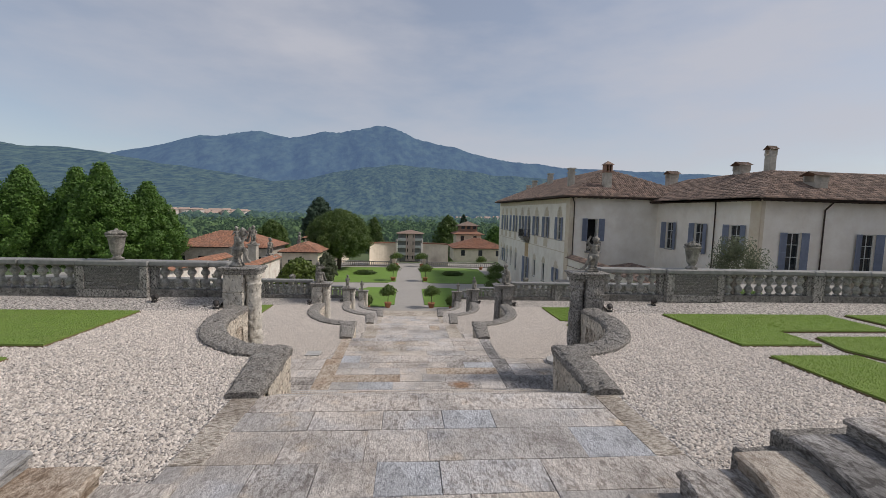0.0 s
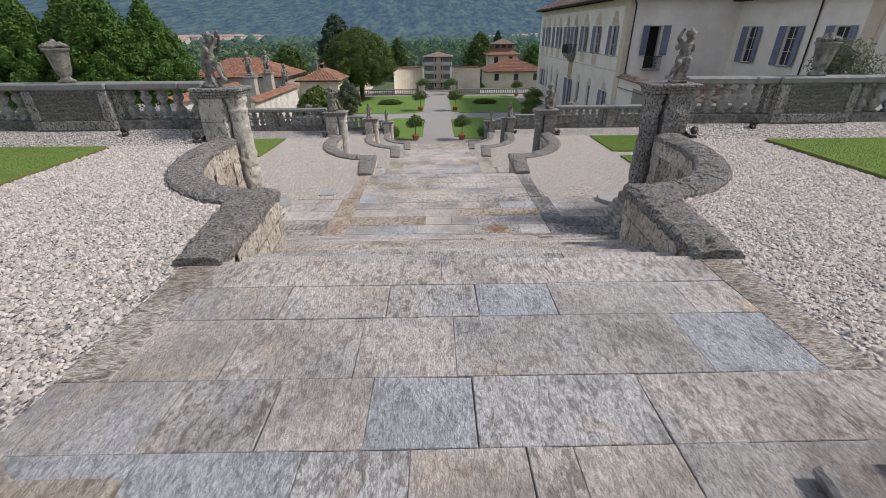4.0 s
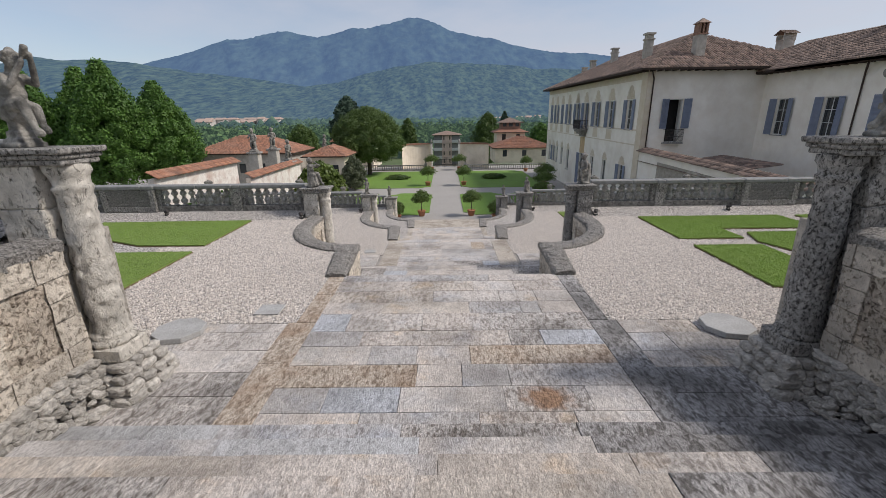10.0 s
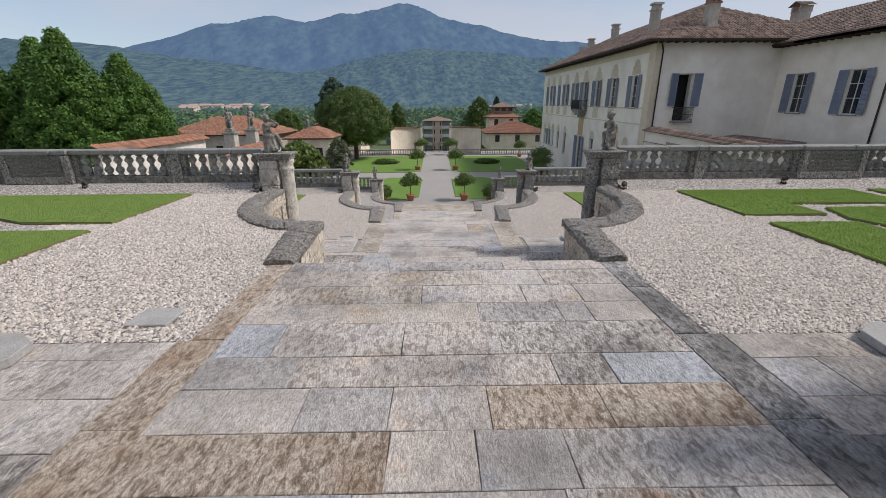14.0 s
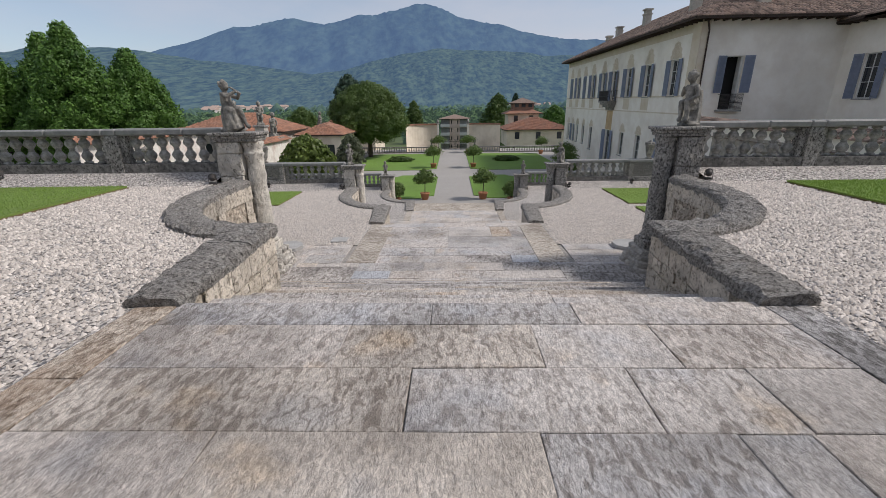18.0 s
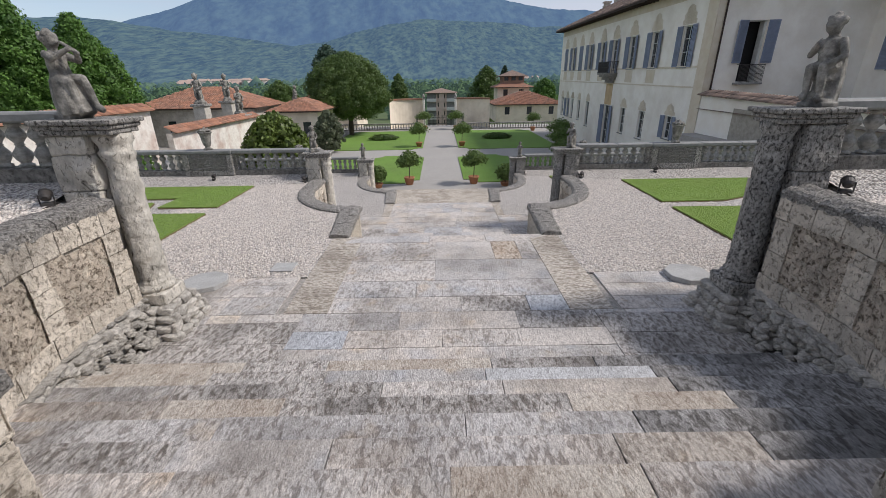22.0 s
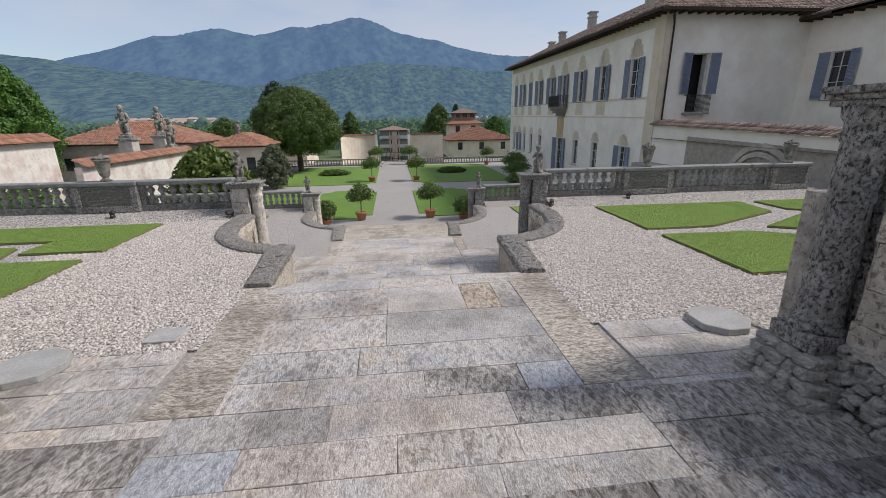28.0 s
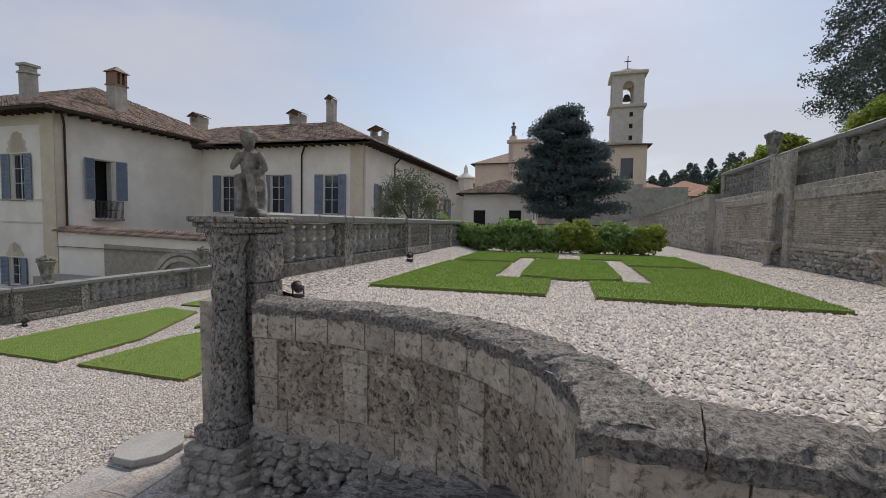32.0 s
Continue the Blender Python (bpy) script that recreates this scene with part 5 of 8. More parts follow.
def pebbles(k, x0, x1, y0, y1, density):
    n = int((x1 - x0) * (y1 - y0) * density)
    x, y = rg.uniform(x0, x1, n), rg.uniform(y0, y1, n)
    keep = np.ones(n, bool)
    for kk, side, poly in LAWNS:
        if kk == k:
            keep &= ~inside(poly, x, y)
    ax = np.abs(x)
    cy = TIP[k] + NICHE_Y
    keep &= ~((y > HEAD[k] - 0.15) & (y < TIP[k] + 0.3) & (ax < 2.98 + 0.3 * (y - HEAD[k]) / 2.3))
    keep &= ~((y >= TIP[k] - 0.4) & (((ax - 2.65) / (NICHE_X + RIM)) ** 2 + (np.minimum(y - cy, 0) / (NICHE_Y + RIM)) ** 2 < 1.0))
    if k:
        keep &= ~((y < PAVE_END[k]) & (ax < 5.25))
    x, y = x[keep], y[keep]
    n = len(x)
    s = rg.uniform(0.011, 0.026, (n, 1)) * rg.uniform(0.6, 1.4, (n, 3)) * np.array([1.25, 1.0, 0.95])
    v = OCT_V[None] * s[:, None, :] * rg.uniform(0.75, 1.25, (n, 5, 1))
    a = rg.uniform(0, 6.28, n)
    c, sn = np.cos(a)[:, None], np.sin(a)[:, None]
    vx, vy = v[:, :, 0] * c - v[:, :, 1] * sn, v[:, :, 0] * sn + v[:, :, 1] * c
    tilt = rg.uniform(-0.5, 0.5, n)[:, None]
    vz = v[:, :, 2] + vx * tilt
    out = np.stack([vx + x[:, None], vy + y[:, None], vz + LEVEL[k] + 0.008], -1)
    return out.reshape(-1, 3), (OCT_F[None] + (np.arange(n) * 5)[:, None, None]).reshape(-1, 3)


for k, areas in {0: [(2.9, 8.5, -0.2, 8.4, 800), (-8.5, -2.9, -0.2, 8.4, 800)],
                 1: [(2.9, 8.0, 9.5, 18.9, 900), (8.0, 17.0, 11.0, 18.9, 330), (6.0, 19.0, 9.4, 11.0, 260), (-8.5, -2.9, 9.5, 18.9, 700)],
                 2: [(2.9, 8.5, 20.4, 29.5, 480), (-8.5, -2.9, 20.4, 29.5, 480)]}.items():
    V, F, off = [], [], 0
    for a in areas:
        v, f = pebbles(k, *a)
        V.append(v)
        F.append(f + off)
        off += len(v)
    tagged(fast("pebbles", np.concatenate(V), np.concatenate(F), M["pebble"]), "loose pale grey and beige pebbles", "gravel", kind="stuff")


# ---- statues, urns, octagonal slabs, lights on the ground ----
def limb(bm, a, b, r0, r1, seg=8):
    a, b = Vector(a), Vector(b)
    d = b - a
    q = d.to_track_quat("Z", "Y")
    n = 4
    rings = []
    for i in range(n + 1):
        u = i / n
        r = (r0 + (r1 - r0) * u) * (1 + 0.18 * math.sin(math.pi * u))
        rings.append([bm.verts.new(a + d * u + q @ Vector((r * math.cos(2 * math.pi * j / seg), r * math.sin(2 * math.pi * j / seg), 0))) for j in range(seg)])
    for p, s in zip(rings, rings[1:]):
        for j in range(seg):
            bm.faces.new((p[j], p[(j + 1) % seg], s[(j + 1) % seg], s[j]))
    bm.faces.new(list(reversed(rings[0])))
    bm.faces.new(rings[-1])


def blob(bm, at, r, s=(1, 1, 1)):
    bmesh.ops.create_icosphere(bm, subdivisions=2, radius=r, matrix=Matrix.LocRotScale(at, None, s))


def figure(name, at, turn, kind, height=1.18, label="weathered stone garden figure on its base"):
    """A plain weathered figure of cherub proportions, one mesh; it faces -y before its turn."""
    bm = bmesh.new()
    sit = kind != "standing"
    if sit:
        for g, z0, z1 in ((0.21, 0.0, 0.06), (0.17, 0.06, 0.11), (0.13, 0.11, 0.20), (0.10, 0.20, 0.34), (0.14, 0.34, 0.42)):
            box(bm, -g, g, -g * 0.8, g * 0.8, z0, z1)
        hip = 0.50
    else:
        for g, z0, z1 in ((0.22, 0.0, 0.09), (0.17, 0.09, 0.16)):
            box(bm, -g, g, -g, g, z0, z1)
        hip = 0.55
    legs = {
        "piper": (((-0.10, -0.30, hip + 0.04), (-0.09, -0.42, 0.20), (-0.09, -0.52, 0.16)), ((0.10, -0.26, hip - 0.02), (0.11, -0.30, 0.24), (0.11, -0.38, 0.18))),
        "reach": (((-0.17, -0.22, hip - 0.06), (-0.34, -0.20, 0.16), (-0.43, -0.22, 0.13)), ((0.09, -0.27, hip + 0.02), (0.05, -0.25, 0.20), (0.04, -0.33, 0.16))),
        "flute": (((-0.09, -0.24, hip - 0.02), (-0.06, -0.26, 0.14), (-0.06, -0.34, 0.10)), ((0.10, -0.28, hip + 0.03), (0.09, -0.44, 0.16), (0.09, -0.54, 0.10))),
        "seated": (((-0.09, -0.21, hip + 0.0), (-0.08, -0.19, 0.16), (-0.08, -0.26, 0.12)), ((0.10, -0.2, hip + 0.02), (0.11, -0.15, 0.14), (0.11, -0.22, 0.10))),
        "standing": (((-0.12, -0.06, 0.34), (-0.10, 0.02, 0.16), (-0.10, -0.06, 0.15)), ((0.11, -0.10, 0.36), (0.09, -0.02, 0.16), (0.09, -0.10, 0.15))),
    }[kind]
    for s, (knee, ankle, toe) in zip((-1, 1), legs):
        limb(bm, (s * 0.085, 0.0, hip), knee, 0.092, 0.07)
        blob(bm, knee, 0.068)
        limb(bm, knee, ankle, 0.066, 0.04)
        limb(bm, ankle, toe, 0.055, 0.04)
    lean = {"piper": -0.10, "reach": 0.0, "flute": 0.02, "seated": -0.03, "standing": -0.02}[kind]
    side = {"reach": 0.05}.get(kind, 0.0)
    sh = hip + 0.37
    blob(bm, (0, 0.0, hip + 0.03), 0.165, (1.05, 0.95, 0.8))
    limb(bm, (0, 0.0, hip), (side, lean, sh), 0.12, 0.125)
    blob(bm, (side * 0.8, lean * 0.8 - 0.03, hip + 0.16), 0.135, (1.0, 0.9, 0.9))
    blob(bm, (side, lean, sh - 0.07), 0.135, (1.12, 0.8, 0.9))
    head = Vector((side * 1.8, lean * 1.9 - 0.03, sh + 0.165))
    limb(bm, (side, lean, sh), head, 0.06, 0.06)
    blob(bm, head, 0.115, (0.95, 1.02, 1.12))
    blob(bm, head + Vector((0, -0.10, -0.03)), 0.035)
    for i in range(14):
        a = i * 2.4
        blob(bm, head + Vector((0.095 * math.cos(a), 0.03 + 0.085 * math.sin(a), 0.045 + 0.03 * math.sin(3.1 * a))), 0.042)
    blob(bm, head + Vector((0, 0.02, 0.10)), 0.06)
    hx, hy, hz = head
    arms = {
        "piper": (((-0.17, lean - 0.16, sh - 0.14), (-0.05, hy - 0.20, hz - 0.02)), ((0.18, lean - 0.18, sh - 0.10), (0.05, hy - 0.24, hz + 0.06))),
        "reach": (((-0.24, -0.06, sh + 0.10), (-0.14, -0.08, hz + 0.12)), ((0.22, -0.04, sh - 0.2), (0.10, -0.20, hip + 0.06))),
        "flute": (((-0.20, -0.16, sh - 0.08), (-0.06, -0.36, sh + 0.04)), ((0.20, -0.20, sh - 0.10), (0.04, -0.38, sh - 0.02))),
        "seated": (((-0.25, -0.10, sh - 0.2), (-0.06, -0.22, sh - 0.06)), ((0.26, -0.06, sh - 0.22), (0.12, -0.2, hip + 0.02))),
        "standing": (((-0.25, -0.08, sh - 0.2), (-0.12, -0.22, sh - 0.12)), ((0.25, -0.05, sh - 0.22), (0.12, -0.18, hip + 0.05))),
    }[kind]
    for s, (elbow, wrist) in zip((-1, 1), arms):
        limb(bm, (side + s * 0.14, lean, sh - 0.01), elbow, 0.054, 0.042)
        blob(bm, elbow, 0.041)
        limb(bm, elbow, wrist, 0.042, 0.032)
        blob(bm, wrist, 0.038)
    if kind == "piper":
        limb(bm, (0, hy - 0.16, hz + 0.02), (0.0, hy - 0.26, hz + 0.16), 0.03, 0.045)
        limb(bm, (0.0, 0.06, hip - 0.1), (0.0, -0.12, hip + 0.02), 0.16, 0.14)
    elif kind == "flute":
        limb(bm, (0, -0.16, hz - 0.02), (0.02, -0.46, sh - 0.02), 0.022, 0.03)
        limb(bm, (0.10, 0.10, sh - 0.05), (0.12, 0.06, 0.12), 0.09, 0.17)
        limb(bm, (-0.04, 0.0, hip + 0.05), (-0.04, -0.10, 0.04), 0.15, 0.21)
        limb(bm, (0.04, -0.06, hip), (0.05, -0.26, 0.05), 0.11, 0.14)
    elif kind == "reach":
        blob(bm, (-0.20, -0.02, hip + 0.28), 0.07)
        limb(bm, (0.12, 0.06, sh - 0.1), (0.10, 0.02, hip - 0.12), 0.05, 0.09)
        limb(bm, (-0.12, -0.08, hip - 0.02), (0.14, -0.10, hip - 0.02), 0.11, 0.10)
    elif kind == "seated":
        limb(bm, (0.02, 0.1, 0.05), (0.05, 0.12, sh - 0.1), 0.16, 0.08)
        limb(bm, (-0.16, -0.06, sh - 0.04), (0.16, -0.10, hip - 0.04), 0.06, 0.08)
    else:
        limb(bm, (0.02, 0.10, 0.12), (0.0, 0.10, 0.5), 0.13, 0.10)
        limb(bm, (0.15, 0.08, sh), (-0.12, -0.10, hip - 0.02), 0.07, 0.09)
    top = max(v.co.z for v in bm.verts)
    bmesh.ops.scale(bm, verts=bm.verts[:], vec=(height / top * 0.86, height / top * 0.92, height / top))
    ob = obj(name, bm, M["statue"], smooth=True)
    ob.matrix_basis = pose(*at, 0, 0, turn)
    rm = ob.modifiers.new("solid", "REMESH")
    rm.mode, rm.voxel_size, rm.use_smooth_shade = "VOXEL", 0.014 if height < 1.5 else 0.03, True
    tagged(ob, label, "statue", group="garden statues")
    return ob


for k, lk, lt, lh, rk, rt, rh in ((0, "piper", 78, 1.12, "reach", -8, 1.08), (1, "flute", 75, 1.12, "seated", -78, 1.17), (2, "standing", 30, 1.03, "seated", -50, 1.0), (3, "standing", 10, 1.05, "standing", -15, 0.98)):
    what = {"piper": "weathered stone cherub lifting a pipe, seated on the pillar", "flute": "weathered stone cherub seated in profile on the pillar",
            "reach": "weathered stone cherub with a raised arm, seated on the pillar", "seated": "weathered stone cherub seated on the gate pillar", "standing": "small weathered stone figure standing on the pillar"}
    figure("statue", (-5.12, PILLAR[k] + 0.2, LEVEL[k] + 1.15), lt, lk, lh, what[lk])
    figure("statue", (5.12, PILLAR[k] + 0.2, LEVEL[k] + 1.15), rt, rk, rh, what[rk])


def urn(at, h=0.85):
    th = empty("urn", at)
    tagged(th, "carved stone urn filled with stone fruit standing on the balustrade", "urn", group="stone urns")
    s = h / 0.9
    pr = [(0.17, 0), (0.17, 0.05), (0.11, 0.08), (0.09, 0.13), (0.13, 0.17), (0.155, 0.25), (0.21, 0.60), (0.22, 0.64), (0.25, 0.66), (0.26, 0.70), (0.20, 0.71)]
    bm = lathe(bmesh.new(), [(r * s, z * s) for r, z in pr], 18)
    part("body", bm, M["statue"], th, smooth=True)
    bm = bmesh.new()
    for i in range(26):
        a = i * 2.4
        r = 0.23 * math.sqrt((i % 13) / 13.0) * s
        blob(bm, (r * math.cos(a), r * math.sin(a), (0.72 + 0.12 * (1 - r / 0.25)) * s), 0.055 * s)
    fruit = part("carved_fruit", bm, M["statue"], th)
    rm = fruit.modifiers.new("solid", "REMESH")
    rm.mode, rm.voxel_size, rm.use_smooth_shade = "VOXEL", 0.016, True
    return th


for x, k in ((-8.55, 0), (8.55, 0), (-16.8, 0), (16.8, 0), (-9.5, 2), (9.5, 2), (-15.4, 2), (15.4, 2), (-9.35, 3), (9.35, 3)):
    urn((x, PILLAR[k] + 0.62, LEVEL[k] + 1.23), 0.9)

for k in range(3):
    for side in (-1, 1):
        rot = 0.2 * side + k
        o = [(0.43 * math.cos(rot + i * math.pi / 4), 0.43 * math.sin(rot + i * math.pi / 4)) for i in range(8)]
        bm = prism(bmesh.new(), o, 0.0, 0.10)
        bmesh.ops.bevel(bm, geom=bm.edges[:], offset=0.008, segments=1, affect="EDGES")
        ob = obj("octagonal_slab", bm, M["octagon"])
        ob.location = (side * 4.78, PILLAR[k] + 1.68, LEVEL[k + 1] + 0.003)
        tagged(ob, "pale granite octagonal slab lying beside the pillar foot", "stone slab", group="octagonal slabs")

# flat inspection lids in the gravel
for x, y, k in ((-3.55, 10.75, 1), (-3.5, 21.4, 2)):
    ob = obj("stone_lid", boxes((-0.24, 0.24, -0.22, 0.22, 0, 0.035), bev=0.008), M["octagon"])
    ob.location = (x, y, LEVEL[k])
    tagged(ob, "square pale stone cover lying flush in the gravel", "cover")


def spotlight(at, turn):
    th = empty("garden_spotlight", at)
    th.rotation_euler = (0, 0, radians(turn))
    th.scale = (0.78, 0.78, 0.78)
    tagged(th, "small black garden spotlight standing on a bracket", "spotlight", group="garden spotlights")
    part("base", boxes((-0.09, 0.09, -0.07, 0.07, 0, 0.10), bev=0.012), M["iron"], th)
    for s in (-1, 1):
        part("bracket", boxes((s * 0.095, s * 0.11, -0.02, 0.02, 0.06, 0.24)), M["iron"], th)
    bm = lathe(bmesh.new(), [(0.05, -0.09), (0.085, -0.05), (0.09, 0.06), (0.10, 0.065), (0.10, 0.09), (0.08, 0.09)], 14)
    bmesh.ops.rotate(bm, verts=bm.verts[:], matrix=Matrix.Rotation(radians(65), 3, "X"))
    bmesh.ops.translate(bm, verts=bm.verts[:], vec=(0, 0, 0.22))
    part("lamp_head", bm, M["iron"], th)


for k in range(3):
    for side in (-1, 1):
        spotlight((side * 5.52, PILLAR[k] - 0.22, LEVEL[k] + (0.0 if side < 0 else 0.0)), 150 * side)
for x, y, k in ((-7.3, 8.3, 0), (7.1, 8.35, 0), (10.6, 19.0, 1), (-9.2, 30.0, 2), (8.6, 30.1, 2), (-10.8, 19.1, 1)):
    spotlight((x, y, LEVEL[k] + 0.10), 90)


# ---- retaining wall details on the right of the middle terrace, seen at the end ----
def niche_bay(x, k=0):
    """A framed recess with a stone basin, between brick panels."""
    z0, z1, y = LEVEL[k + 1], LEVEL[k], PILLAR[k] + 0.98
    th = empty("wall_niche", (x, y, z0))
    tagged(th, "tall stone-framed wall niche with a projecting basin", "niche", group="wall niches")
    for s in (-1, 1):
        part("pilaster", roughen(boxes((s * 0.36, s * 0.66, 0.0, 0.14, 0.0, z1 - z0 + 1.07), bev=0.015), 0.01, 3, 2), M["wall_stone"], th)
    bm = bmesh.new()
    for i in range(10):
        a0, a1 = math.pi * i / 10, math.pi * (i + 1) / 10
        p, q = (0.36 * math.cos(a0), 1.75 + 0.36 * math.sin(a0)), (0.36 * math.cos(a1), 1.75 + 0.36 * math.sin(a1))
        ring = [(p[0], p[1]), (p[0], z1 - z0 + 1.05), (q[0], z1 - z0 + 1.05), (q[0], q[1])]
        f = [bm.verts.new((a, 0.12, b)) for a, b in ring]
        bk = [bm.verts.new((a, -0.3, b)) for a, b in ring]
        bm.faces.new(f)
        bm.faces.new((f[0], f[3], bk[3], bk[0]))
    bmesh.ops.remove_doubles(bm, verts=bm.verts[:], dist=0.001)
    part("arched_head", bm, M["wall_stone"], th)
    part("back", roughen(boxes((-0.36, 0.36, 0.004, 0.03, 0.6, 2.12)), 0.012, 4, 5), M["coping"], th)
    bm = lathe(bmesh.new(), [(0.10, 0.0), (0.14, 0.1), (0.10, 0.3), (0.12, 0.42), (0.34, 0.56), (0.38, 0.62), (0.40, 0.70), (0.33, 0.70), (0.30, 0.62)], 16)
    bmesh.ops.translate(bm, verts=bm.verts[:], vec=(0, 0.32, 0.0))
    part("basin", bm, M["wall_stone"], th, smooth=True)


for x in (9.9, 15.0):
    niche_bay(x)


east = bpy.data.objects["retaining_wall_1_east"]
yf = PILLAR[0] + 0.98
rng = random.Random(77)
for a, b in ((5.9, 9.2), (10.6, 14.3), (15.7, 19.6)):
    z0, z1 = LEVEL[1] + 0.72, LEVEL[0] - 0.28
    part("panel_frame", boxes((a, b, yf, yf + 0.07, z1, z1 + 0.24), bev=0.01), M["wall_stone"], east)
    part("panel_frame", boxes((a, b, yf, yf + 0.07, z0 - 0.14, z0), bev=0.01), M["wall_stone"], east)
    V, F = [], []
    z = z0
    row = 0
    while z < z1 - 0.05:
        x = a + 0.02 - (0.14 if row % 2 else 0)
        while x < b - 0.05:
            x0, x1 = max(a, x), min(b, x + 0.215 + rng.uniform(-0.03, 0.01))
            d = yf + 0.012 + rng.uniform(0, 0.02)
            i = len(V)
            V += [(x0, yf - 0.01, z), (x1, yf - 0.01, z), (x1, yf - 0.01, z + 0.05), (x0, yf - 0.01, z + 0.05), (x0 + .005, d, z + .005), (x1 - .005, d, z + .005), (x1 - .005, d, z + 0.046), (x0 + .005, d, z + 0.046)]
            F += [(i + 4, i + 7, i + 6, i + 5), (i, i + 4, i + 5, i + 1), (i + 1, i + 5, i + 6, i + 2), (i + 2, i + 6, i + 7, i + 3), (i + 3, i + 7, i + 4, i)]
            x += 0.226
        z += 0.058
        row += 1
    o = fast("brickwork", V, F, M["brick"], east)
    tagged(o, "weathered thin brickwork panel", kind="stuff")
rubble_face(east, [(19.9, yf), (5.9, yf)], LEVEL[1] - 0.02, LEVEL[1] + 0.60, 0.16, rng, BANKSTONES, 0.05)
part("wall_band", boxes((5.8, 20.9, yf, yf + 0.05, LEVEL[0] - 0.05, LEVEL[0] + 0.12), bev=0.01), M["wall_stone"], east)

# low rubble wall that goes on from it, stepping down
lw = empty("garden_wall_east")
tagged(lw, "long sloping rubble garden wall with a stone coping", "wall", kind="structure")
bm = bmesh.new()
prism(bm, [(21.0, 9.0), (66.0, 9.0), (66.0, 9.4), (21.0, 9.4)], LEVEL[1] - 3, 0.25)
for v in bm.verts:
    if v.co.z > 0 and v.co.x > 40:
        v.co.z = -1.3
bmesh.ops.recalc_face_normals(bm, faces=bm.faces[:])
part("wall_core", bm, M["rough_plaster"], lw)
bm = bmesh.new()
prism(bm, [(21.0, 8.92), (66.0, 8.92), (66.0, 9.48), (21.0, 9.48)], 0.24, 0.36)
for v in bm.verts:
    if v.co.x > 40:
        v.co.z -= 1.55
part("wall_coping", bm, M["wall_stone"], lw)
rubble_face(lw, [(38.0, 9.4), (21.0, 9.4)], LEVEL[1], -0.35, 0.2, random.Random(8), BANKSTONES, 0.04)
yard = obj("yard_east", boxes((RIGHT_END[1] + 0.2, 120, 5.0, 28.2, LEVEL[1] - 0.4, LEVEL[1] - 0.03)), M["path"])
tagged(yard, "gravel yard beyond the hedge", "yard", kind="structure")
court = obj("yard_villa", boxes((17.2, 29.2, 22.0, 44.9, SEA - 0.3, -4.4)), M["path"])
tagged(court, "paved court behind the villa's garden wall", "yard", kind="structure")



# ---- the villa ----
VX, VY, VEND = 16.8, 41.84, 76.4           # west front and south end of the long wing
WX, WY = 26.66, 28.09                      # the wing that comes forward
EAVE1, EAVE2 = 4.72, 4.36


def wall_along(axis, fixed, a, b, z0, z1, holes, thick, inward):
    """A wall with real openings. axis: the way it runs ('x' or 'y'); fixed: its outer face; inward: +1 or -1 along the other axis."""
    bm = bmesh.new()
    us = sorted({a, b, *[h[0] for h in holes], *[h[1] for h in holes]})
    zs = sorted({z0, z1, *[h[2] for h in holes], *[h[3] for h in holes]})
    f0, f1 = sorted((fixed, fixed + inward * thick))
    for u0, u1 in zip(us, us[1:]):
        start = None
        for w0, w1 in list(zip(zs, zs[1:])) + [(None, None)]:
            solid = w0 is not None and not any(h[0] <= u0 and u1 <= h[1] and h[2] <= w0 and w1 <= h[3] for h in holes)
            if solid and start is None:
                start = w0
            if (not solid) and start is not None:
                end = w0 if w0 is not None else zs[-1]
                if axis == "x":
                    box(bm, u0, u1, f0, f1, start, end)
                else:
                    box(bm, f0, f1, u0, u1, start, end)
                start = None
    bmesh.ops.remove_doubles(bm, verts=bm.verts[:], dist=0.001)
    return bm


def tile_slope(quad, parent, material, pitch=0.24, run=0.42):
    """Half-round tiles over a sloping roof face. quad: its corners, the first two along the eave."""
    p = [Vector(q) for q in quad]
    u = (p[1] - p[0]).normalized()
    nrm = (p[1] - p[0]).cross(p[-1] - p[0]).normalized()
    if nrm.z < 0:
        nrm = -nrm
    v = nrm.cross(u)
    if v.dot(p[-1] - p[0]) < 0:
        v = -v
    flat = [((q - p[0]).dot(u), (q - p[0]).dot(v)) for q in p]
    us, ws = [f[0] for f in flat], [f[1] for f in flat]
    gu, gw = np.arange(min(us), max(us), pitch), np.arange(min(ws) - 0.02, max(ws), run)
    U, W = np.meshgrid(gu, gw)
    U, W = U.ravel(), W.ravel()
    keep = inside(flat, U + pitch / 2, W + run / 2)
    U, W = U[keep], W[keep]
    n = len(U)
    rr = np.random.default_rng(int(abs(p[0].x * 10 + p[0].y)) + n)
    lift = rr.uniform(0, 0.02, n)
    shape = [(0.0, 0.0), (0.05, 0.07), (0.12, 0.095), (0.19, 0.07), (0.24, 0.0)]
    V = np.zeros((n, 10, 3))
    P0, UU, VV, NN = np.array(p[0]), np.array(u), np.array(v), np.array(nrm)
    for e, (dw, dl) in enumerate(((0.0, 0.035), (run + 0.05, 0.0))):
        for i, (du, h) in enumerate(shape):
            V[:, e * 5 + i] = P0 + np.outer(U + du * pitch / 0.24, UU) + np.outer(W + dw, VV) + np.outer(h + dl + lift, NN)
    fs = [(i, i + 1, i + 6, i + 5) for i in range(4)] + [(0, 4, 3, 1)]
    F = (np.array(fs)[None] + (np.arange(n) * 10)[:, None, None]).reshape(-1, 4)
    o = fast("roof_tiles", V.reshape(-1, 3), F, material, parent)
    tagged(o, "rows of weathered half-round clay tiles", kind="stuff")


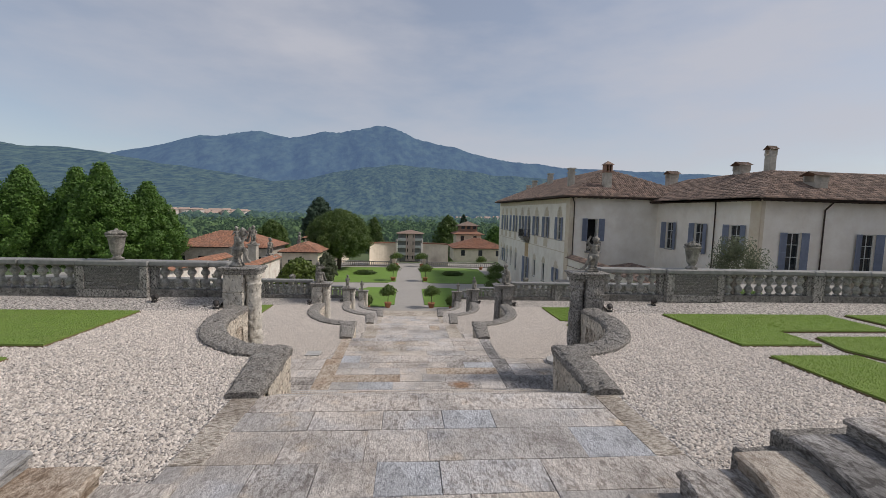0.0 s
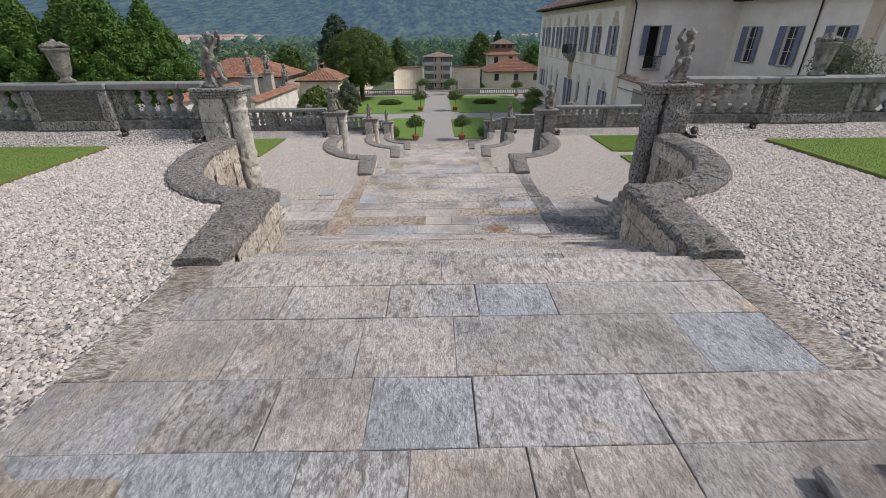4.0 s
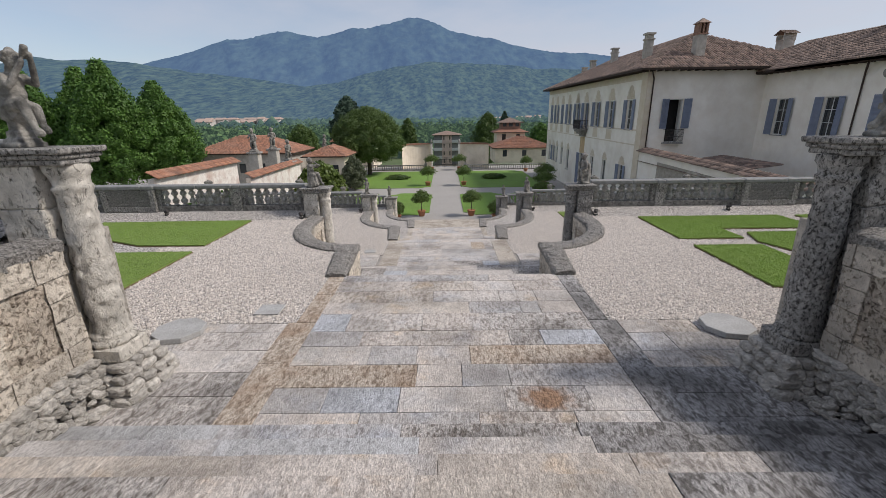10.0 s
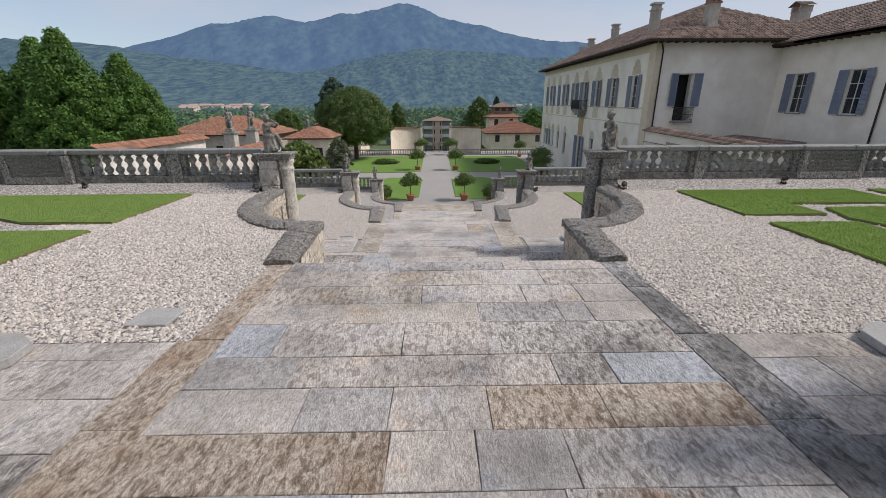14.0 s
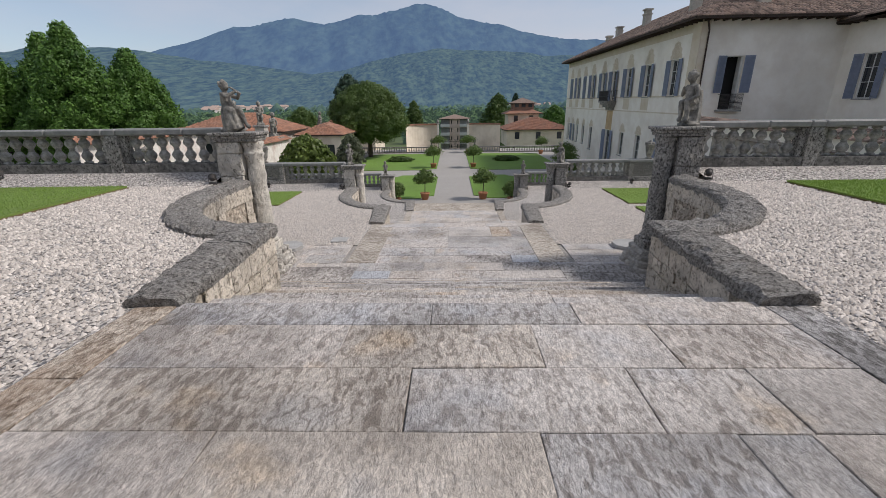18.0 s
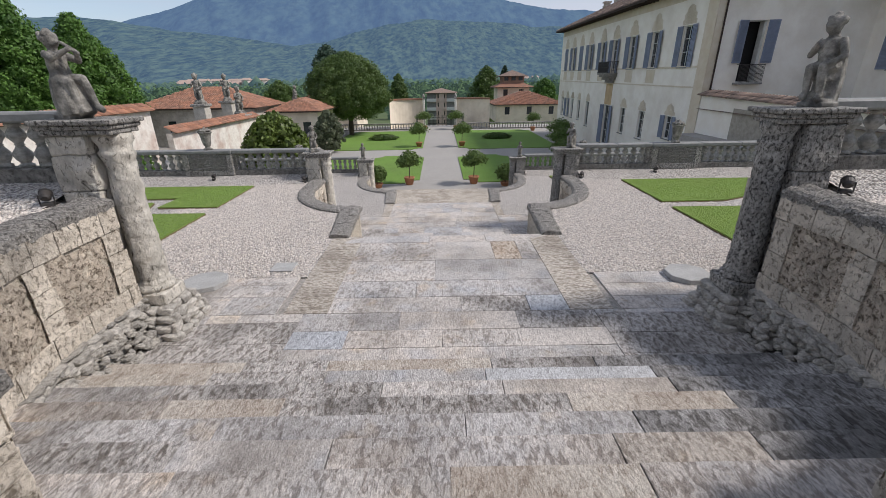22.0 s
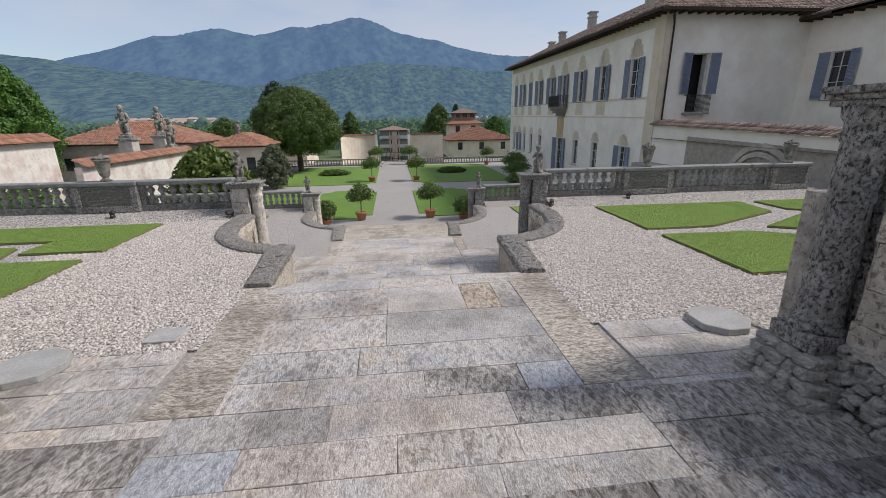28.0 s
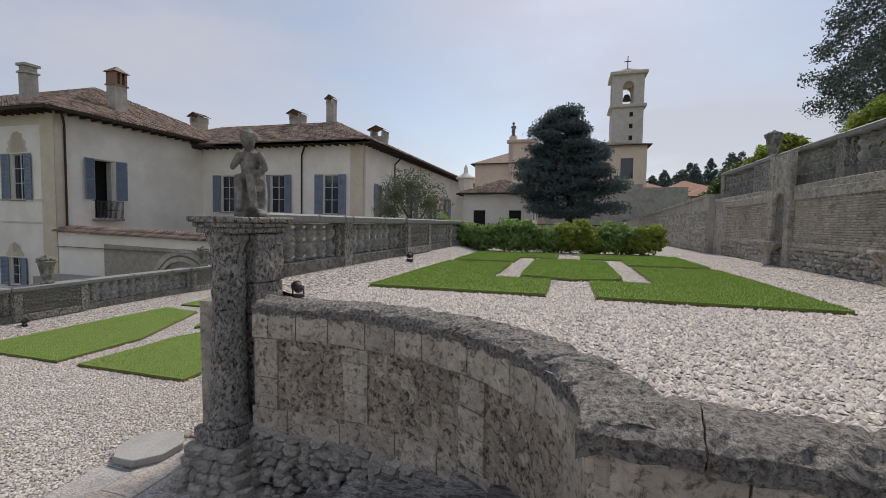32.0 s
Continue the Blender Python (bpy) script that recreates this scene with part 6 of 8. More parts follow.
def hip_roof(parent, x0, x1, y0, y1, z, over, slope, material, name="roof", tiles=True, sides="wsen"):
    """A hipped roof over a rectangle, with boarded eaves."""
    x0, x1, y0, y1 = x0 - over, x1 + over, y0 - over, y1 + over
    half = min(x1 - x0, y1 - y0) / 2
    top = z + half * slope
    if y1 - y0 >= x1 - x0:
        r0, r1 = ((x0 + x1) / 2, y0 + half, top), ((x0 + x1) / 2, y1 - half, top)
        faces = {"w": [(x0, y1, z), (x0, y0, z), r0, r1], "e": [(x1, y0, z), (x1, y1, z), r1, r0], "s": [(x0, y0, z), (x1, y0, z), r0], "n": [(x1, y1, z), (x0, y1, z), r1]}
    else:
        r0, r1 = (x0 + half, (y0 + y1) / 2, top), (x1 - half, (y0 + y1) / 2, top)
        faces = {"s": [(x0, y0, z), (x1, y0, z), r1, r0], "n": [(x1, y1, z), (x0, y1, z), r0, r1], "w": [(x0, y1, z), (x0, y0, z), r0], "e": [(x1, y0, z), (x1, y1, z), r1]}
    bm = bmesh.new()
    for f in faces.values():
        bm.faces.new([bm.verts.new(c) for c in f])
    bmesh.ops.remove_doubles(bm, verts=bm.verts[:], dist=0.001)
    bm.faces.new([bm.verts.new(c) for c in ((x0, y0, z - 0.005), (x0, y1, z - 0.005), (x1, y1, z - 0.005), (x1, y0, z - 0.005))])
    part(name, bm, material, parent)
    if tiles:
        for s in sides:
            tile_slope(faces[s], parent, material)
    eave = boxes((x0 - 0.02, x1 + 0.02, y0 - 0.02, y0 + 0.05, z - 0.14, z + 0.01), (x0 - 0.02, x1 + 0.02, y1 - 0.05, y1 + 0.02, z - 0.14, z + 0.01),
                 (x0 - 0.02, x0 + 0.05, y0, y1, z - 0.14, z + 0.01), (x1 - 0.05, x1 + 0.02, y0, y1, z - 0.14, z + 0.01), (x0, x1, y0, y1, z - 0.06, z - 0.012))
    part("eave", eave, M["eave"], parent, "dark boarded eave")
    return faces


def rafters(parent, axis, fixed, a, b, z, over, sign):
    one = boxes((-0.05, 0.05, -over, 0, -0.2, -0.06))
    me = bpy.data.meshes.new("rafter_end")
    one.to_mesh(me)
    one.free()
    me.materials.append(M["eave"])
    u = a + 0.1
    while u < b:
        share("rafter_end", me, parent, pose(fixed, u, z, 0, 0, -90) if axis == "y" else pose(u, fixed, z))
        u += 0.62


def window(parent, axis, fixed, u, z0, z1, wide, out, shutter=1.0, closed=False, glazed=True, open_dark=False, curtain=False):
    """A window in a wall that runs along axis, facing out (+1/-1 on the other axis), with hinged louvred shutters."""
    th = empty("window")
    th.parent = parent
    if axis == "y":
        th.matrix_basis = pose(fixed, u, z0, 0, 0, -90 if out < 0 else 90)
    else:
        th.matrix_basis = pose(u, fixed, z0, 0, 0, 0 if out < 0 else 180)
    h, w = z1 - z0, wide / 2
    # local: x along the wall, -y outwards, z up
    part("frame", boxes((-w, -w + 0.07, 0.16, 0.24, 0, h), (w - 0.07, w, 0.16, 0.24, 0, h), (-w + 0.07, w - 0.07, 0.16, 0.24, h - 0.07, h), (-w + 0.07, w - 0.07, 0.16, 0.24, 0, 0.07)), M["white_wood"], th)
    if open_dark:
        part("inner_leaf", boxes((w - 0.12, w - 0.07, 0.2, 0.62, 0.07, h - 0.07)), M["white_wood"], th)
    else:
        part("glazing_bar", boxes((-0.03, 0.03, 0.17, 0.23, 0.07, h - 0.07), (-w + 0.07, -0.03, 0.18, 0.22, h * 0.36, h * 0.36 + 0.04), (0.03, w - 0.07, 0.18, 0.22, h * 0.36, h * 0.36 + 0.04),
                                  (-w + 0.07, -0.03, 0.18, 0.22, h * 0.68, h * 0.68 + 0.04), (0.03, w - 0.07, 0.18, 0.22, h * 0.68, h * 0.68 + 0.04)), M["white_wood"], th)
        part("pane", boxes((-w + 0.07, -0.03, 0.195, 0.2, 0.07, h - 0.07)), M["glass"], th)
        part("pane", boxes((0.03, w - 0.07, 0.195, 0.2, 0.07, h - 0.07)), M["glass"], th)
    if curtain:
        part("curtain", boxes((-w + 0.1, w - 0.1, 0.26, 0.27, h * 0.38, h - 0.1)), M["white_wood"], th)
    # black sheets behind the glass stand in for the unlit room
    part("unlit_black", boxes((-w - 0.1, w + 0.1, 0.95, 1.0, -0.1, h + 0.1), (-w - 0.15, -w - 0.1, 0.42, 1.0, -0.1, h + 0.1), (w + 0.1, w + 0.15, 0.42, 1.0, -0.1, h + 0.1)), M["dark"], th)
    part("sill", boxes((-w - 0.08, w + 0.08, -0.07, 0.16, -0.07, -0.002), bev=0.01), M["lead"], th)
    if shutter:
        for s in (-1, 1):
            lw = wide * 0.5 * shutter
            bm = bmesh.new()
            rails = (0.0, 0.09, h * 0.48, h * 0.48 + 0.09, h - 0.09, h)
            for zz, ze in zip(rails, rails[1:]):
                box(bm, 0, 0.06, -0.02, 0.02, zz, ze)
                box(bm, lw - 0.06, lw, -0.02, 0.02, zz, ze)
            for zz in rails[::2]:
                box(bm, 0.06, lw - 0.06, -0.02, 0.02, zz, zz + 0.09)
            bmesh.ops.remove_doubles(bm, verts=bm.verts[:], dist=0.0005)
            # sloping louvres, folded from one sheet
            zz, fold = 0.05, []
            while zz < h - 0.06:
                fold += [(-0.018, zz), (0.014, zz + 0.055)]
                zz += 0.075
            lines = [[bm.verts.new((x, y, z)) for x in (0.055, lw - 0.055)] for y, z in fold]
            for p, q in zip(lines, lines[1:]):
                bm.faces.new((p[0], p[1], q[1], q[0]))
            sh = part("shutter", bm, M["shutter"], th)
            ang = (8 if not closed else 172) + random.Random(int(u * 10)).uniform(-5, 5)
            if s > 0:
                sh.matrix_basis = pose(w, -0.04, 0, 0, 0, -ang)
            else:
                sh.matrix_basis = pose(-w, -0.04, 0, 0, 0, 180 + ang)
    return th


villa = empty("villa", (0, 0, 0))
tagged(villa, "two-storey cream stucco villa with blue-grey shutters and a brown tiled roof", "house")

up_rows = [74.3, 71.2, 68.1, 64.8, 61.0, 57.65, 53.7, 49.5, 44.9]
low_rows = [(74.6, 1.0, -5.8), (72.2, 1.0, -5.8), (70.0, 1.0, -5.8), (67.2, 1.0, -5.8), (64.0, 1.1, -6.2), (57.9, 1.6, -7.4), (53.9, 1.1, -5.8), (50.0, 1.1, -5.8), (45.4, 1.1, -5.2)]
holes = [(u - 0.62, u + 0.62, -0.22 if abs(u - 57.65) > 0.1 else -0.55, 2.4) for u in up_rows]
holes += [(u - w / 2, u + w / 2, z0, -3.55) for u, w, z0 in low_rows]
part("west_wall", wall_along("y", VX, VY, VEND, SEA - 0.3, EAVE1, holes, 0.42, 1), M["stucco"], villa)
holes = [(18.82, 20.08, -1.22, 2.36)]
part("south_wall", wall_along("x", VY, VX + 0.42, WX + 0.42, SEA - 0.3, EAVE1, holes, 0.42, 1), M["stucco"], villa)
w2 = [39.45, 35.0, 30.6]
holes = [(u - 0.62, u + 0.62, -0.56, 2.22) for u in w2]
part("west_wall", wall_along("y", WX, WY, VY, SEA - 0.3, EAVE2, holes, 0.42, 1), M["stucco"], villa)
v3 = [29.6, 36.0, 42.0, 47.5]
holes = [(u - 0.62, u + 0.62, -1.3, 1.75) for u in v3]
part("south_wall", wall_along("x", WY, WX + 0.42, 57.0, SEA - 0.3, EAVE2, holes, 0.42, 1), M["stucco"], villa)
part("north_wall", boxes((VX, 31.2, VEND, VEND + 0.4, SEA - 0.3, EAVE1)), M["stucco"], villa)
part("east_wall", boxes((56.6, 57.0, WY + 0.42, 38.8, SEA - 0.3, EAVE2)), M["stucco"], villa)
part("east_wall", boxes((30.8, 31.2, 48, VEND, SEA - 0.3, EAVE1)), M["stucco"], villa)
for i, u in enumerate(up_rows):
    window(villa, "y", VX, u, -0.22 if i != 5 else -0.55, 2.4, 1.24, -1, closed=i < 4 and i % 2 == 0, curtain=i in (7, 8))
for u, w, z0 in low_rows:
    window(villa, "y", VX, u, z0, -3.55, w, -1, shutter=1.0 if w > 1.5 or u in (72.2, 45.4) else 0.0)
fd = window(villa, "x", VY, 19.45, -1.22, 2.36, 1.26, -1, open_dark=True)
for ch in fd.children:
    if ch.name.startswith("shutter"):
        ch.location.z = 1.15
        ch.scale.z = 0.68
for i, u in enumerate(w2):
    window(villa, "y", WX, u, -0.56, 2.22, 1.24, -1, curtain=i == 2)
for u in v3:
    window(villa, "x", WY, u, -1.3, 1.75, 1.24, -1)
# painted surrounds, bands and corner strips in tan stucco, a few millimetres proud
for i, u in enumerate(up_rows):
    o = [(-0.95, 0.0), (0.95, 0.0), (0.98, 0.25), (0.8, 0.32), (0.86, 0.62), (0.55, 0.78), (0.5, 1.05), (0.0, 1.22), (-0.5, 1.05), (-0.55, 0.78), (-0.86, 0.62), (-0.8, 0.32), (-0.98, 0.25)]
    bm = prism(bmesh.new(), o, -0.008, 0.0)
    ob = part("painted_surround", bm, M["stucco_tan"], villa)
    ob.matrix_basis = Matrix.Translation((VX - 0.0, u, 2.46)) @ Euler((radians(90), 0, radians(-90))).to_matrix().to_4x4() @ Matrix.Scale(0.92, 4, (1, 0, 0))
    if i < 8:
        part("painted_panel", boxes((VX - 0.008, VX, u - 0.75, u + 0.75, -1.35, -0.35)), M["stucco_tan"], villa)
for u, w, z0 in low_rows:
    o = [(-0.75, 0.0), (0.75, 0.0), (0.78, 0.2), (0.6, 0.28), (0.5, 0.6), (0.0, 0.85), (-0.5, 0.6), (-0.6, 0.28), (-0.78, 0.2)]
    ob = part("painted_surround", prism(bmesh.new(), o, -0.008, 0.0), M["stucco_tan"], villa)
    ob.matrix_basis = Matrix.Translation((VX, u, -3.5)) @ Euler((radians(90), 0, radians(-90))).to_matrix().to_4x4()
part("string_course", boxes((VX - 0.05, VX, VY - 0.02, VEND, -0.28, -0.16), (VX - 0.03, VX, VY - 0.02, VEND, -1.55, -1.45)), M["stucco_tan"], villa)
part("corner_strip", boxes((VX - 0.02, VX + 0.0, VY - 0.02, VY + 1.1, SEA, EAVE1 - 0.1), (VX - 0.02, VX + 0.55, VY - 0.02, VY, -1.9, EAVE1 - 0.1)), M["stucco_tan"], villa)
part("corner_strip", boxes((WX - 0.02, WX, WY - 0.02, WY + 1.0, -6, EAVE2 - 0.1), (WX - 0.02, WX + 0.3, WY - 0.02, WY, -6, EAVE2 - 0.1)), M["stucco_tan"], villa)
part("eave_band", boxes((VX - 0.012, VX, VY, VEND, EAVE1 - 0.75, EAVE1 - 0.1)), M["stucco_tan"], villa)
# rainwater pipes
for pts in ([(VX + 0.45, VY - 0.1, -1.9, 4.0), ], [(WX - 0.1, 32.9, -4.0, 3.6)], [(31.9, WY - 0.1, -4.0, 3.6)]):
    for x, y, z0, z1 in pts:
        bm = lathe(bmesh.new(), [(0.055, 0), (0.055, z1 - z0)], 8, (x, y, z0))
        limb(bm, (x, y, z1 - 0.03), (x - (0.5 if y > 30 else 0.0), y - 0.6, z1 + 0.55), 0.055, 0.055, 8)
        part("rain_pipe", bm, M["eave"], villa)
# wrought-iron rail before the french window, stone balcony on the long front
bm = boxes((18.67, 20.23, VY - 0.42, VY - 0.39, -0.17, -0.13), (18.67, 20.23, VY - 0.42, VY - 0.38, -0.72, -0.69), (18.67, 18.71, VY - 0.4, VY, -0.17, -0.13), (20.19, 20.23, VY - 0.4, VY, -0.17, -0.13))
rail = part("iron_rail", bm, M["iron"], villa)
for i in range(22):
    x = 18.68 + i * 1.53 / 21
    part("bar", boxes((x, x + 0.02, VY - 0.41, VY - 0.39, -1.21, -0.15)), M["iron"], rail)
part("balcony_slab", boxes((18.62, 20.28, VY - 0.45, VY, -1.33, -1.22), bev=0.02), M["lead"], villa)
bm = boxes((VX - 1.0, VX, 56.3, 59.0, -0.7, -0.55), (VX - 0.85, VX, 56.42, 58.88, -0.92, -0.7), (VX - 0.62, VX, 56.6, 58.7, -1.18, -0.92), (VX - 0.35, VX, 56.85, 58.45, -1.45, -1.18))
part("balcony_slab", bm, M["coping"], villa)
bm = boxes((VX - 1.0, VX - 0.95, 56.3, 59.0, 0.4, 0.46), (VX - 1.0, VX - 0.95, 56.3, 59.0, -0.1, -0.05), (VX - 1.0, VX - 0.95, 56.3, 59.0, -0.5, -0.45))
box(bm, VX - 1.0, VX, 56.3, 56.35, 0.4, 0.46)
box(bm, VX - 1.0, VX, 58.95, 59.0, 0.4, 0.46)
rail = part("iron_rail", bm, M["iron"], villa)
for i in range(27):
    y = 56.32 + i * 2.64 / 26
    part("bar", boxes((VX - 0.99, VX - 0.96, y, y + 0.03, -0.55, 0.4)), M["iron"], rail)
for y in (56.32, 58.95):
    for i in range(6):
        x = VX - 0.93 + i * 0.16
        part("bar", boxes((x, x + 0.03, y, y + 0.03, -0.55, 0.4)), M["iron"], rail)
part("ochre_panel", boxes((VX - 0.012, VX, 57.0, 58.8, -3.5, -1.35)), M["ochre"], villa)
hip_roof(villa, VX, 31.2, VY, VEND, EAVE1, 0.95, 0.46, M["tile_brown"], sides="ws")
hip_roof(villa, WX, 37.4, WY, 50.0, EAVE2, 0.95, 0.44, M["tile_brown"], sides="ws")
hip_roof(villa, WX, 57.0, WY, 38.8, EAVE2 + 0.005, 0.95, 0.44, M["tile_brown"], sides="s")
rafters(villa, "y", VX, VY, VEND, EAVE1, 0.9, -1)
rafters(villa, "x", VY, VX, WX, EAVE1, 0.9, -1)
rafters(villa, "y", WX, WY, VY, EAVE2, 0.9, -1)
rafters(villa, "x", WY, WX, 57.0, EAVE2, 0.9, -1)


def chimney(x, y, z0, z1, w, kind):
    th = part("chimney", roughen(boxes((x - w, x + w, y - w, y + w, z0 - 1.5, z1 - 0.55), bev=0.02), 0.01, 2, 1), M["rough_plaster"], villa)
    if kind == "lantern":
        part("chimney_head", boxes((x - w * 1.15, x + w * 1.15, y - w * 1.15, y + w * 1.15, z1 - 0.62, z1 - 0.52), (x - w, x - w + 0.16, y - w, y + w, z1 - 0.52, z1 + 0.25), (x + w - 0.16, x + w, y - w, y + w, z1 - 0.52, z1 + 0.25),
                                   (x - 0.07, x + 0.07, y - w, y + w, z1 - 0.52, z1 + 0.25)), M["brick_red"], th)
        bm = bmesh.new()
        bmesh.ops.create_cone(bm, cap_ends=True, segments=4, radius1=w * 1.9, radius2=0.08, depth=0.4, matrix=Matrix.LocRotScale((x, y, z1 + 0.45), Euler((0, 0, radians(45))), None))
        part("chimney_cap", bm, M["tile_brown"], th)
    elif kind == "gable":
        part("chimney_head", boxes((x - w * 1.1, x + w * 1.1, y - w, y - w + 0.12, z1 - 0.55, z1), (x - w * 1.1, x + w * 1.1, y + w - 0.12, y + w, z1 - 0.55, z1), (x - w * 1.1, x + w * 1.1, y - w + 0.12, y + w - 0.12, z1 - 0.57, z1 - 0.5)), M["rough_plaster"], th)
        bm = bmesh.new()
        for s in (-1, 1):
            q = [bm.verts.new(c) for c in ((x - w * 1.4, y, z1 + 0.35), (x + w * 1.4, y, z1 + 0.35), (x + w * 1.4, y + s * w * 1.5, z1 - 0.02), (x - w * 1.4, y + s * w * 1.5, z1 - 0.02))]
            bm.faces.new(q)
        bmesh.ops.solidify(bm, geom=bm.faces[:], thickness=0.08)
        part("chimney_cap", bm, M["tile_brown"], th)
    else:
        part("chimney_head", boxes((x - w * 1.2, x + w * 1.2, y - w * 1.2, y + w * 1.2, z1 - 0.6, z1 - 0.48), (x - w * 0.9, x + w * 0.9, y - w * 0.9, y + w * 0.9, z1 - 0.48, z1 - 0.15), (x - w * 1.25, x + w * 1.25, y - w * 1.25, y + w * 1.25, z1 - 0.15, z1)), M["rough_plaster"], th)


for spec in ((21.8, 75.6, 6.6, 8.0, 0.36, "plain"), (21.8, 71.9, 7.0, 8.6, 0.36, "plain"), (21.7, 63.3, 7.2, 9.1, 0.36, "plain"), (18.9, 47.4, 5.9, 8.3, 0.34, "plain"),
             (21.5, 43.5, 5.6, 8.1, 0.4, "lantern"), (31.2, 46.8, 5.8, 7.95, 0.5, "gable"), (32.2, 37.2, 7.0, 8.0, 0.5, "gable"), (32.3, 34.0, 6.8, 9.1, 0.32, "gable"), (32.6, 29.7, 5.6, 6.4, 0.55, "gable")):
    chimney(*spec)

# garden wall with tiled coping and a relief arch, from the villa's corner towards the terraces
gw = empty("garden_wall_villa")
tagged(gw, "tall plastered garden wall with a tile coping and a carved blind arch", "wall", kind="structure")
bm = bmesh.new()
bm = prism(bm, [(16.82, 22.0), (17.2, 22.0), (17.2, 41.8), (16.82, 41.8)], SEA - 0.3, -2.0)
for v in bm.verts:
    if v.co.z > -3:
        v.co.z = -1.98 if v.co.y > 30 else -2.30
part("wall_core", bm, M["stucco"], gw)
tile_slope([(16.6, 22.0, -2.30), (16.6, 41.8, -1.98), (17.35, 41.8, -1.70), (17.35, 22.0, -2.02)], gw, M["tile_brown"])
part("coping_bed", prism(bmesh.new(), [(16.65, 22.0), (17.4, 22.0), (17.4, 41.8), (16.65, 41.8)], -2.78, -2.76), M["tile_brown"], gw)
bm = boxes((16.79, 16.82, 27.0, 38.3, -5.4, -2.52))
for v in bm.verts:
    if v.co.z > -3 and v.co.y < 30:
        v.co.z = -2.70
part("relief_panel", bm, M["relief"], gw)
bm = bmesh.new()
for r0, r1, d in ((1.82, 2.1, 0.12), (1.5, 1.72, 0.16), (0.9, 1.2, 0.10)):
    for i in range(16):
        a0, a1 = math.pi * i / 16, math.pi * (i + 1) / 16
        q = [(r0 * math.cos(a0), r0 * math.sin(a0)), (r1 * math.cos(a0), r1 * math.sin(a0)), (r1 * math.cos(a1), r1 * math.sin(a1)), (r0 * math.cos(a1), r0 * math.sin(a1))]
        f = [bm.verts.new((16.79 - d, 32.9 + a, -4.68 + b)) for a, b in q]
        bk = [bm.verts.new((16.8, 32.9 + a, -4.68 + b)) for a, b in q]
        bm.faces.new(f)
        for j in range(4):
            bm.faces.new((f[j], f[(j + 1) % 4], bk[(j + 1) % 4], bk[j]))
part("relief_arch", roughen(bm, 0.02, 5.0, 0), M["rough_plaster"], gw)
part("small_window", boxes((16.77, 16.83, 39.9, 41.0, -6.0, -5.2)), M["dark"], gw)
shed = empty("lean_to", (20, 36, -4.4))
tagged(shed, "low lean-to with a brown tiled roof behind the wall", "outbuilding")
part("wall", boxes((-2.6, -2.3, -3, 3.0, 0, 1.55), (-2.3, 2.2, -3, -2.7, 0, 1.55)), M["stucco"], shed)
bm = bmesh.new()
q = [(-2.8, -3.2, 1.55), (-2.8, 3.2, 1.55), (2.6, 3.2, 2.2), (2.6, -3.2, 2.2)]
bm.faces.new([bm.verts.new(c) for c in q])
bmesh.ops.solidify(bm, geom=bm.faces[:], thickness=0.1)
part("roof", bm, M["tile_brown"], shed)
tile_slope(q, shed, M["tile_brown"])
# the villa and its wall stand on ground that rises slightly towards the far end
SITE = pose(0.2, -0.82, 0.33) @ Matrix.Scale(1.095, 4)
SITE = pose(0, 45.0, 0) @ pose(0, 0, 0, 0.7) @ pose(0, -45.0, 0) @ SITE
for thing in (villa, gw, shed):
    thing.matrix_basis = SITE @ thing.matrix_basis



# ---- trees ----
def leaves(centres, normals, size, rr, aspect=1.6):
    """Small leaf blades at the points, each turned near the given normal."""
    n = len(centres)
    d = normals + rr.normal(0, 0.5, (n, 3))
    d /= np.linalg.norm(d, axis=1, keepdims=True) + 1e-9
    t = np.cross(d, rr.normal(0, 1, (n, 3)))
    t /= np.linalg.norm(t, axis=1, keepdims=True) + 1e-9
    b = np.cross(d, t)
    s = size * rr.uniform(0.6, 1.35, (n, 1))
    V = np.stack([centres - t * s * 0.5 * aspect, centres - b * s * 0.42 + d * s * 0.12, centres + t * s * 0.5 * aspect, centres + b * s * 0.42 + d * s * 0.12], 1)
    return V.reshape(-1, 3), np.arange(n * 4).reshape(-1, 4)


def crown_points(lobes, n, rr, shell=0.45):
    """Points in and on a set of lobes (centre, radii), gathered into clumps with gaps."""
    vol = np.array([l[1][0] * l[1][1] * l[1][2] for l in lobes]) ** 0.67
    pick = rr.choice(len(lobes), n, p=vol / vol.sum())
    c = np.array([l[0] for l in lobes])[pick]
    r = np.array([l[1] for l in lobes])[pick]
    d = rr.normal(0, 1, (n, 3))
    d /= np.linalg.norm(d, axis=1, keepdims=True)
    u = 1 - shell * rr.random((n, 1)) ** 1.7
    bump = 1 + 0.13 * np.sin(d[:, :1] * 7 + c[:, :1]) * np.sin(d[:, 1:2] * 8 + c[:, 1:2]) + 0.10 * np.sin(d[:, 2:] * 9 + 1)
    return c + d * r * u * bump, d


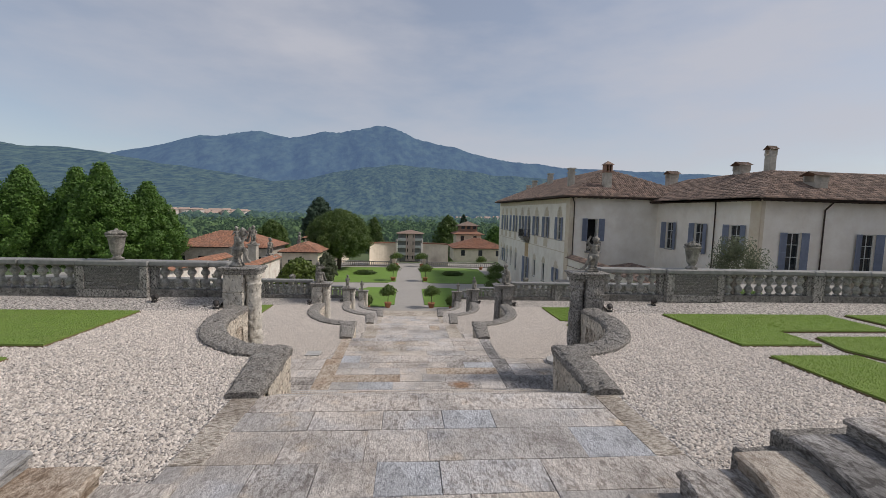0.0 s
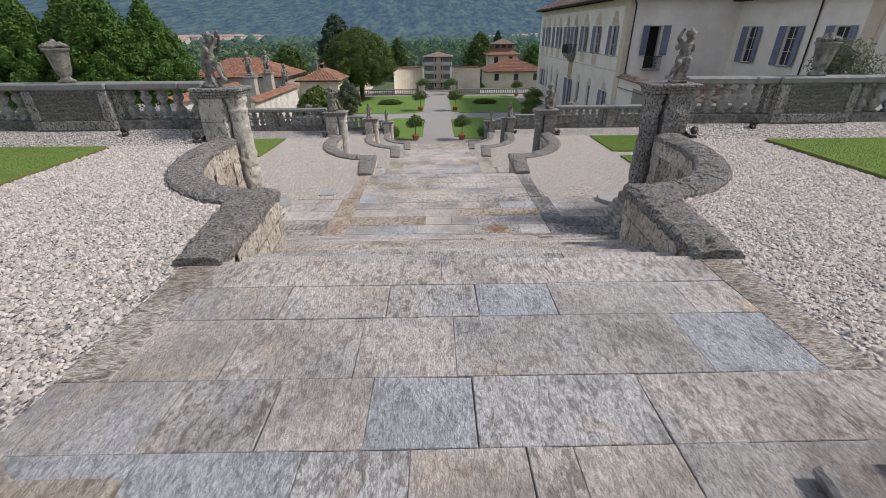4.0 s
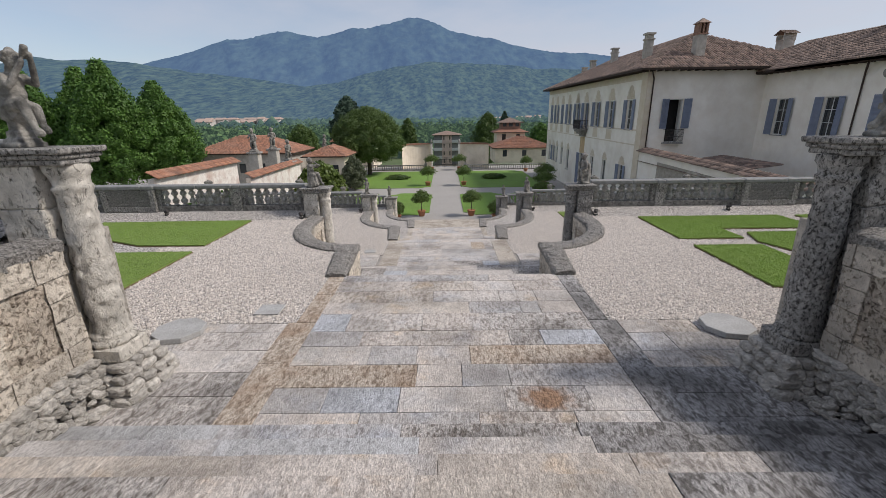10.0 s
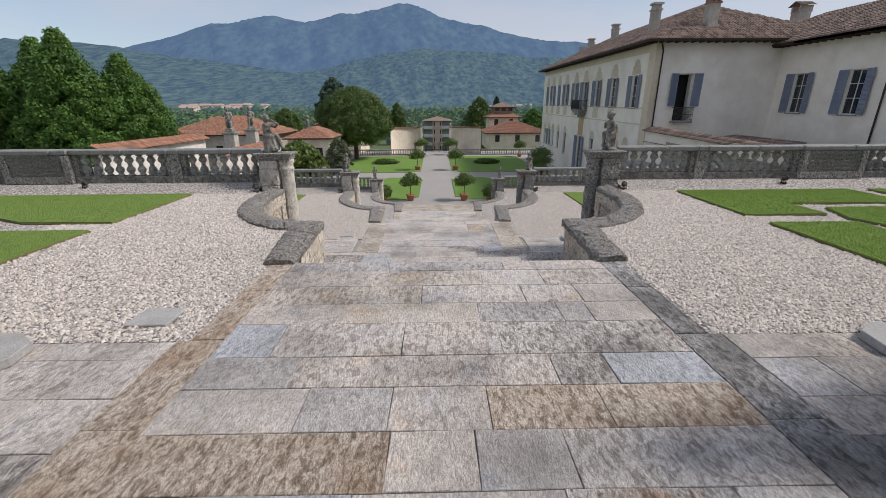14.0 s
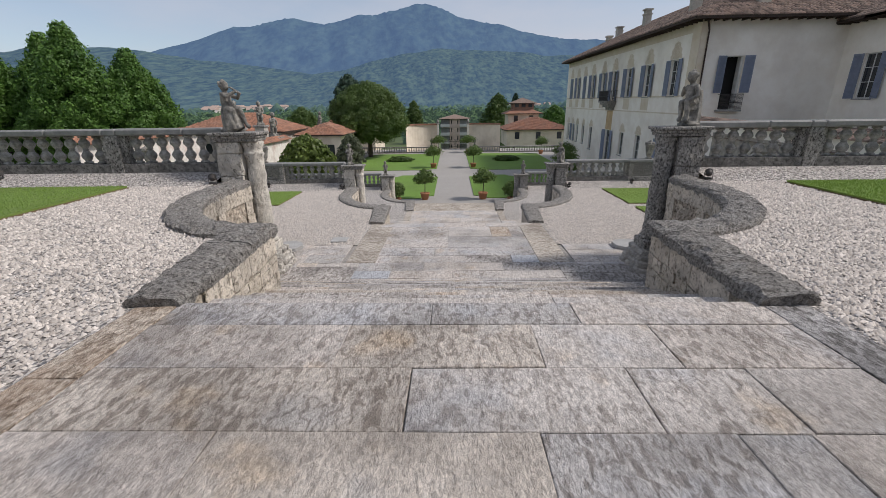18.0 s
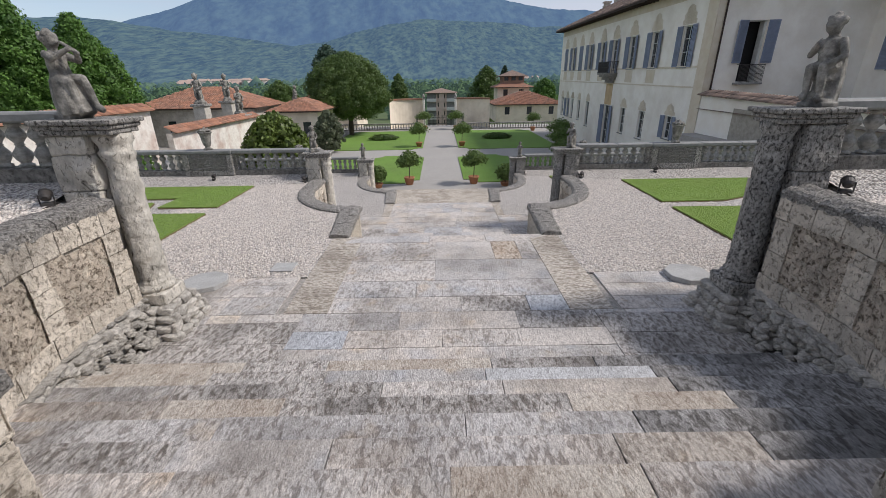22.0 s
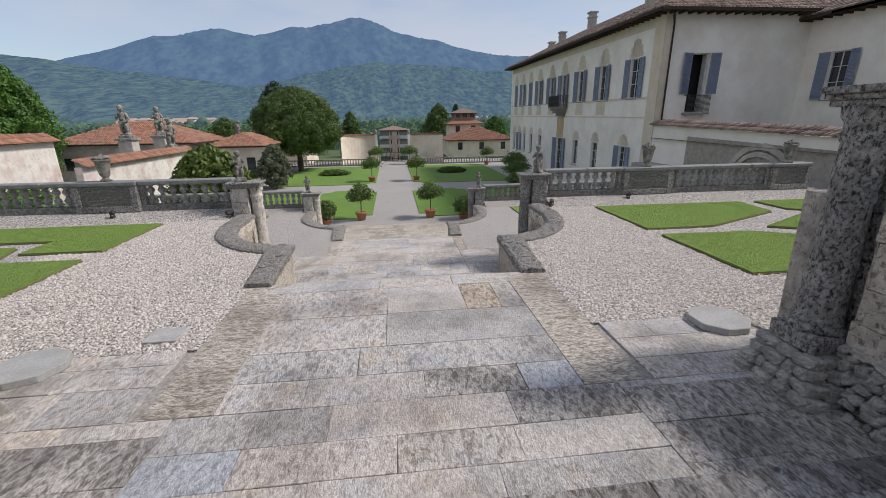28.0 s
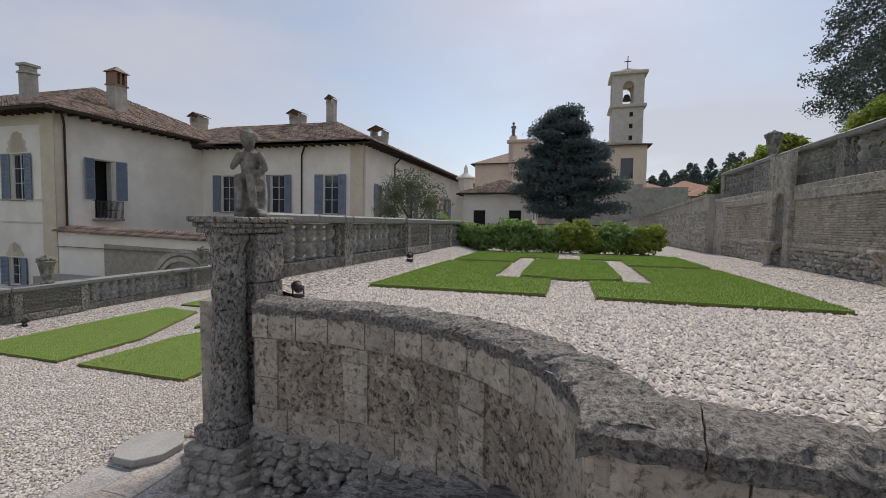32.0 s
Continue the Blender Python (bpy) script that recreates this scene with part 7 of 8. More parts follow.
def tree(name, at, height, lobes, leaf, material, count, label, trunk_r=0.22, trunk_h=None, seed=1, category="tree", group="", limbs=6, shell=0.45):
    rr = np.random.default_rng(seed)
    th = empty(name, at)
    tagged(th, label, category, group=group)
    bm = bmesh.new()
    trunk_h = trunk_h or height * 0.45
    limb(bm, (0, 0, -0.2), (0.05, 0.03, trunk_h), trunk_r, trunk_r * 0.6, 10)
    for i in range(limbs):
        c = lobes[i % len(lobes)][0]
        s = Vector((0.03, 0.02, trunk_h * rr.uniform(0.65, 0.98)))
        limb(bm, s, s.lerp(Vector(c), 0.85), trunk_r * 0.42, trunk_r * 0.12, 6)
    part("trunk", bm, M["bark"], th)
    P, D = crown_points(lobes, count, rr, shell)
    V, F = leaves(P, D, leaf, rr)
    fast("crown", V, F, material, th)
    return th


def round_lobes(h, w, base, n, seed, cone=0.0):
    """Clumps of foliage over an egg-shaped crown between base and h, w its greatest half width; cone draws the top in."""
    rr = np.random.default_rng(seed)
    n = n * 8
    out = []
    for i in range(n):
        u = ((i + 0.5) / n) ** 0.9
        shape = min(1.0, 0.62 + 1.6 * u) * math.sqrt(max(0.02, 1 - u ** (2.6 - 1.2 * cone))) * rr.uniform(0.90, 1.10)
        a = i * 2.39996 + rr.uniform(-0.3, 0.3)
        cr = w * rr.uniform(0.13, 0.22)
        off = max(0.0, w * shape - cr)
        out.append(((off * math.cos(a), off * math.sin(a), base + cr * 0.7 + (h - base - 1.5 * cr) * u), (cr, cr, cr * 0.85)))
    for u, f in ((0.22, 0.70), (0.45, 0.74), (0.68, 0.52)):
        out.append(((0, 0, base + (h - base) * u), (w * f, w * f, (h - base) * 0.24)))
    return out


def lime_lobes(h, w, base, seed):
    """A pointed crown of overlapping leafy sprays, broad below and drawn in to a tip."""
    rr = np.random.default_rng(seed)
    out = []
    n = 150
    for i in range(n):
        u = ((i + 0.5) / n) ** 0.85
        shape = min(1.0, 0.70 + 1.3 * u) * max(0.03, 1 - u ** 1.75) ** 0.72 * rr.uniform(0.82, 1.14)
        a = i * 2.39996 + rr.uniform(-0.4, 0.4)
        cr = w * rr.uniform(0.12, 0.20)
        off = max(0.0, w * shape - cr)
        out.append(((off * math.cos(a), off * math.sin(a), base + cr + (h - base - 1.6 * cr) * u), (cr, cr, cr * rr.uniform(0.8, 1.5))))
    out += [((0, 0, base + (h - base) * u), (w * f, w * f, (h - base) * 0.22)) for u, f in ((0.22, 0.68), (0.42, 0.66), (0.62, 0.46), (0.78, 0.26))]
    return out


# the row of limes beyond the left balustrade
for i, (x, y, h, w) in enumerate([(-41.0, 66.5, 15.2, 5.6), (-44.9, 62.3, 17.4, 6.0), (-50.6, 65.5, 16.9, 5.6), (-56.2, 63.0, 16.6, 6.0), (-62.5, 62.0, 16.6, 6.0), (-70.0, 60, 16.2, 6.4), (-77, 58, 16, 6.4), (-84, 57, 16, 6.4)]):
    tree("lime_tree", (x, y, SEA), h, lime_lobes(h, w, 1.4, i), 0.23, M["leaf_lime"], 44000 if i < 4 else 12000, "tall broad lime tree in full green leaf", 0.28, 5.0, 20 + i, group="lime trees", shell=0.5)
# the round tree with its dark conifer, and the bush by the balustrade
tree("magnolia_tree", (-14.3, 84.0, SEA), 12.4, round_lobes(12.4, 7.0, 2.4, 16, 3, 0.0), 0.17, M["leaf_dark"], 85000, "large round-headed evergreen tree on the lawn", 0.4, 4.5, 41, shell=0.4)
tree("conifer", (-25.0, 118.0, SEA - 1), 17.0, round_lobes(17.0, 6.0, 2, 9, 4, 0.8), 0.42, M["leaf_fir"], 16000, "tall dark conifer behind the round tree", 0.4, 12, 42, shell=0.7)
tree("magnolia_bush", (-13.4, 48.5, SEA), 5.9, round_lobes(5.9, 3.1, 0.5, 9, 5, 0.2), 0.22, M["leaf_magnolia"], 16000, "broad rounded evergreen shrub with glossy leaves", 0.16, 1.6, 43, category="shrub", shell=0.4)
tree("shrub", (-13.5, 66.0, SEA), 5.0, round_lobes(5.0, 2.0, 0.3, 6, 6, 0.2), 0.22, M["leaf_olive"], 5000, "pale flowering shrub beside the lawn", 0.1, 1.5, 44, category="shrub")
for i, (x, y, z, h, w, m, ld) in enumerate([(13.8, 146, -6, 18.0, 6.0, "leaf_dark", "broad dark green tree behind the gate"), (-13.5, 165, -6, 16.5, 4.0, "leaf_dark", "slender green tree behind the wall"),
                                            (21.8, 165, -6, 18.5, 2.8, "leaf_fir", "tall narrow conifer behind the tower"), (32, 150, -6, 14.5, 5.5, "leaf_lime", "green tree behind the villa"), (-48, 150, -6, 15, 7, "leaf_dark", "broad green tree in the village")]):
    tree("tree", (x, y, SEA + z), h, round_lobes(h, w, 1.5, 8, 60 + i, 0.4), 0.36, M[m], 14000, ld, 0.3, 5, 60 + i)
# cedar, olive and hedge at the end of the middle terrace, trees on the bank
rc = np.random.default_rng(17)
CEDAR = []
for i in range(130):
    u = rc.random() ** 1.05
    z = 1.8 + 9.0 * u
    reach = (4.3 * min(1.0, (1.02 - u) * 1.35, 0.72 + 1.3 * u) ** 0.75 + 0.2) * rc.uniform(0.4, 1.0)
    a = rc.uniform(0, 6.28)
    s = rc.uniform(0.6, 1.15)
    CEDAR.append(((reach * 0.8 * math.cos(a), 0.9 * u + reach * math.sin(a), z + 0.10 * reach), (s + 0.25, s + 0.25, 0.5 * s)))
CEDAR += [((0, 0.2, 4.4), (2.8, 4.2, 2.8)), ((0, 0.5, 7.2), (1.6, 2.6, 2.4))]
tree("cedar_tree", (38.0, 15.0, LEVEL[1]), 11.6, CEDAR, 0.14, M["leaf_cedar"], 76000, "dark old cedar with ragged layered branches", 0.35, 9.8, 71, limbs=24, shell=0.95)
tree("olive_tree", (22.2, 23.3, -3.6), 5.0, [((0.0, 0.9, 4.0), (1.2, 1.2, 1.2)), ((0.2, -0.9, 3.6), (1.2, 1.2, 1.1)), ((-0.2, 0, 4.6), (1.2, 1.4, 0.9)), ((0, 1.4, 3.2), (0.9, 0.9, 0.9))], 0.085, M["leaf_olive"], 6800,
     "thin-leaved silvery olive tree beside the villa", 0.1, 2.8, 72, limbs=8, shell=0.95)
rh = random.Random(23)
for i, y in enumerate([20.2, 19.4, 18.5, 17.6, 16.7, 15.8, 15.0, 14.2, 13.3, 12.4]):
    yellow = y < 16 and i % 3 != 2
    h = rh.uniform(0.95, 1.4)
    lob = [((rh.uniform(-0.3, 0.3), rh.uniform(-0.5, 0.5), h * rh.uniform(0.25, 0.82)), (rh.uniform(0.22, 0.4), rh.uniform(0.25, 0.45), rh.uniform(0.2, 0.36))) for _ in range(13)] + [((0, 0, h * 0.42), (0.5, 0.62, h * 0.42))]
    tree("shrub", (17.75 + 0.15 * math.sin(i), y, LEVEL[1]), h, lob, 0.10, M["leaf_yellow" if yellow else "leaf_hedge"], 5200,
         "yellow-green leafy garden shrub at the terrace end" if yellow else "green leafy garden shrub at the terrace end", 0.03, 0.6, 80 + i, "shrub", "shrubs at the terrace end", 6, shell=0.7)
for i, (x, y, z, h, w, m) in enumerate([(27.0, -0.5, 0.0, 12.5, 4.2, "leaf_conifer"), (33.5, -4.2, 0.0, 12.0, 4.5, "leaf_conifer"), (22.5, 2.5, 0.0, 4.6, 2.2, "leaf_yellow"), (26.5, 4.5, 0.0, 3.8, 2.0, "leaf_yellow"), (31.5, 4.6, 0.0, 3.2, 2.0, "leaf_dark"),
                                        (38, 3, 0, 3.2, 2.2, "leaf_dark"), (46, 2, -0.5, 3.0, 2.4, "leaf_dark"), (18.5, 1.5, 0.0, 5.0, 2.2, "leaf_dark")]):
    tree("bank_tree", (x, y, z), h, round_lobes(h, w, 0.3 if h < 6 else 5.0, 7, 90 + i, 0.2), 0.11 if h > 6 else 0.12, M[m], 20000 if i < 4 else 12000, "tree rising over the upper wall", 0.2, h * 0.5, 90 + i, group="trees on the bank", shell=0.7)
rw = random.Random(31)
for i in range(26):
    y = -2.0 - 1.85 * i
    h = 12.2 + 0.20 * (-y) + rw.uniform(-1.8, 1.2)
    # grey-green needles put the haze of the distance into these crowns
    tree("hill_tree", (rw.uniform(110, 128), y, -0.5), h, round_lobes(h, rw.uniform(2.4, 3.8), 2.0, 8, 150 + i, rw.uniform(0.2, 0.7)), 0.32, M["leaf_conifer"], 4200, "dark green tree on the wooded rise behind the houses", 0.25, h * 0.4, 150 + i, group="trees on the wooded rise", shell=0.7)
bank = obj("bank_east", boxes((22.2, 140, -60, 9.0, SEA - 0.5, -0.35)), M["meadow"])
tagged(bank, "green bank above the yard", "bank", kind="structure")
fence = empty("fence")
tagged(fence, "thin iron railing behind the shrubs", "fence")
bm = boxes((18.42, 18.45, 13.0, 20.3, -1.05, -1.02), (18.42, 18.45, 13.0, 20.3, -1.75, -1.72))
part("rail", bm, M["iron"], fence)
for i in range(43):
    y = 13.0 + i * 7.3 / 42
    part("bar", boxes((18.425, 18.445, y, y + 0.02, LEVEL[1], -0.98)), M["iron"], fence)


# ---- the lower garden ----
lower = raw("garden_floor", [(-60, PILLAR[3] + 0.3, SEA), (60, PILLAR[3] + 0.3, SEA), (60, 98, SEA), (-60, 98, SEA)], [(0, 1, 2, 3)], M["path"])
tagged(lower, "fine pale gravel of the lower garden", "gravel", kind="structure")
ys = FOOT[3]
pv = obj("pavement_lower", boxes((-5.3, 5.3, ys - 0.3, 46.0, SEA - 0.2, SEA + 0.02)), M["edge"])
tagged(pv, "stone paving at the foot of the last steps", "pavement", kind="structure")


def lobed(x0, x1, y0, y1, cut, side):
    """A lawn with scooped inner corners."""
    pts = []
    for cx, cy, sx, sy in ((x0, y0, 1, 1), (x1, y0, -1, 1), (x1, y1, -1, -1), (x0, y1, 1, -1)):
        arc = [(cx + sx * cut * math.cos(a), cy + sy * cut * math.sin(a)) for a in (0, 0.4, 0.8, 1.17, 1.57)]
        pts += arc if sx * sy < 0 else arc[::-1]
    return [(side * x, y) for x, y in pts]


for side in (-1, 1):
    for (x0, x1, y0, y1) in ((1.9, 7.6, 48.2, 62.2), (2.3, 14.9, 67.0, 88.0), (8.4, 14.5, 49.0, 62.2)):
        o = lobed(x0, x1, y0, y1, 1.2, side)
        if sum(a[0] * b[1] - b[0] * a[1] for a, b in zip(o, o[1:] + o[:1])) < 0:
            o = o[::-1]
        th = obj("garden_lawn", prism(bmesh.new(), o, SEA - 0.05, SEA + 0.06), M["grass_low"])
        tagged(th, "mown lawn with scooped corners beside the gravel path", "lawn", group="lower lawns")
    rr = np.random.default_rng(7)
    P, D = crown_points([((0, 0, 0.25), (2.0, 1.2, 0.45))], 2500, rr)
    V, F = leaves(P, D, 0.2, rr)
    o = fast("flower_bed", V, F, M["leaf_dark"])
    o.location = (side * 8.3, 77.0, SEA + 0.06)
    tagged(o, "low dark planted bed in the middle of the lawn", "flower bed")


def potted(at, h, r, seed, stem=True, kind="lemon_tree"):
    rr = np.random.default_rng(seed)
    th = empty(kind, at)
    tagged(th, "clipped citrus tree in a terracotta pot" if stem else "low leafy plant in a wide terracotta pot", "potted tree" if stem else "potted plant", group="potted trees")
    ph = 0.62 if stem else 0.35
    pot = part("pot", lathe(bmesh.new(), [(0.27, 0), (0.30, 0.02), (0.40, ph * 0.82), (0.44, ph * 0.82), (0.45, ph), (0.38, ph), (0.36, ph - 0.08)], 20), M["terracotta"], th, "terracotta pot", smooth=True)
    bm = bmesh.new()
    if stem:
        limb(bm, (0, 0, ph - 0.1), (0.03, 0, h * 0.52), 0.035, 0.03)
        for a in range(5):
            limb(bm, (0.03, 0, h * 0.5), (0.5 * r * math.cos(a * 1.26), 0.5 * r * math.sin(a * 1.26), h * 0.72), 0.02, 0.01, 6)
        lob = [((0.45 * r * math.cos(a * 1.26), 0.45 * r * math.sin(a * 1.26), h * (0.70 + 0.06 * math.sin(a * 2.0))), (r * 0.62, r * 0.62, h * 0.17)) for a in range(5)] + [((0, 0, h * 0.84), (r * 0.6, r * 0.6, h * 0.16))]
    else:
        limb(bm, (0, 0, ph - 0.1), (0.0, 0, h * 0.6), 0.03, 0.02)
        lob = [((0, 0, h * 0.62), (r, r, h * 0.36)), ((0.2 * r, 0, h * 0.8), (r * 0.6, r * 0.6, h * 0.22))]
    part("stem", bm, M["bark"], th)
    P, D = crown_points(lob, 2200, rr, 0.8)
    V, F = leaves(P, D, 0.13, rr)
    fast("foliage", V, F, M["leaf_citrus"], th)


for i, (x, y, h, r, s) in enumerate([(2.66, 47.8, 2.8, 1.05, True), (2.78, 69.3, 3.1, 1.3, True), (2.75, 90.5, 3.2, 1.6, True), (5.15, 46.8, 1.75, 0.78, False)]):
    potted((x, y, SEA + 0.02), h, r, 500 + i, s)
    potted((-x, y, SEA + 0.02), h, r, 520 + i, s)
for i, (x, y, h, r) in enumerate([(14.9, 67.7, 3.5, 1.75), (13.2, 60.5, 3.2, 1.6), (15.5, 86.4, 3.0, 1.2), (11.6, 54, 2.8, 1.3), (-14.5, 67.8, 2.4, 1.05), (-15.8, 66.7, 2.2, 1.0)]):
    potted((x, y, SEA + 0.02), h, r, 560 + i, True)
strip_mid = obj("path", boxes((-1.5, 1.5, 46.02, 97.5, SEA - 0.1, SEA + 0.012)), M["path"])
tagged(strip_mid, "long straight paved path through the lower garden", "path", kind="structure")

# far balustrade across the garden
BALF = bpy.data.meshes.new("baluster_far")
bm = lathe(bmesh.new(), [(0.10, 0), (0.07, 0.08), (0.13, 0.22), (0.06, 0.42), (0.09, 0.5), (0.07, 0.66), (0.10, 0.75)], 6)
bm.to_mesh(BALF)
bm.free()
BALF.materials.append(M["baluster"])
for side in (-1, 1):
    th = empty("garden_balustrade_%s" % ("west" if side < 0 else "east"))
    tagged(th, "grey stone balustrade closing the lower garden", "balustrade", kind="structure")
    x0, x1 = sorted((side * 4.3, side * (26 if side < 0 else 19.5)))
    part("base_rail", boxes((x0, x1, 90.1, 90.5, SEA, SEA + 0.2)), M["greystone"], th)
    part("top_rail", boxes((x0, x1, 90.05, 90.55, SEA + 0.95, SEA + 1.12)), M["greystone"], th)
    n = int(abs(x1 - x0) / 0.46)
    for i in range(n):
        x = x0 + abs(x1 - x0) * (i + 0.5) / n
        share("baluster", BALF, th, Matrix.Translation((x, 90.3, SEA + 0.2)))
    part("end_pier", boxes((side * 3.7, side * 4.3, 89.9, 90.7, SEA, SEA + 1.35), bev=0.03), M["greystone"], th)
    figure("statue", (side * 4.0, 90.3, SEA + 1.35), 0, "standing", 1.3, "small dark stone figure on the balustrade end pier")
# gate screens: two curved ochre walls with tiled tops, gate posts, iron gate
for side in (-1, 1):
    th = empty("gate_wall")
    tagged(th, "curved cream garden screen wall with a tiled top beside the gate", "wall", group="gate walls")
    inner = [(side * (2.9 + 6.0 * math.sin(a)), 96.0 - 4.0 * (1 - math.cos(a))) for a in [i * 0.125 for i in range(13)]]
    outer = [(x, y + 0.5) for x, y in inner]
    part("wall", strip(bmesh.new(), inner, outer, SEA, SEA + 4.8), M["stucco_warm"], th)
    part("tile_top", strip(bmesh.new(), [(x, y - 0.2) for x, y in inner], [(x, y + 0.2) for x, y in outer], SEA + 4.8, SEA + 5.05), M["tile_red"], th)
    part("gate_post", boxes((side * 2.75, side * 3.15, 95.6, 96.0, SEA, SEA + 4.9), bev=0.04), M["stucco"], th)
    part("gate_post_cap", boxes((side * 2.65, side * 3.25, 95.5, 96.1, SEA + 4.9, SEA + 5.1), bev=0.05), M["greystone"], th)
    part("finial", lathe(bmesh.new(), [(0.12, 0), (0.2, 0.12), (0.24, 0.35), (0.14, 0.6), (0.05, 0.75)], 10, (side * 2.95, 95.8, SEA + 5.1)), M["greystone"], th, smooth=True)
gate = empty("iron_gate")
tagged(gate, "closed wrought-iron garden gate", "gate")
for i in range(19):
    x = -2.2 + i * 4.4 / 18
    part("bar", boxes((x - 0.025, x + 0.025, 95.98, 96.02, SEA, SEA + 1.75 + 0.35 * math.cos(x * 0.7))), M["iron"], gate)
part("rail", boxes((-2.25, 2.25, 95.96, 96.04, SEA + 0.5, SEA + 0.6), (-2.25, 2.25, 95.96, 96.04, SEA + 1.6, SEA + 1.67)), M["iron"], gate)


def plain_house(name, x0, x1, y0, y1, h, wall, roof, label, slope=0.42, over=0.6, rows=1, tiles=False, base=SEA, cols=4, category="house"):
    th = empty(name, ((x0 + x1) / 2, (y0 + y1) / 2, base))
    tagged(th, label, category)
    cx, cy = (x0 + x1) / 2, (y0 + y1) / 2
    part("wall", boxes((x0 - cx, x1 - cx, y0 - cy, y1 - cy, -0.3, h)), wall, th)
    hip_roof(th, x0 - cx, x1 - cx, y0 - cy, y1 - cy, h, over, slope, roof, tiles=tiles, sides="sw" if x0 > 0 else "se")
    for r in range(rows):
        z = h * (r + 0.38) / rows
        for c in range(cols):
            u = (x0 - cx) + (x1 - x0) * (c + 0.5) / cols
            part("window", boxes((u - 0.5, u + 0.5, y0 - cy - 0.03, y0 - cy + 0.05, z, z + min(1.5, h / rows * 0.5))), M["glass"], th)
    return th


plain_house("apartment_house", -3.9, 5.3, 166, 176, 11.2, M["church_pink"], M["tile_brown"], "four-storey apartment block with balconies and a tiled roof", rows=4, cols=6, over=1.0, slope=0.26, base=VALE, category="apartment house")
ab = bpy.data.objects["apartment_house"]
for r in range(1, 4):
    for x in (-3.4, 3.4):
        z = r * 2.85
        part("balcony", boxes((x - 1.6, x + 1.6, -6.2, -5.0, z - 0.2, z), (x - 1.6, x + 1.6, -6.25, -6.15, z, z + 0.9)), M["white_wood"], ab)
part("central_pier", boxes((-0.9, 0.9, -5.3, -5.0, 0, 11.2)), M["church_pink"], ab)
# flat grey sheets on the wall stand in for the shaded balcony recesses
for r in range(4):
    for x in (-3.4, 3.4):
        part("recess", boxes((x - 1.5, x + 1.5, -5.06, -5.0, r * 2.85 + 0.3, r * 2.85 + 2.5)), M["lead"], ab)
plain_house("red_roofed_house", 11.8, 25.6, 106, 118, 3.2, M["stucco_warm"], M["tile_red"], "low cream house with a broad red tiled roof", slope=0.36, tiles=True, cols=3)
plain_house("tower_house", 13.6, 21.0, 118.5, 125.5, 6.4, M["stucco_warm"], M["tile_red"], "cream tower house with a red tiled roof", over=0.9, cols=2, rows=2)
plain_house("roof_lantern", 14.9, 19.9, 119.7, 124.7, 1.6, M["brick_red"], M["tile_brown"], "square brick roof lantern with openings under a tiled roof", base=SEA + 7.2, over=0.7, cols=3)
plain_house("farm_building", -41.0, -25.0, 73, 84, 5.0, M["rough_plaster"], M["tile_red"], "long old farm building with a red tiled roof", tiles=True, cols=5)
plain_house("farm_building", -24.0, -15.5, 96, 108, 5.6, M["stucco_warm"], M["tile_red"], "cream farm building with a red tiled roof", tiles=True, cols=2)
plain_house("farm_building", -21.8, -15.8, 70.5, 79, 4.6, M["stucco_warm"], M["tile_red"], "small gabled building with a red tiled roof", tiles=True, cols=2)
# low walls with tile coping on the left, and old statues on pedestals
for a, b, h, lab in (((-19.2, 31.0), (-19.1, 42.4), 6.42, "white plastered garden wall with a red tile coping"), ((-18.3, 42.9), (-18.5, 58.0), 4.9, "low cream wall with a red tile coping")):
    th = empty("garden_wall")
    tagged(th, lab, "wall", group="old garden walls")
    d = Vector((b[0] - a[0], b[1] - a[1])).normalized()
    nx, ny = -d.y, d.x
    part("wall", strip(bmesh.new(), [(a[0], a[1]), (b[0], b[1])], [(a[0] + nx * 0.4, a[1] + ny * 0.4), (b[0] + nx * 0.4, b[1] + ny * 0.4)], SEA - 0.2, SEA + h), M["old_white"], th)
    q = [(a[0] - nx * 0.3, a[1] - ny * 0.3, SEA + h), (b[0] - nx * 0.3, b[1] - ny * 0.3, SEA + h), (b[0] + nx * 0.5, b[1] + ny * 0.5, SEA + h + 0.45), (a[0] + nx * 0.5, a[1] + ny * 0.5, SEA + h + 0.45)]
    bm = bmesh.new()
    bm.faces.new([bm.verts.new(c) for c in q])
    bmesh.ops.solidify(bm, geom=bm.faces[:], thickness=0.08)
    part("coping_bed", bm, M["tile_red"], th)
    tile_slope(q, th, M["tile_red"])
for i, y in enumerate([33.2, 35.4, 37.2, 39.0, 41.2]):
    rv = random.Random(640 + i)
    h = rv.uniform(3.6, 4.6)
    lob = [((rv.uniform(0.1, 0.5), rv.uniform(-1.1, 1.1), h * rv.uniform(0.2, 0.92)), (0.35, rv.uniform(0.4, 0.7), rv.uniform(0.35, 0.6))) for _ in range(14)]
    tree("climbing_plant", (-19.0, y, SEA), h, lob, 0.16, M["leaf_lime"], 2600, "light green climbing plant against the old white wall", 0.03, 1.6, 640 + i, "climber", "climbers on the garden wall", 5, shell=0.8)
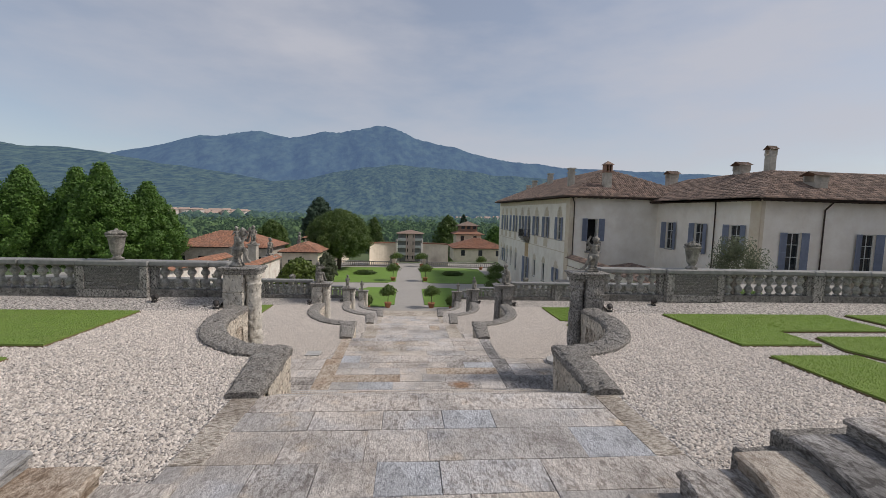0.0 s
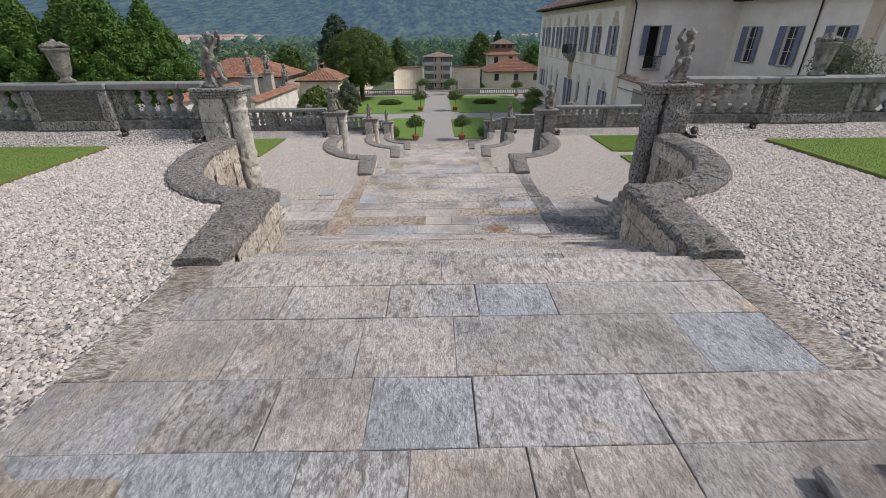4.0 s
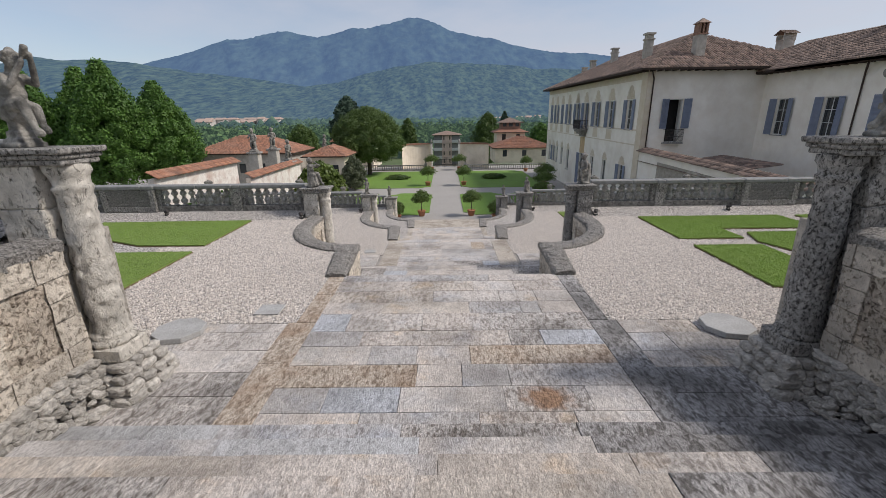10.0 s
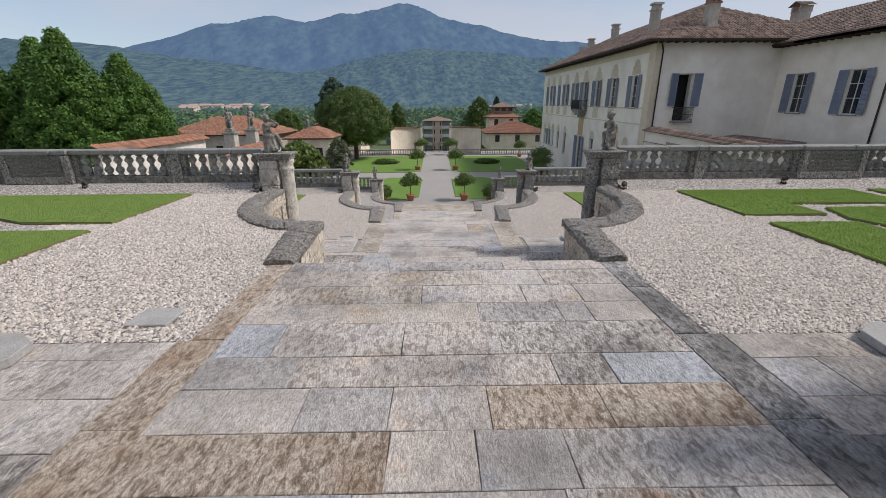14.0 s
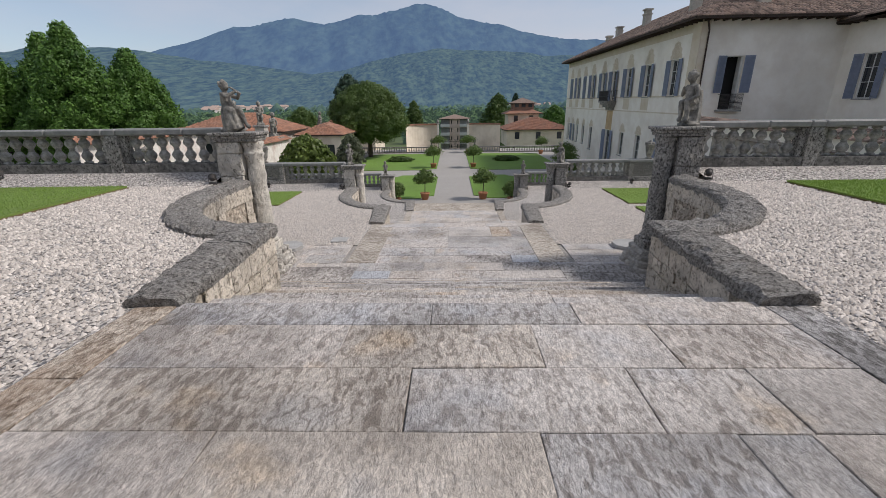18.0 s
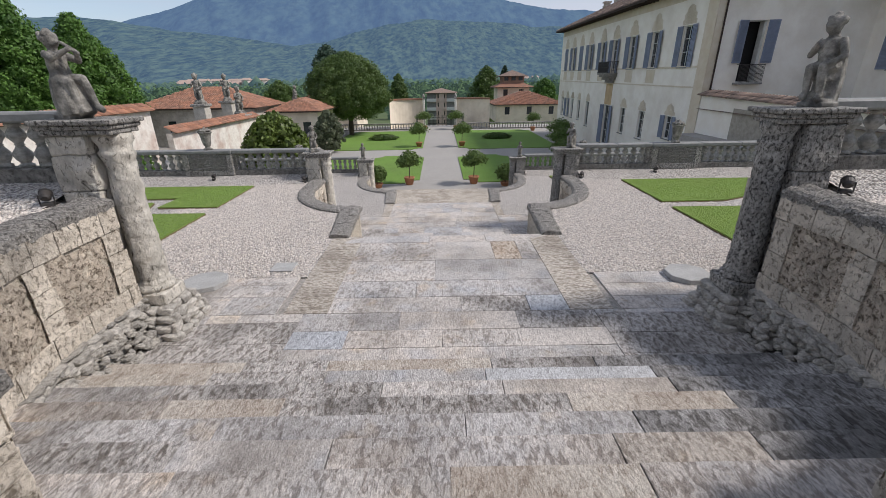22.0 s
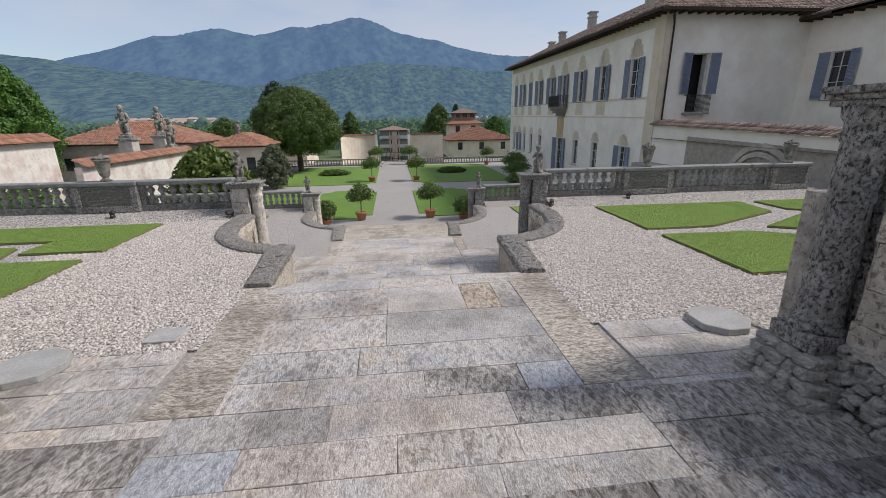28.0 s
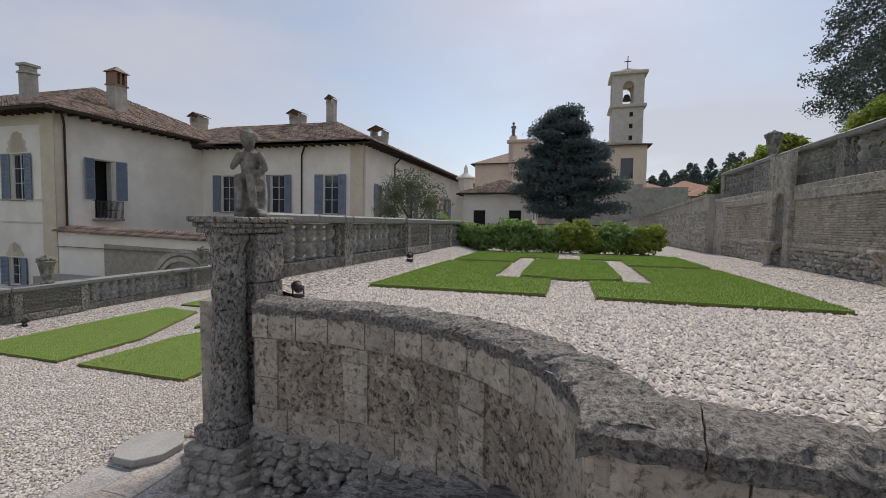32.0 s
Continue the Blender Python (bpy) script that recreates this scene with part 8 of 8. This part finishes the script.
for i, (x, y, z, fh) in enumerate([(-25.5, 61.0, -2.5, 3.1), (-25.0, 66.2, -2.4, 3.0), (-19.2, 55.9, -3.3, 2.6), (-20.5, 77.0, -3.3, 2.5)]):
    th = empty("pedestal", (x, y, SEA))
    tagged(th, "tall weathered stone pedestal", "pedestal", group="pedestals")
    part("shaft", boxes((-0.62, 0.62, -0.62, 0.62, 0, z - SEA - 0.25), bev=0.03), M["rough_plaster"], th)
    part("cap", boxes((-0.78, 0.78, -0.78, 0.78, z - SEA - 0.25, z - SEA), bev=0.03), M["greystone"], th)
    figure("statue", (x, y, z), 30 * i, "standing", fh, "tall weathered stone figure standing on a pedestal")
for i, (x, y) in enumerate([(-18.6, 33.5), (-18.5, 36.4), (-18.5, 38.6)]):
    tree("climber", (x, y - 0.3, SEA), 4.2, [((0, 0, 2.9), (0.4, 1.3, 1.5)), ((0.1, 0.8, 3.4), (0.35, 0.8, 0.9))], 0.2, M["leaf_lime"], 1800, "climbing plant against the white wall", 0.04, 1.5, 130 + i, "climber")

# ---- church and village at the end of the yard ----
church = empty("church", (66, 14, LEVEL[1]))
tagged(church, "pale plastered church with a bell tower", "church")
tx0, tx1, ty0, ty1 = 6.5, 11.0, -9.5, -5.0
part("nave", boxes((-6, 5, 2.0, 14.0, -1, 9.6)), M["church"], church)
part("facade", boxes((-6.4, -6.0, 5.5, 9.2, -1, 12.6), (-6.5, -6.0, 4.6, 10.0, -1, 6.2)), M["church"], church)
part("choir", boxes((-2.0, 6.5, -8.9, 2.0, -1, 12.2)), M["church"], church)
hip_roof(church, -2.0, 6.5, -8.9, 2.0, 12.2, 0.5, 0.25, M["tile_brown"], tiles=False)
hip_roof(church, -6, 5, 2.0, 14.0, 9.6, 0.5, 0.45, M["tile_brown"], tiles=False)
tower = part("bell_tower", boxes((tx0, tx1, ty0, ty1, -1, 19.4)), M["tower"], church, "tall square stone bell tower")
part("cornice", boxes((tx0 - 0.4, tx1 + 0.4, ty0 - 0.4, ty1 + 0.4, 19.4, 19.9), bev=0.08), M["tower"], tower)
w = 1.45
bel = bmesh.new()
for sx in (tx0, tx1 - w):
    for sy in (ty0, ty1 - w):
        box(bel, sx, sx + w, sy, sy + w, 19.9, 23.5)
box(bel, tx0, tx1, ty0, ty1, 23.5, 24.4)
for r in range(8):
    a0, a1 = math.pi * r / 8, math.pi * (r + 1) / 8
    hw = (tx1 - tx0) / 2 - w
    zlow = 22.7 + hw * min(math.sin(a0), math.sin(a1))
    xa, xb = sorted((hw * math.cos(a0), hw * math.cos(a1)))
    mid_x, mid_y = (tx0 + tx1) / 2, (ty0 + ty1) / 2
    for e0, e1 in ((ty0, ty0 + 0.4), (ty1 - 0.4, ty1)):
        box(bel, mid_x + xa, mid_x + xb, e0, e1, zlow, 23.5)
    for e0, e1 in ((tx0, tx0 + 0.4), (tx1 - 0.4, tx1)):
        box(bel, e0, e1, mid_y + xa, mid_y + xb, zlow, 23.5)
part("belfry", bel, M["tower"], tower)
part("cornice", boxes((tx0 - 0.45, tx1 + 0.45, ty0 - 0.45, ty1 + 0.45, 24.4, 24.9), bev=0.08), M["tower"], tower)
bm = bmesh.new()
bmesh.ops.create_cone(bm, cap_ends=True, segments=4, radius1=3.2, radius2=0.1, depth=1.2, matrix=Matrix.LocRotScale(((tx0 + tx1) / 2, (ty0 + ty1) / 2, 25.5), Euler((0, 0, radians(45))), None))
part("tower_roof", bm, M["tile_brown"], tower)
part("cross", boxes(((tx0 + tx1) / 2 - 0.06, (tx0 + tx1) / 2 + 0.06, (ty0 + ty1) / 2 - 0.06, (ty0 + ty1) / 2 + 0.06, 26.0, 28.0), ((tx0 + tx1) / 2 - 0.05, (tx0 + tx1) / 2 + 0.05, (ty0 + ty1) / 2 - 0.5, (ty0 + ty1) / 2 + 0.5, 27.1, 27.22)), M["iron"], tower)
part("bell", lathe(bmesh.new(), [(0.75, 0), (0.6, 0.2), (0.45, 0.7), (0.3, 0.95), (0.05, 1.0)], 14, ((tx0 + tx1) / 2, (ty0 + ty1) / 2, 21.0)), M["bell"], tower, smooth=True)
for z in (14.4, 16.2, 18.0):
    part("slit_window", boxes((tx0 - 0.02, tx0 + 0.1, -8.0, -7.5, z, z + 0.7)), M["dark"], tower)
for a, b in ((4.55, 5.3), (9.3, 10.05)):
    part("pilaster", boxes((-6.62, -6.5, a, b, -1, 6.0)), M["church_pink"], church)
for a, b in ((5.45, 6.0), (8.7, 9.25)):
    part("pilaster", boxes((-6.52, -6.4, a, b, 6.6, 12.0)), M["church_pink"], church)
part("cornice", boxes((-6.85, -5.9, 4.3, 10.3, 6.2, 6.6), bev=0.08), M["church_pink"], church)
part("cornice", boxes((-6.8, -5.9, 5.2, 9.5, 12.2, 12.66), bev=0.08), M["church_pink"], church)
part("church_window", boxes((-2.03, -1.9, -7.2, -5.6, 7.6, 10.4)), M["glass"], church)
part("pinnacle", boxes((-6.4, -5.6, 8.2, 9.2, 12.6, 13.2), bev=0.05), M["church"], church)
figure("statue", (60.1, 22.7, LEVEL[1] + 13.2), -90, "standing", 2.0, "stone figure on the church front")
plain_house("low_house", 43.0, 50.0, 18.5, 25.5, 4.2, M["stucco"], M["tile_brown"], "low white outbuilding with a tiled roof and dark doors", base=LEVEL[1], cols=2, tiles=True)
lh = bpy.data.objects["low_house"]
for y in (-1.8, 1.8):
    part("dark_door", boxes((-3.53, -3.4, y - 0.6, y + 0.6, 0.2, 2.5)), M["dark"], lh)
part("turret", lathe(bmesh.new(), [(0.9, 4.0), (0.9, 6.2), (1.2, 6.3), (1.15, 6.45), (0.25, 7.0), (0.25, 7.5), (0.05, 7.9)], 8, (2.0, 4.6, 0)), M["stucco"], lh)
yw2 = empty("yard_wall")
tagged(yw2, "old plastered wall in front of the church", "wall")
part("wall", boxes((54.0, 54.4, 2.3, 18.0, LEVEL[1] - 0.5, 3.4)), M["rough_plaster"], yw2)
part("gable", prism(bmesh.new(), [(54.0, 7.0), (54.4, 7.0), (54.4, 14.0), (54.0, 14.0)], 3.4, 3.8), M["rough_plaster"], yw2)
for i, (x, y, w, h) in enumerate([(84, -2, 9, 7.5), (95, -14, 12, 8.0), (88, 30, 12, 9), (78, -12, 9, 6.0)]):
    plain_house("village_house", x, x + w, y, y + w, h, M["stucco_warm"], M["tile_red"], "village house with a red tiled roof", base=LEVEL[1], cols=3, rows=2)


# ---- the valley: woods, village, hills and mountain ----
def ridge(name, radius, depth, profile, base, material, seed, label, a0, a1, steps=220, rows=14, rough=0.05):
    """A wooded slope round part of the horizon; profile gives its crest as (degrees to the right of ahead, degrees up)."""
    V, F = [], []
    for i in range(steps + 1):
        az = a0 + (a1 - a0) * i / steps
        el = np.interp(az, [p[0] for p in profile], [p[1] for p in profile])
        for j in range(rows + 1):
            u = j / rows
            r = radius + depth * u
            crest = (radius + depth) * math.tan(radians(el)) - base
            h = crest * (u ** 1.15)
            n = noise.fractal(Vector((az * 0.34 + u * 0.9, u * 1.6, seed)), 0.75, 2.2, 8)
            h *= 1 + rough * n * (1.0 - 0.96 * u) * 3
            if j == rows:
                h += crest * 0.012 * noise.noise(Vector((az * 3.0, seed, 0)))
            wob = depth * 0.06 * noise.noise(Vector((az * 0.4, u * 4, seed + 5)))
            V.append(((r + wob) * math.sin(radians(az)), (r + wob) * math.cos(radians(az)), base + max(0, h)))
    m = rows + 1
    for i in range(steps):
        for j in range(rows):
            F.append((i * m + j, (i + 1) * m + j, (i + 1) * m + j + 1, i * m + j + 1))
    o = fast(name, V, F, material, smooth=True)
    tagged(o, label, "hill", kind="structure")
    return o


PEAK = [(-85, 4.8), (-64, 5.3), (-50, 5.0), (-40, 5.1), (-34, 5.6), (-31.4, 6.5), (-29.1, 7.1), (-26.9, 7.95), (-25, 8.65), (-22.7, 8.97), (-19.8, 9.6), (-18.3, 9.75), (-15.2, 9.3), (-11.2, 10.25), (-9.6, 10.4),
        (-6.5, 10.95), (-5.5, 11.25), (-4.2, 11.67), (-2.7, 11.5), (-1.3, 10.95), (1, 10.3), (3.5, 9.55), (6, 9.2), (8, 8.6), (12, 7.65), (15.2, 7.3), (17.2, 7.15), (20.2, 6.7), (25, 6.4), (34, 5.8), (44.5, 4.8), (64, 3.0), (90, 2.4), (117, 2.4)]
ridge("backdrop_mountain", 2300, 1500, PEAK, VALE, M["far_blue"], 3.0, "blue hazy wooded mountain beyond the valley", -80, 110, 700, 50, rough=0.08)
LOWR = [(-80, 5.4), (-50, 5.2), (-44.4, 5.2), (-42, 5.97), (-39.8, 5.8), (-36.5, 6.17), (-33.6, 5.83), (-29, 5.3), (-22.7, 4.75), (-17.1, 3.95), (-13, 4.5), (-10, 5.4), (-6, 6.2), (-1.8, 6.8), (4, 6.5), (8, 6.2), (12, 5.7),
        (16, 5.5), (24, 5.0), (40, 3.5), (60, 2.2), (84, 2.2), (92, 3.6), (100, 5.4), (112, 7.2), (130, 8)]
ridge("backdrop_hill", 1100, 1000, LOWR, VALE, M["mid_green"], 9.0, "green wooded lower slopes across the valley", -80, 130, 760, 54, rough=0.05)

rr = np.random.default_rng(11)
ico = bmesh.new()
bmesh.ops.create_icosphere(ico, subdivisions=1, radius=1.0)
IV = np.array([v.co[:] for v in ico.verts])
IF = np.array([[v.index for v in f.verts] for f in ico.faces])
ico.free()


def woods(name, n, r0, r1, a0, a1, size, material, label):
    az = np.radians(rr.uniform(a0, a1, n))
    r = np.sqrt(rr.uniform(r0 ** 2, r1 ** 2, n))
    s = rr.uniform(0.7, 1.3, (n, 1)) * size
    c = np.c_[r * np.sin(az), r * np.cos(az), np.full(n, VALE)]
    c[:, 2] += s[:, 0] * 0.8
    V = IV[None] * rr.uniform(0.7, 1.3, (n, len(IV), 1)) * (s * np.array([1, 1, 1.15]))[:, None, :] + c[:, None, :]
    F = (IF[None] + (np.arange(n) * len(IV))[:, None, None]).reshape(-1, 3)
    tagged(fast(name, V.reshape(-1, 3), F, material), label, "woods", kind="stuff")


n = 1000
az, r = np.radians(rr.uniform(-70, 45, n)), np.sqrt(rr.uniform(190 ** 2, 520 ** 2, n))
size = rr.uniform(0.6, 1.35, n) * 5.6
base_p = np.c_[r * np.sin(az), r * np.cos(az), VALE + size * 0.95]
m = 90
d = rr.normal(0, 1, (n, m, 3))
d /= np.linalg.norm(d, axis=2, keepdims=True)
P = base_p[:, None, :] + d * (size[:, None] * rr.uniform(0.6, 1.08, (n, m)))[:, :, None] * np.array([0.85, 0.85, 1.1])
V, F = leaves(P.reshape(-1, 3), d.reshape(-1, 3), 2.0, rr, 1.2)
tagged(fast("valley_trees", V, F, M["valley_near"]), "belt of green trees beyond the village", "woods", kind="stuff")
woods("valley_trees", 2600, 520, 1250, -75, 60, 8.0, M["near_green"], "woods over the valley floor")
rnd = random.Random(3)
HV, HF, RV, RF = [], [], [], []
for a0, a1, r0, r1, n in ((-29, -20, 800, 1050, 90), (14, 24, 1000, 1250, 14), (4, 16, 1050, 1250, 10), (-45, -36, 700, 900, 20)):
    for _ in range(n):
        az, r = radians(rnd.uniform(a0, a1)), rnd.uniform(r0, r1)
        cx, cy, w, d, h = r * math.sin(az), r * math.cos(az), rnd.uniform(5, 9), rnd.uniform(5, 9), rnd.uniform(7, 13)
        z = VALE + 8
        i = len(HV)
        HV += [(cx - w, cy - d, z - 6), (cx + w, cy - d, z - 6), (cx + w, cy + d, z - 6), (cx - w, cy + d, z - 6), (cx - w, cy - d, z + h), (cx + w, cy - d, z + h), (cx + w, cy + d, z + h), (cx - w, cy + d, z + h)]
        HF += [(i, i + 1, i + 5, i + 4), (i + 1, i + 2, i + 6, i + 5), (i + 2, i + 3, i + 7, i + 6), (i + 3, i, i + 4, i + 7)]
        i = len(RV)
        RV += [(cx - w - 1, cy - d - 1, z + h), (cx + w + 1, cy - d - 1, z + h), (cx + w + 1, cy + d + 1, z + h), (cx - w - 1, cy + d + 1, z + h), (cx - w, cy, z + h + 3), (cx + w, cy, z + h + 3)]
        RF += [(i, i + 1, i + 5, i + 4), (i + 2, i + 3, i + 4, i + 5), (i + 1, i + 2, i + 5, i + 5), (i + 3, i, i + 4, i + 4)]
vill = empty("far_village")
tagged(vill, "far pale village houses with red roofs among trees", "village", kind="stuff")
fast("house_walls", HV, HF, M["far_wall"], vill)
RF = [f if f[2] != f[3] else f[:3] for f in RF]
raw("house_roofs", RV, RF, M["far_roof"], vill)
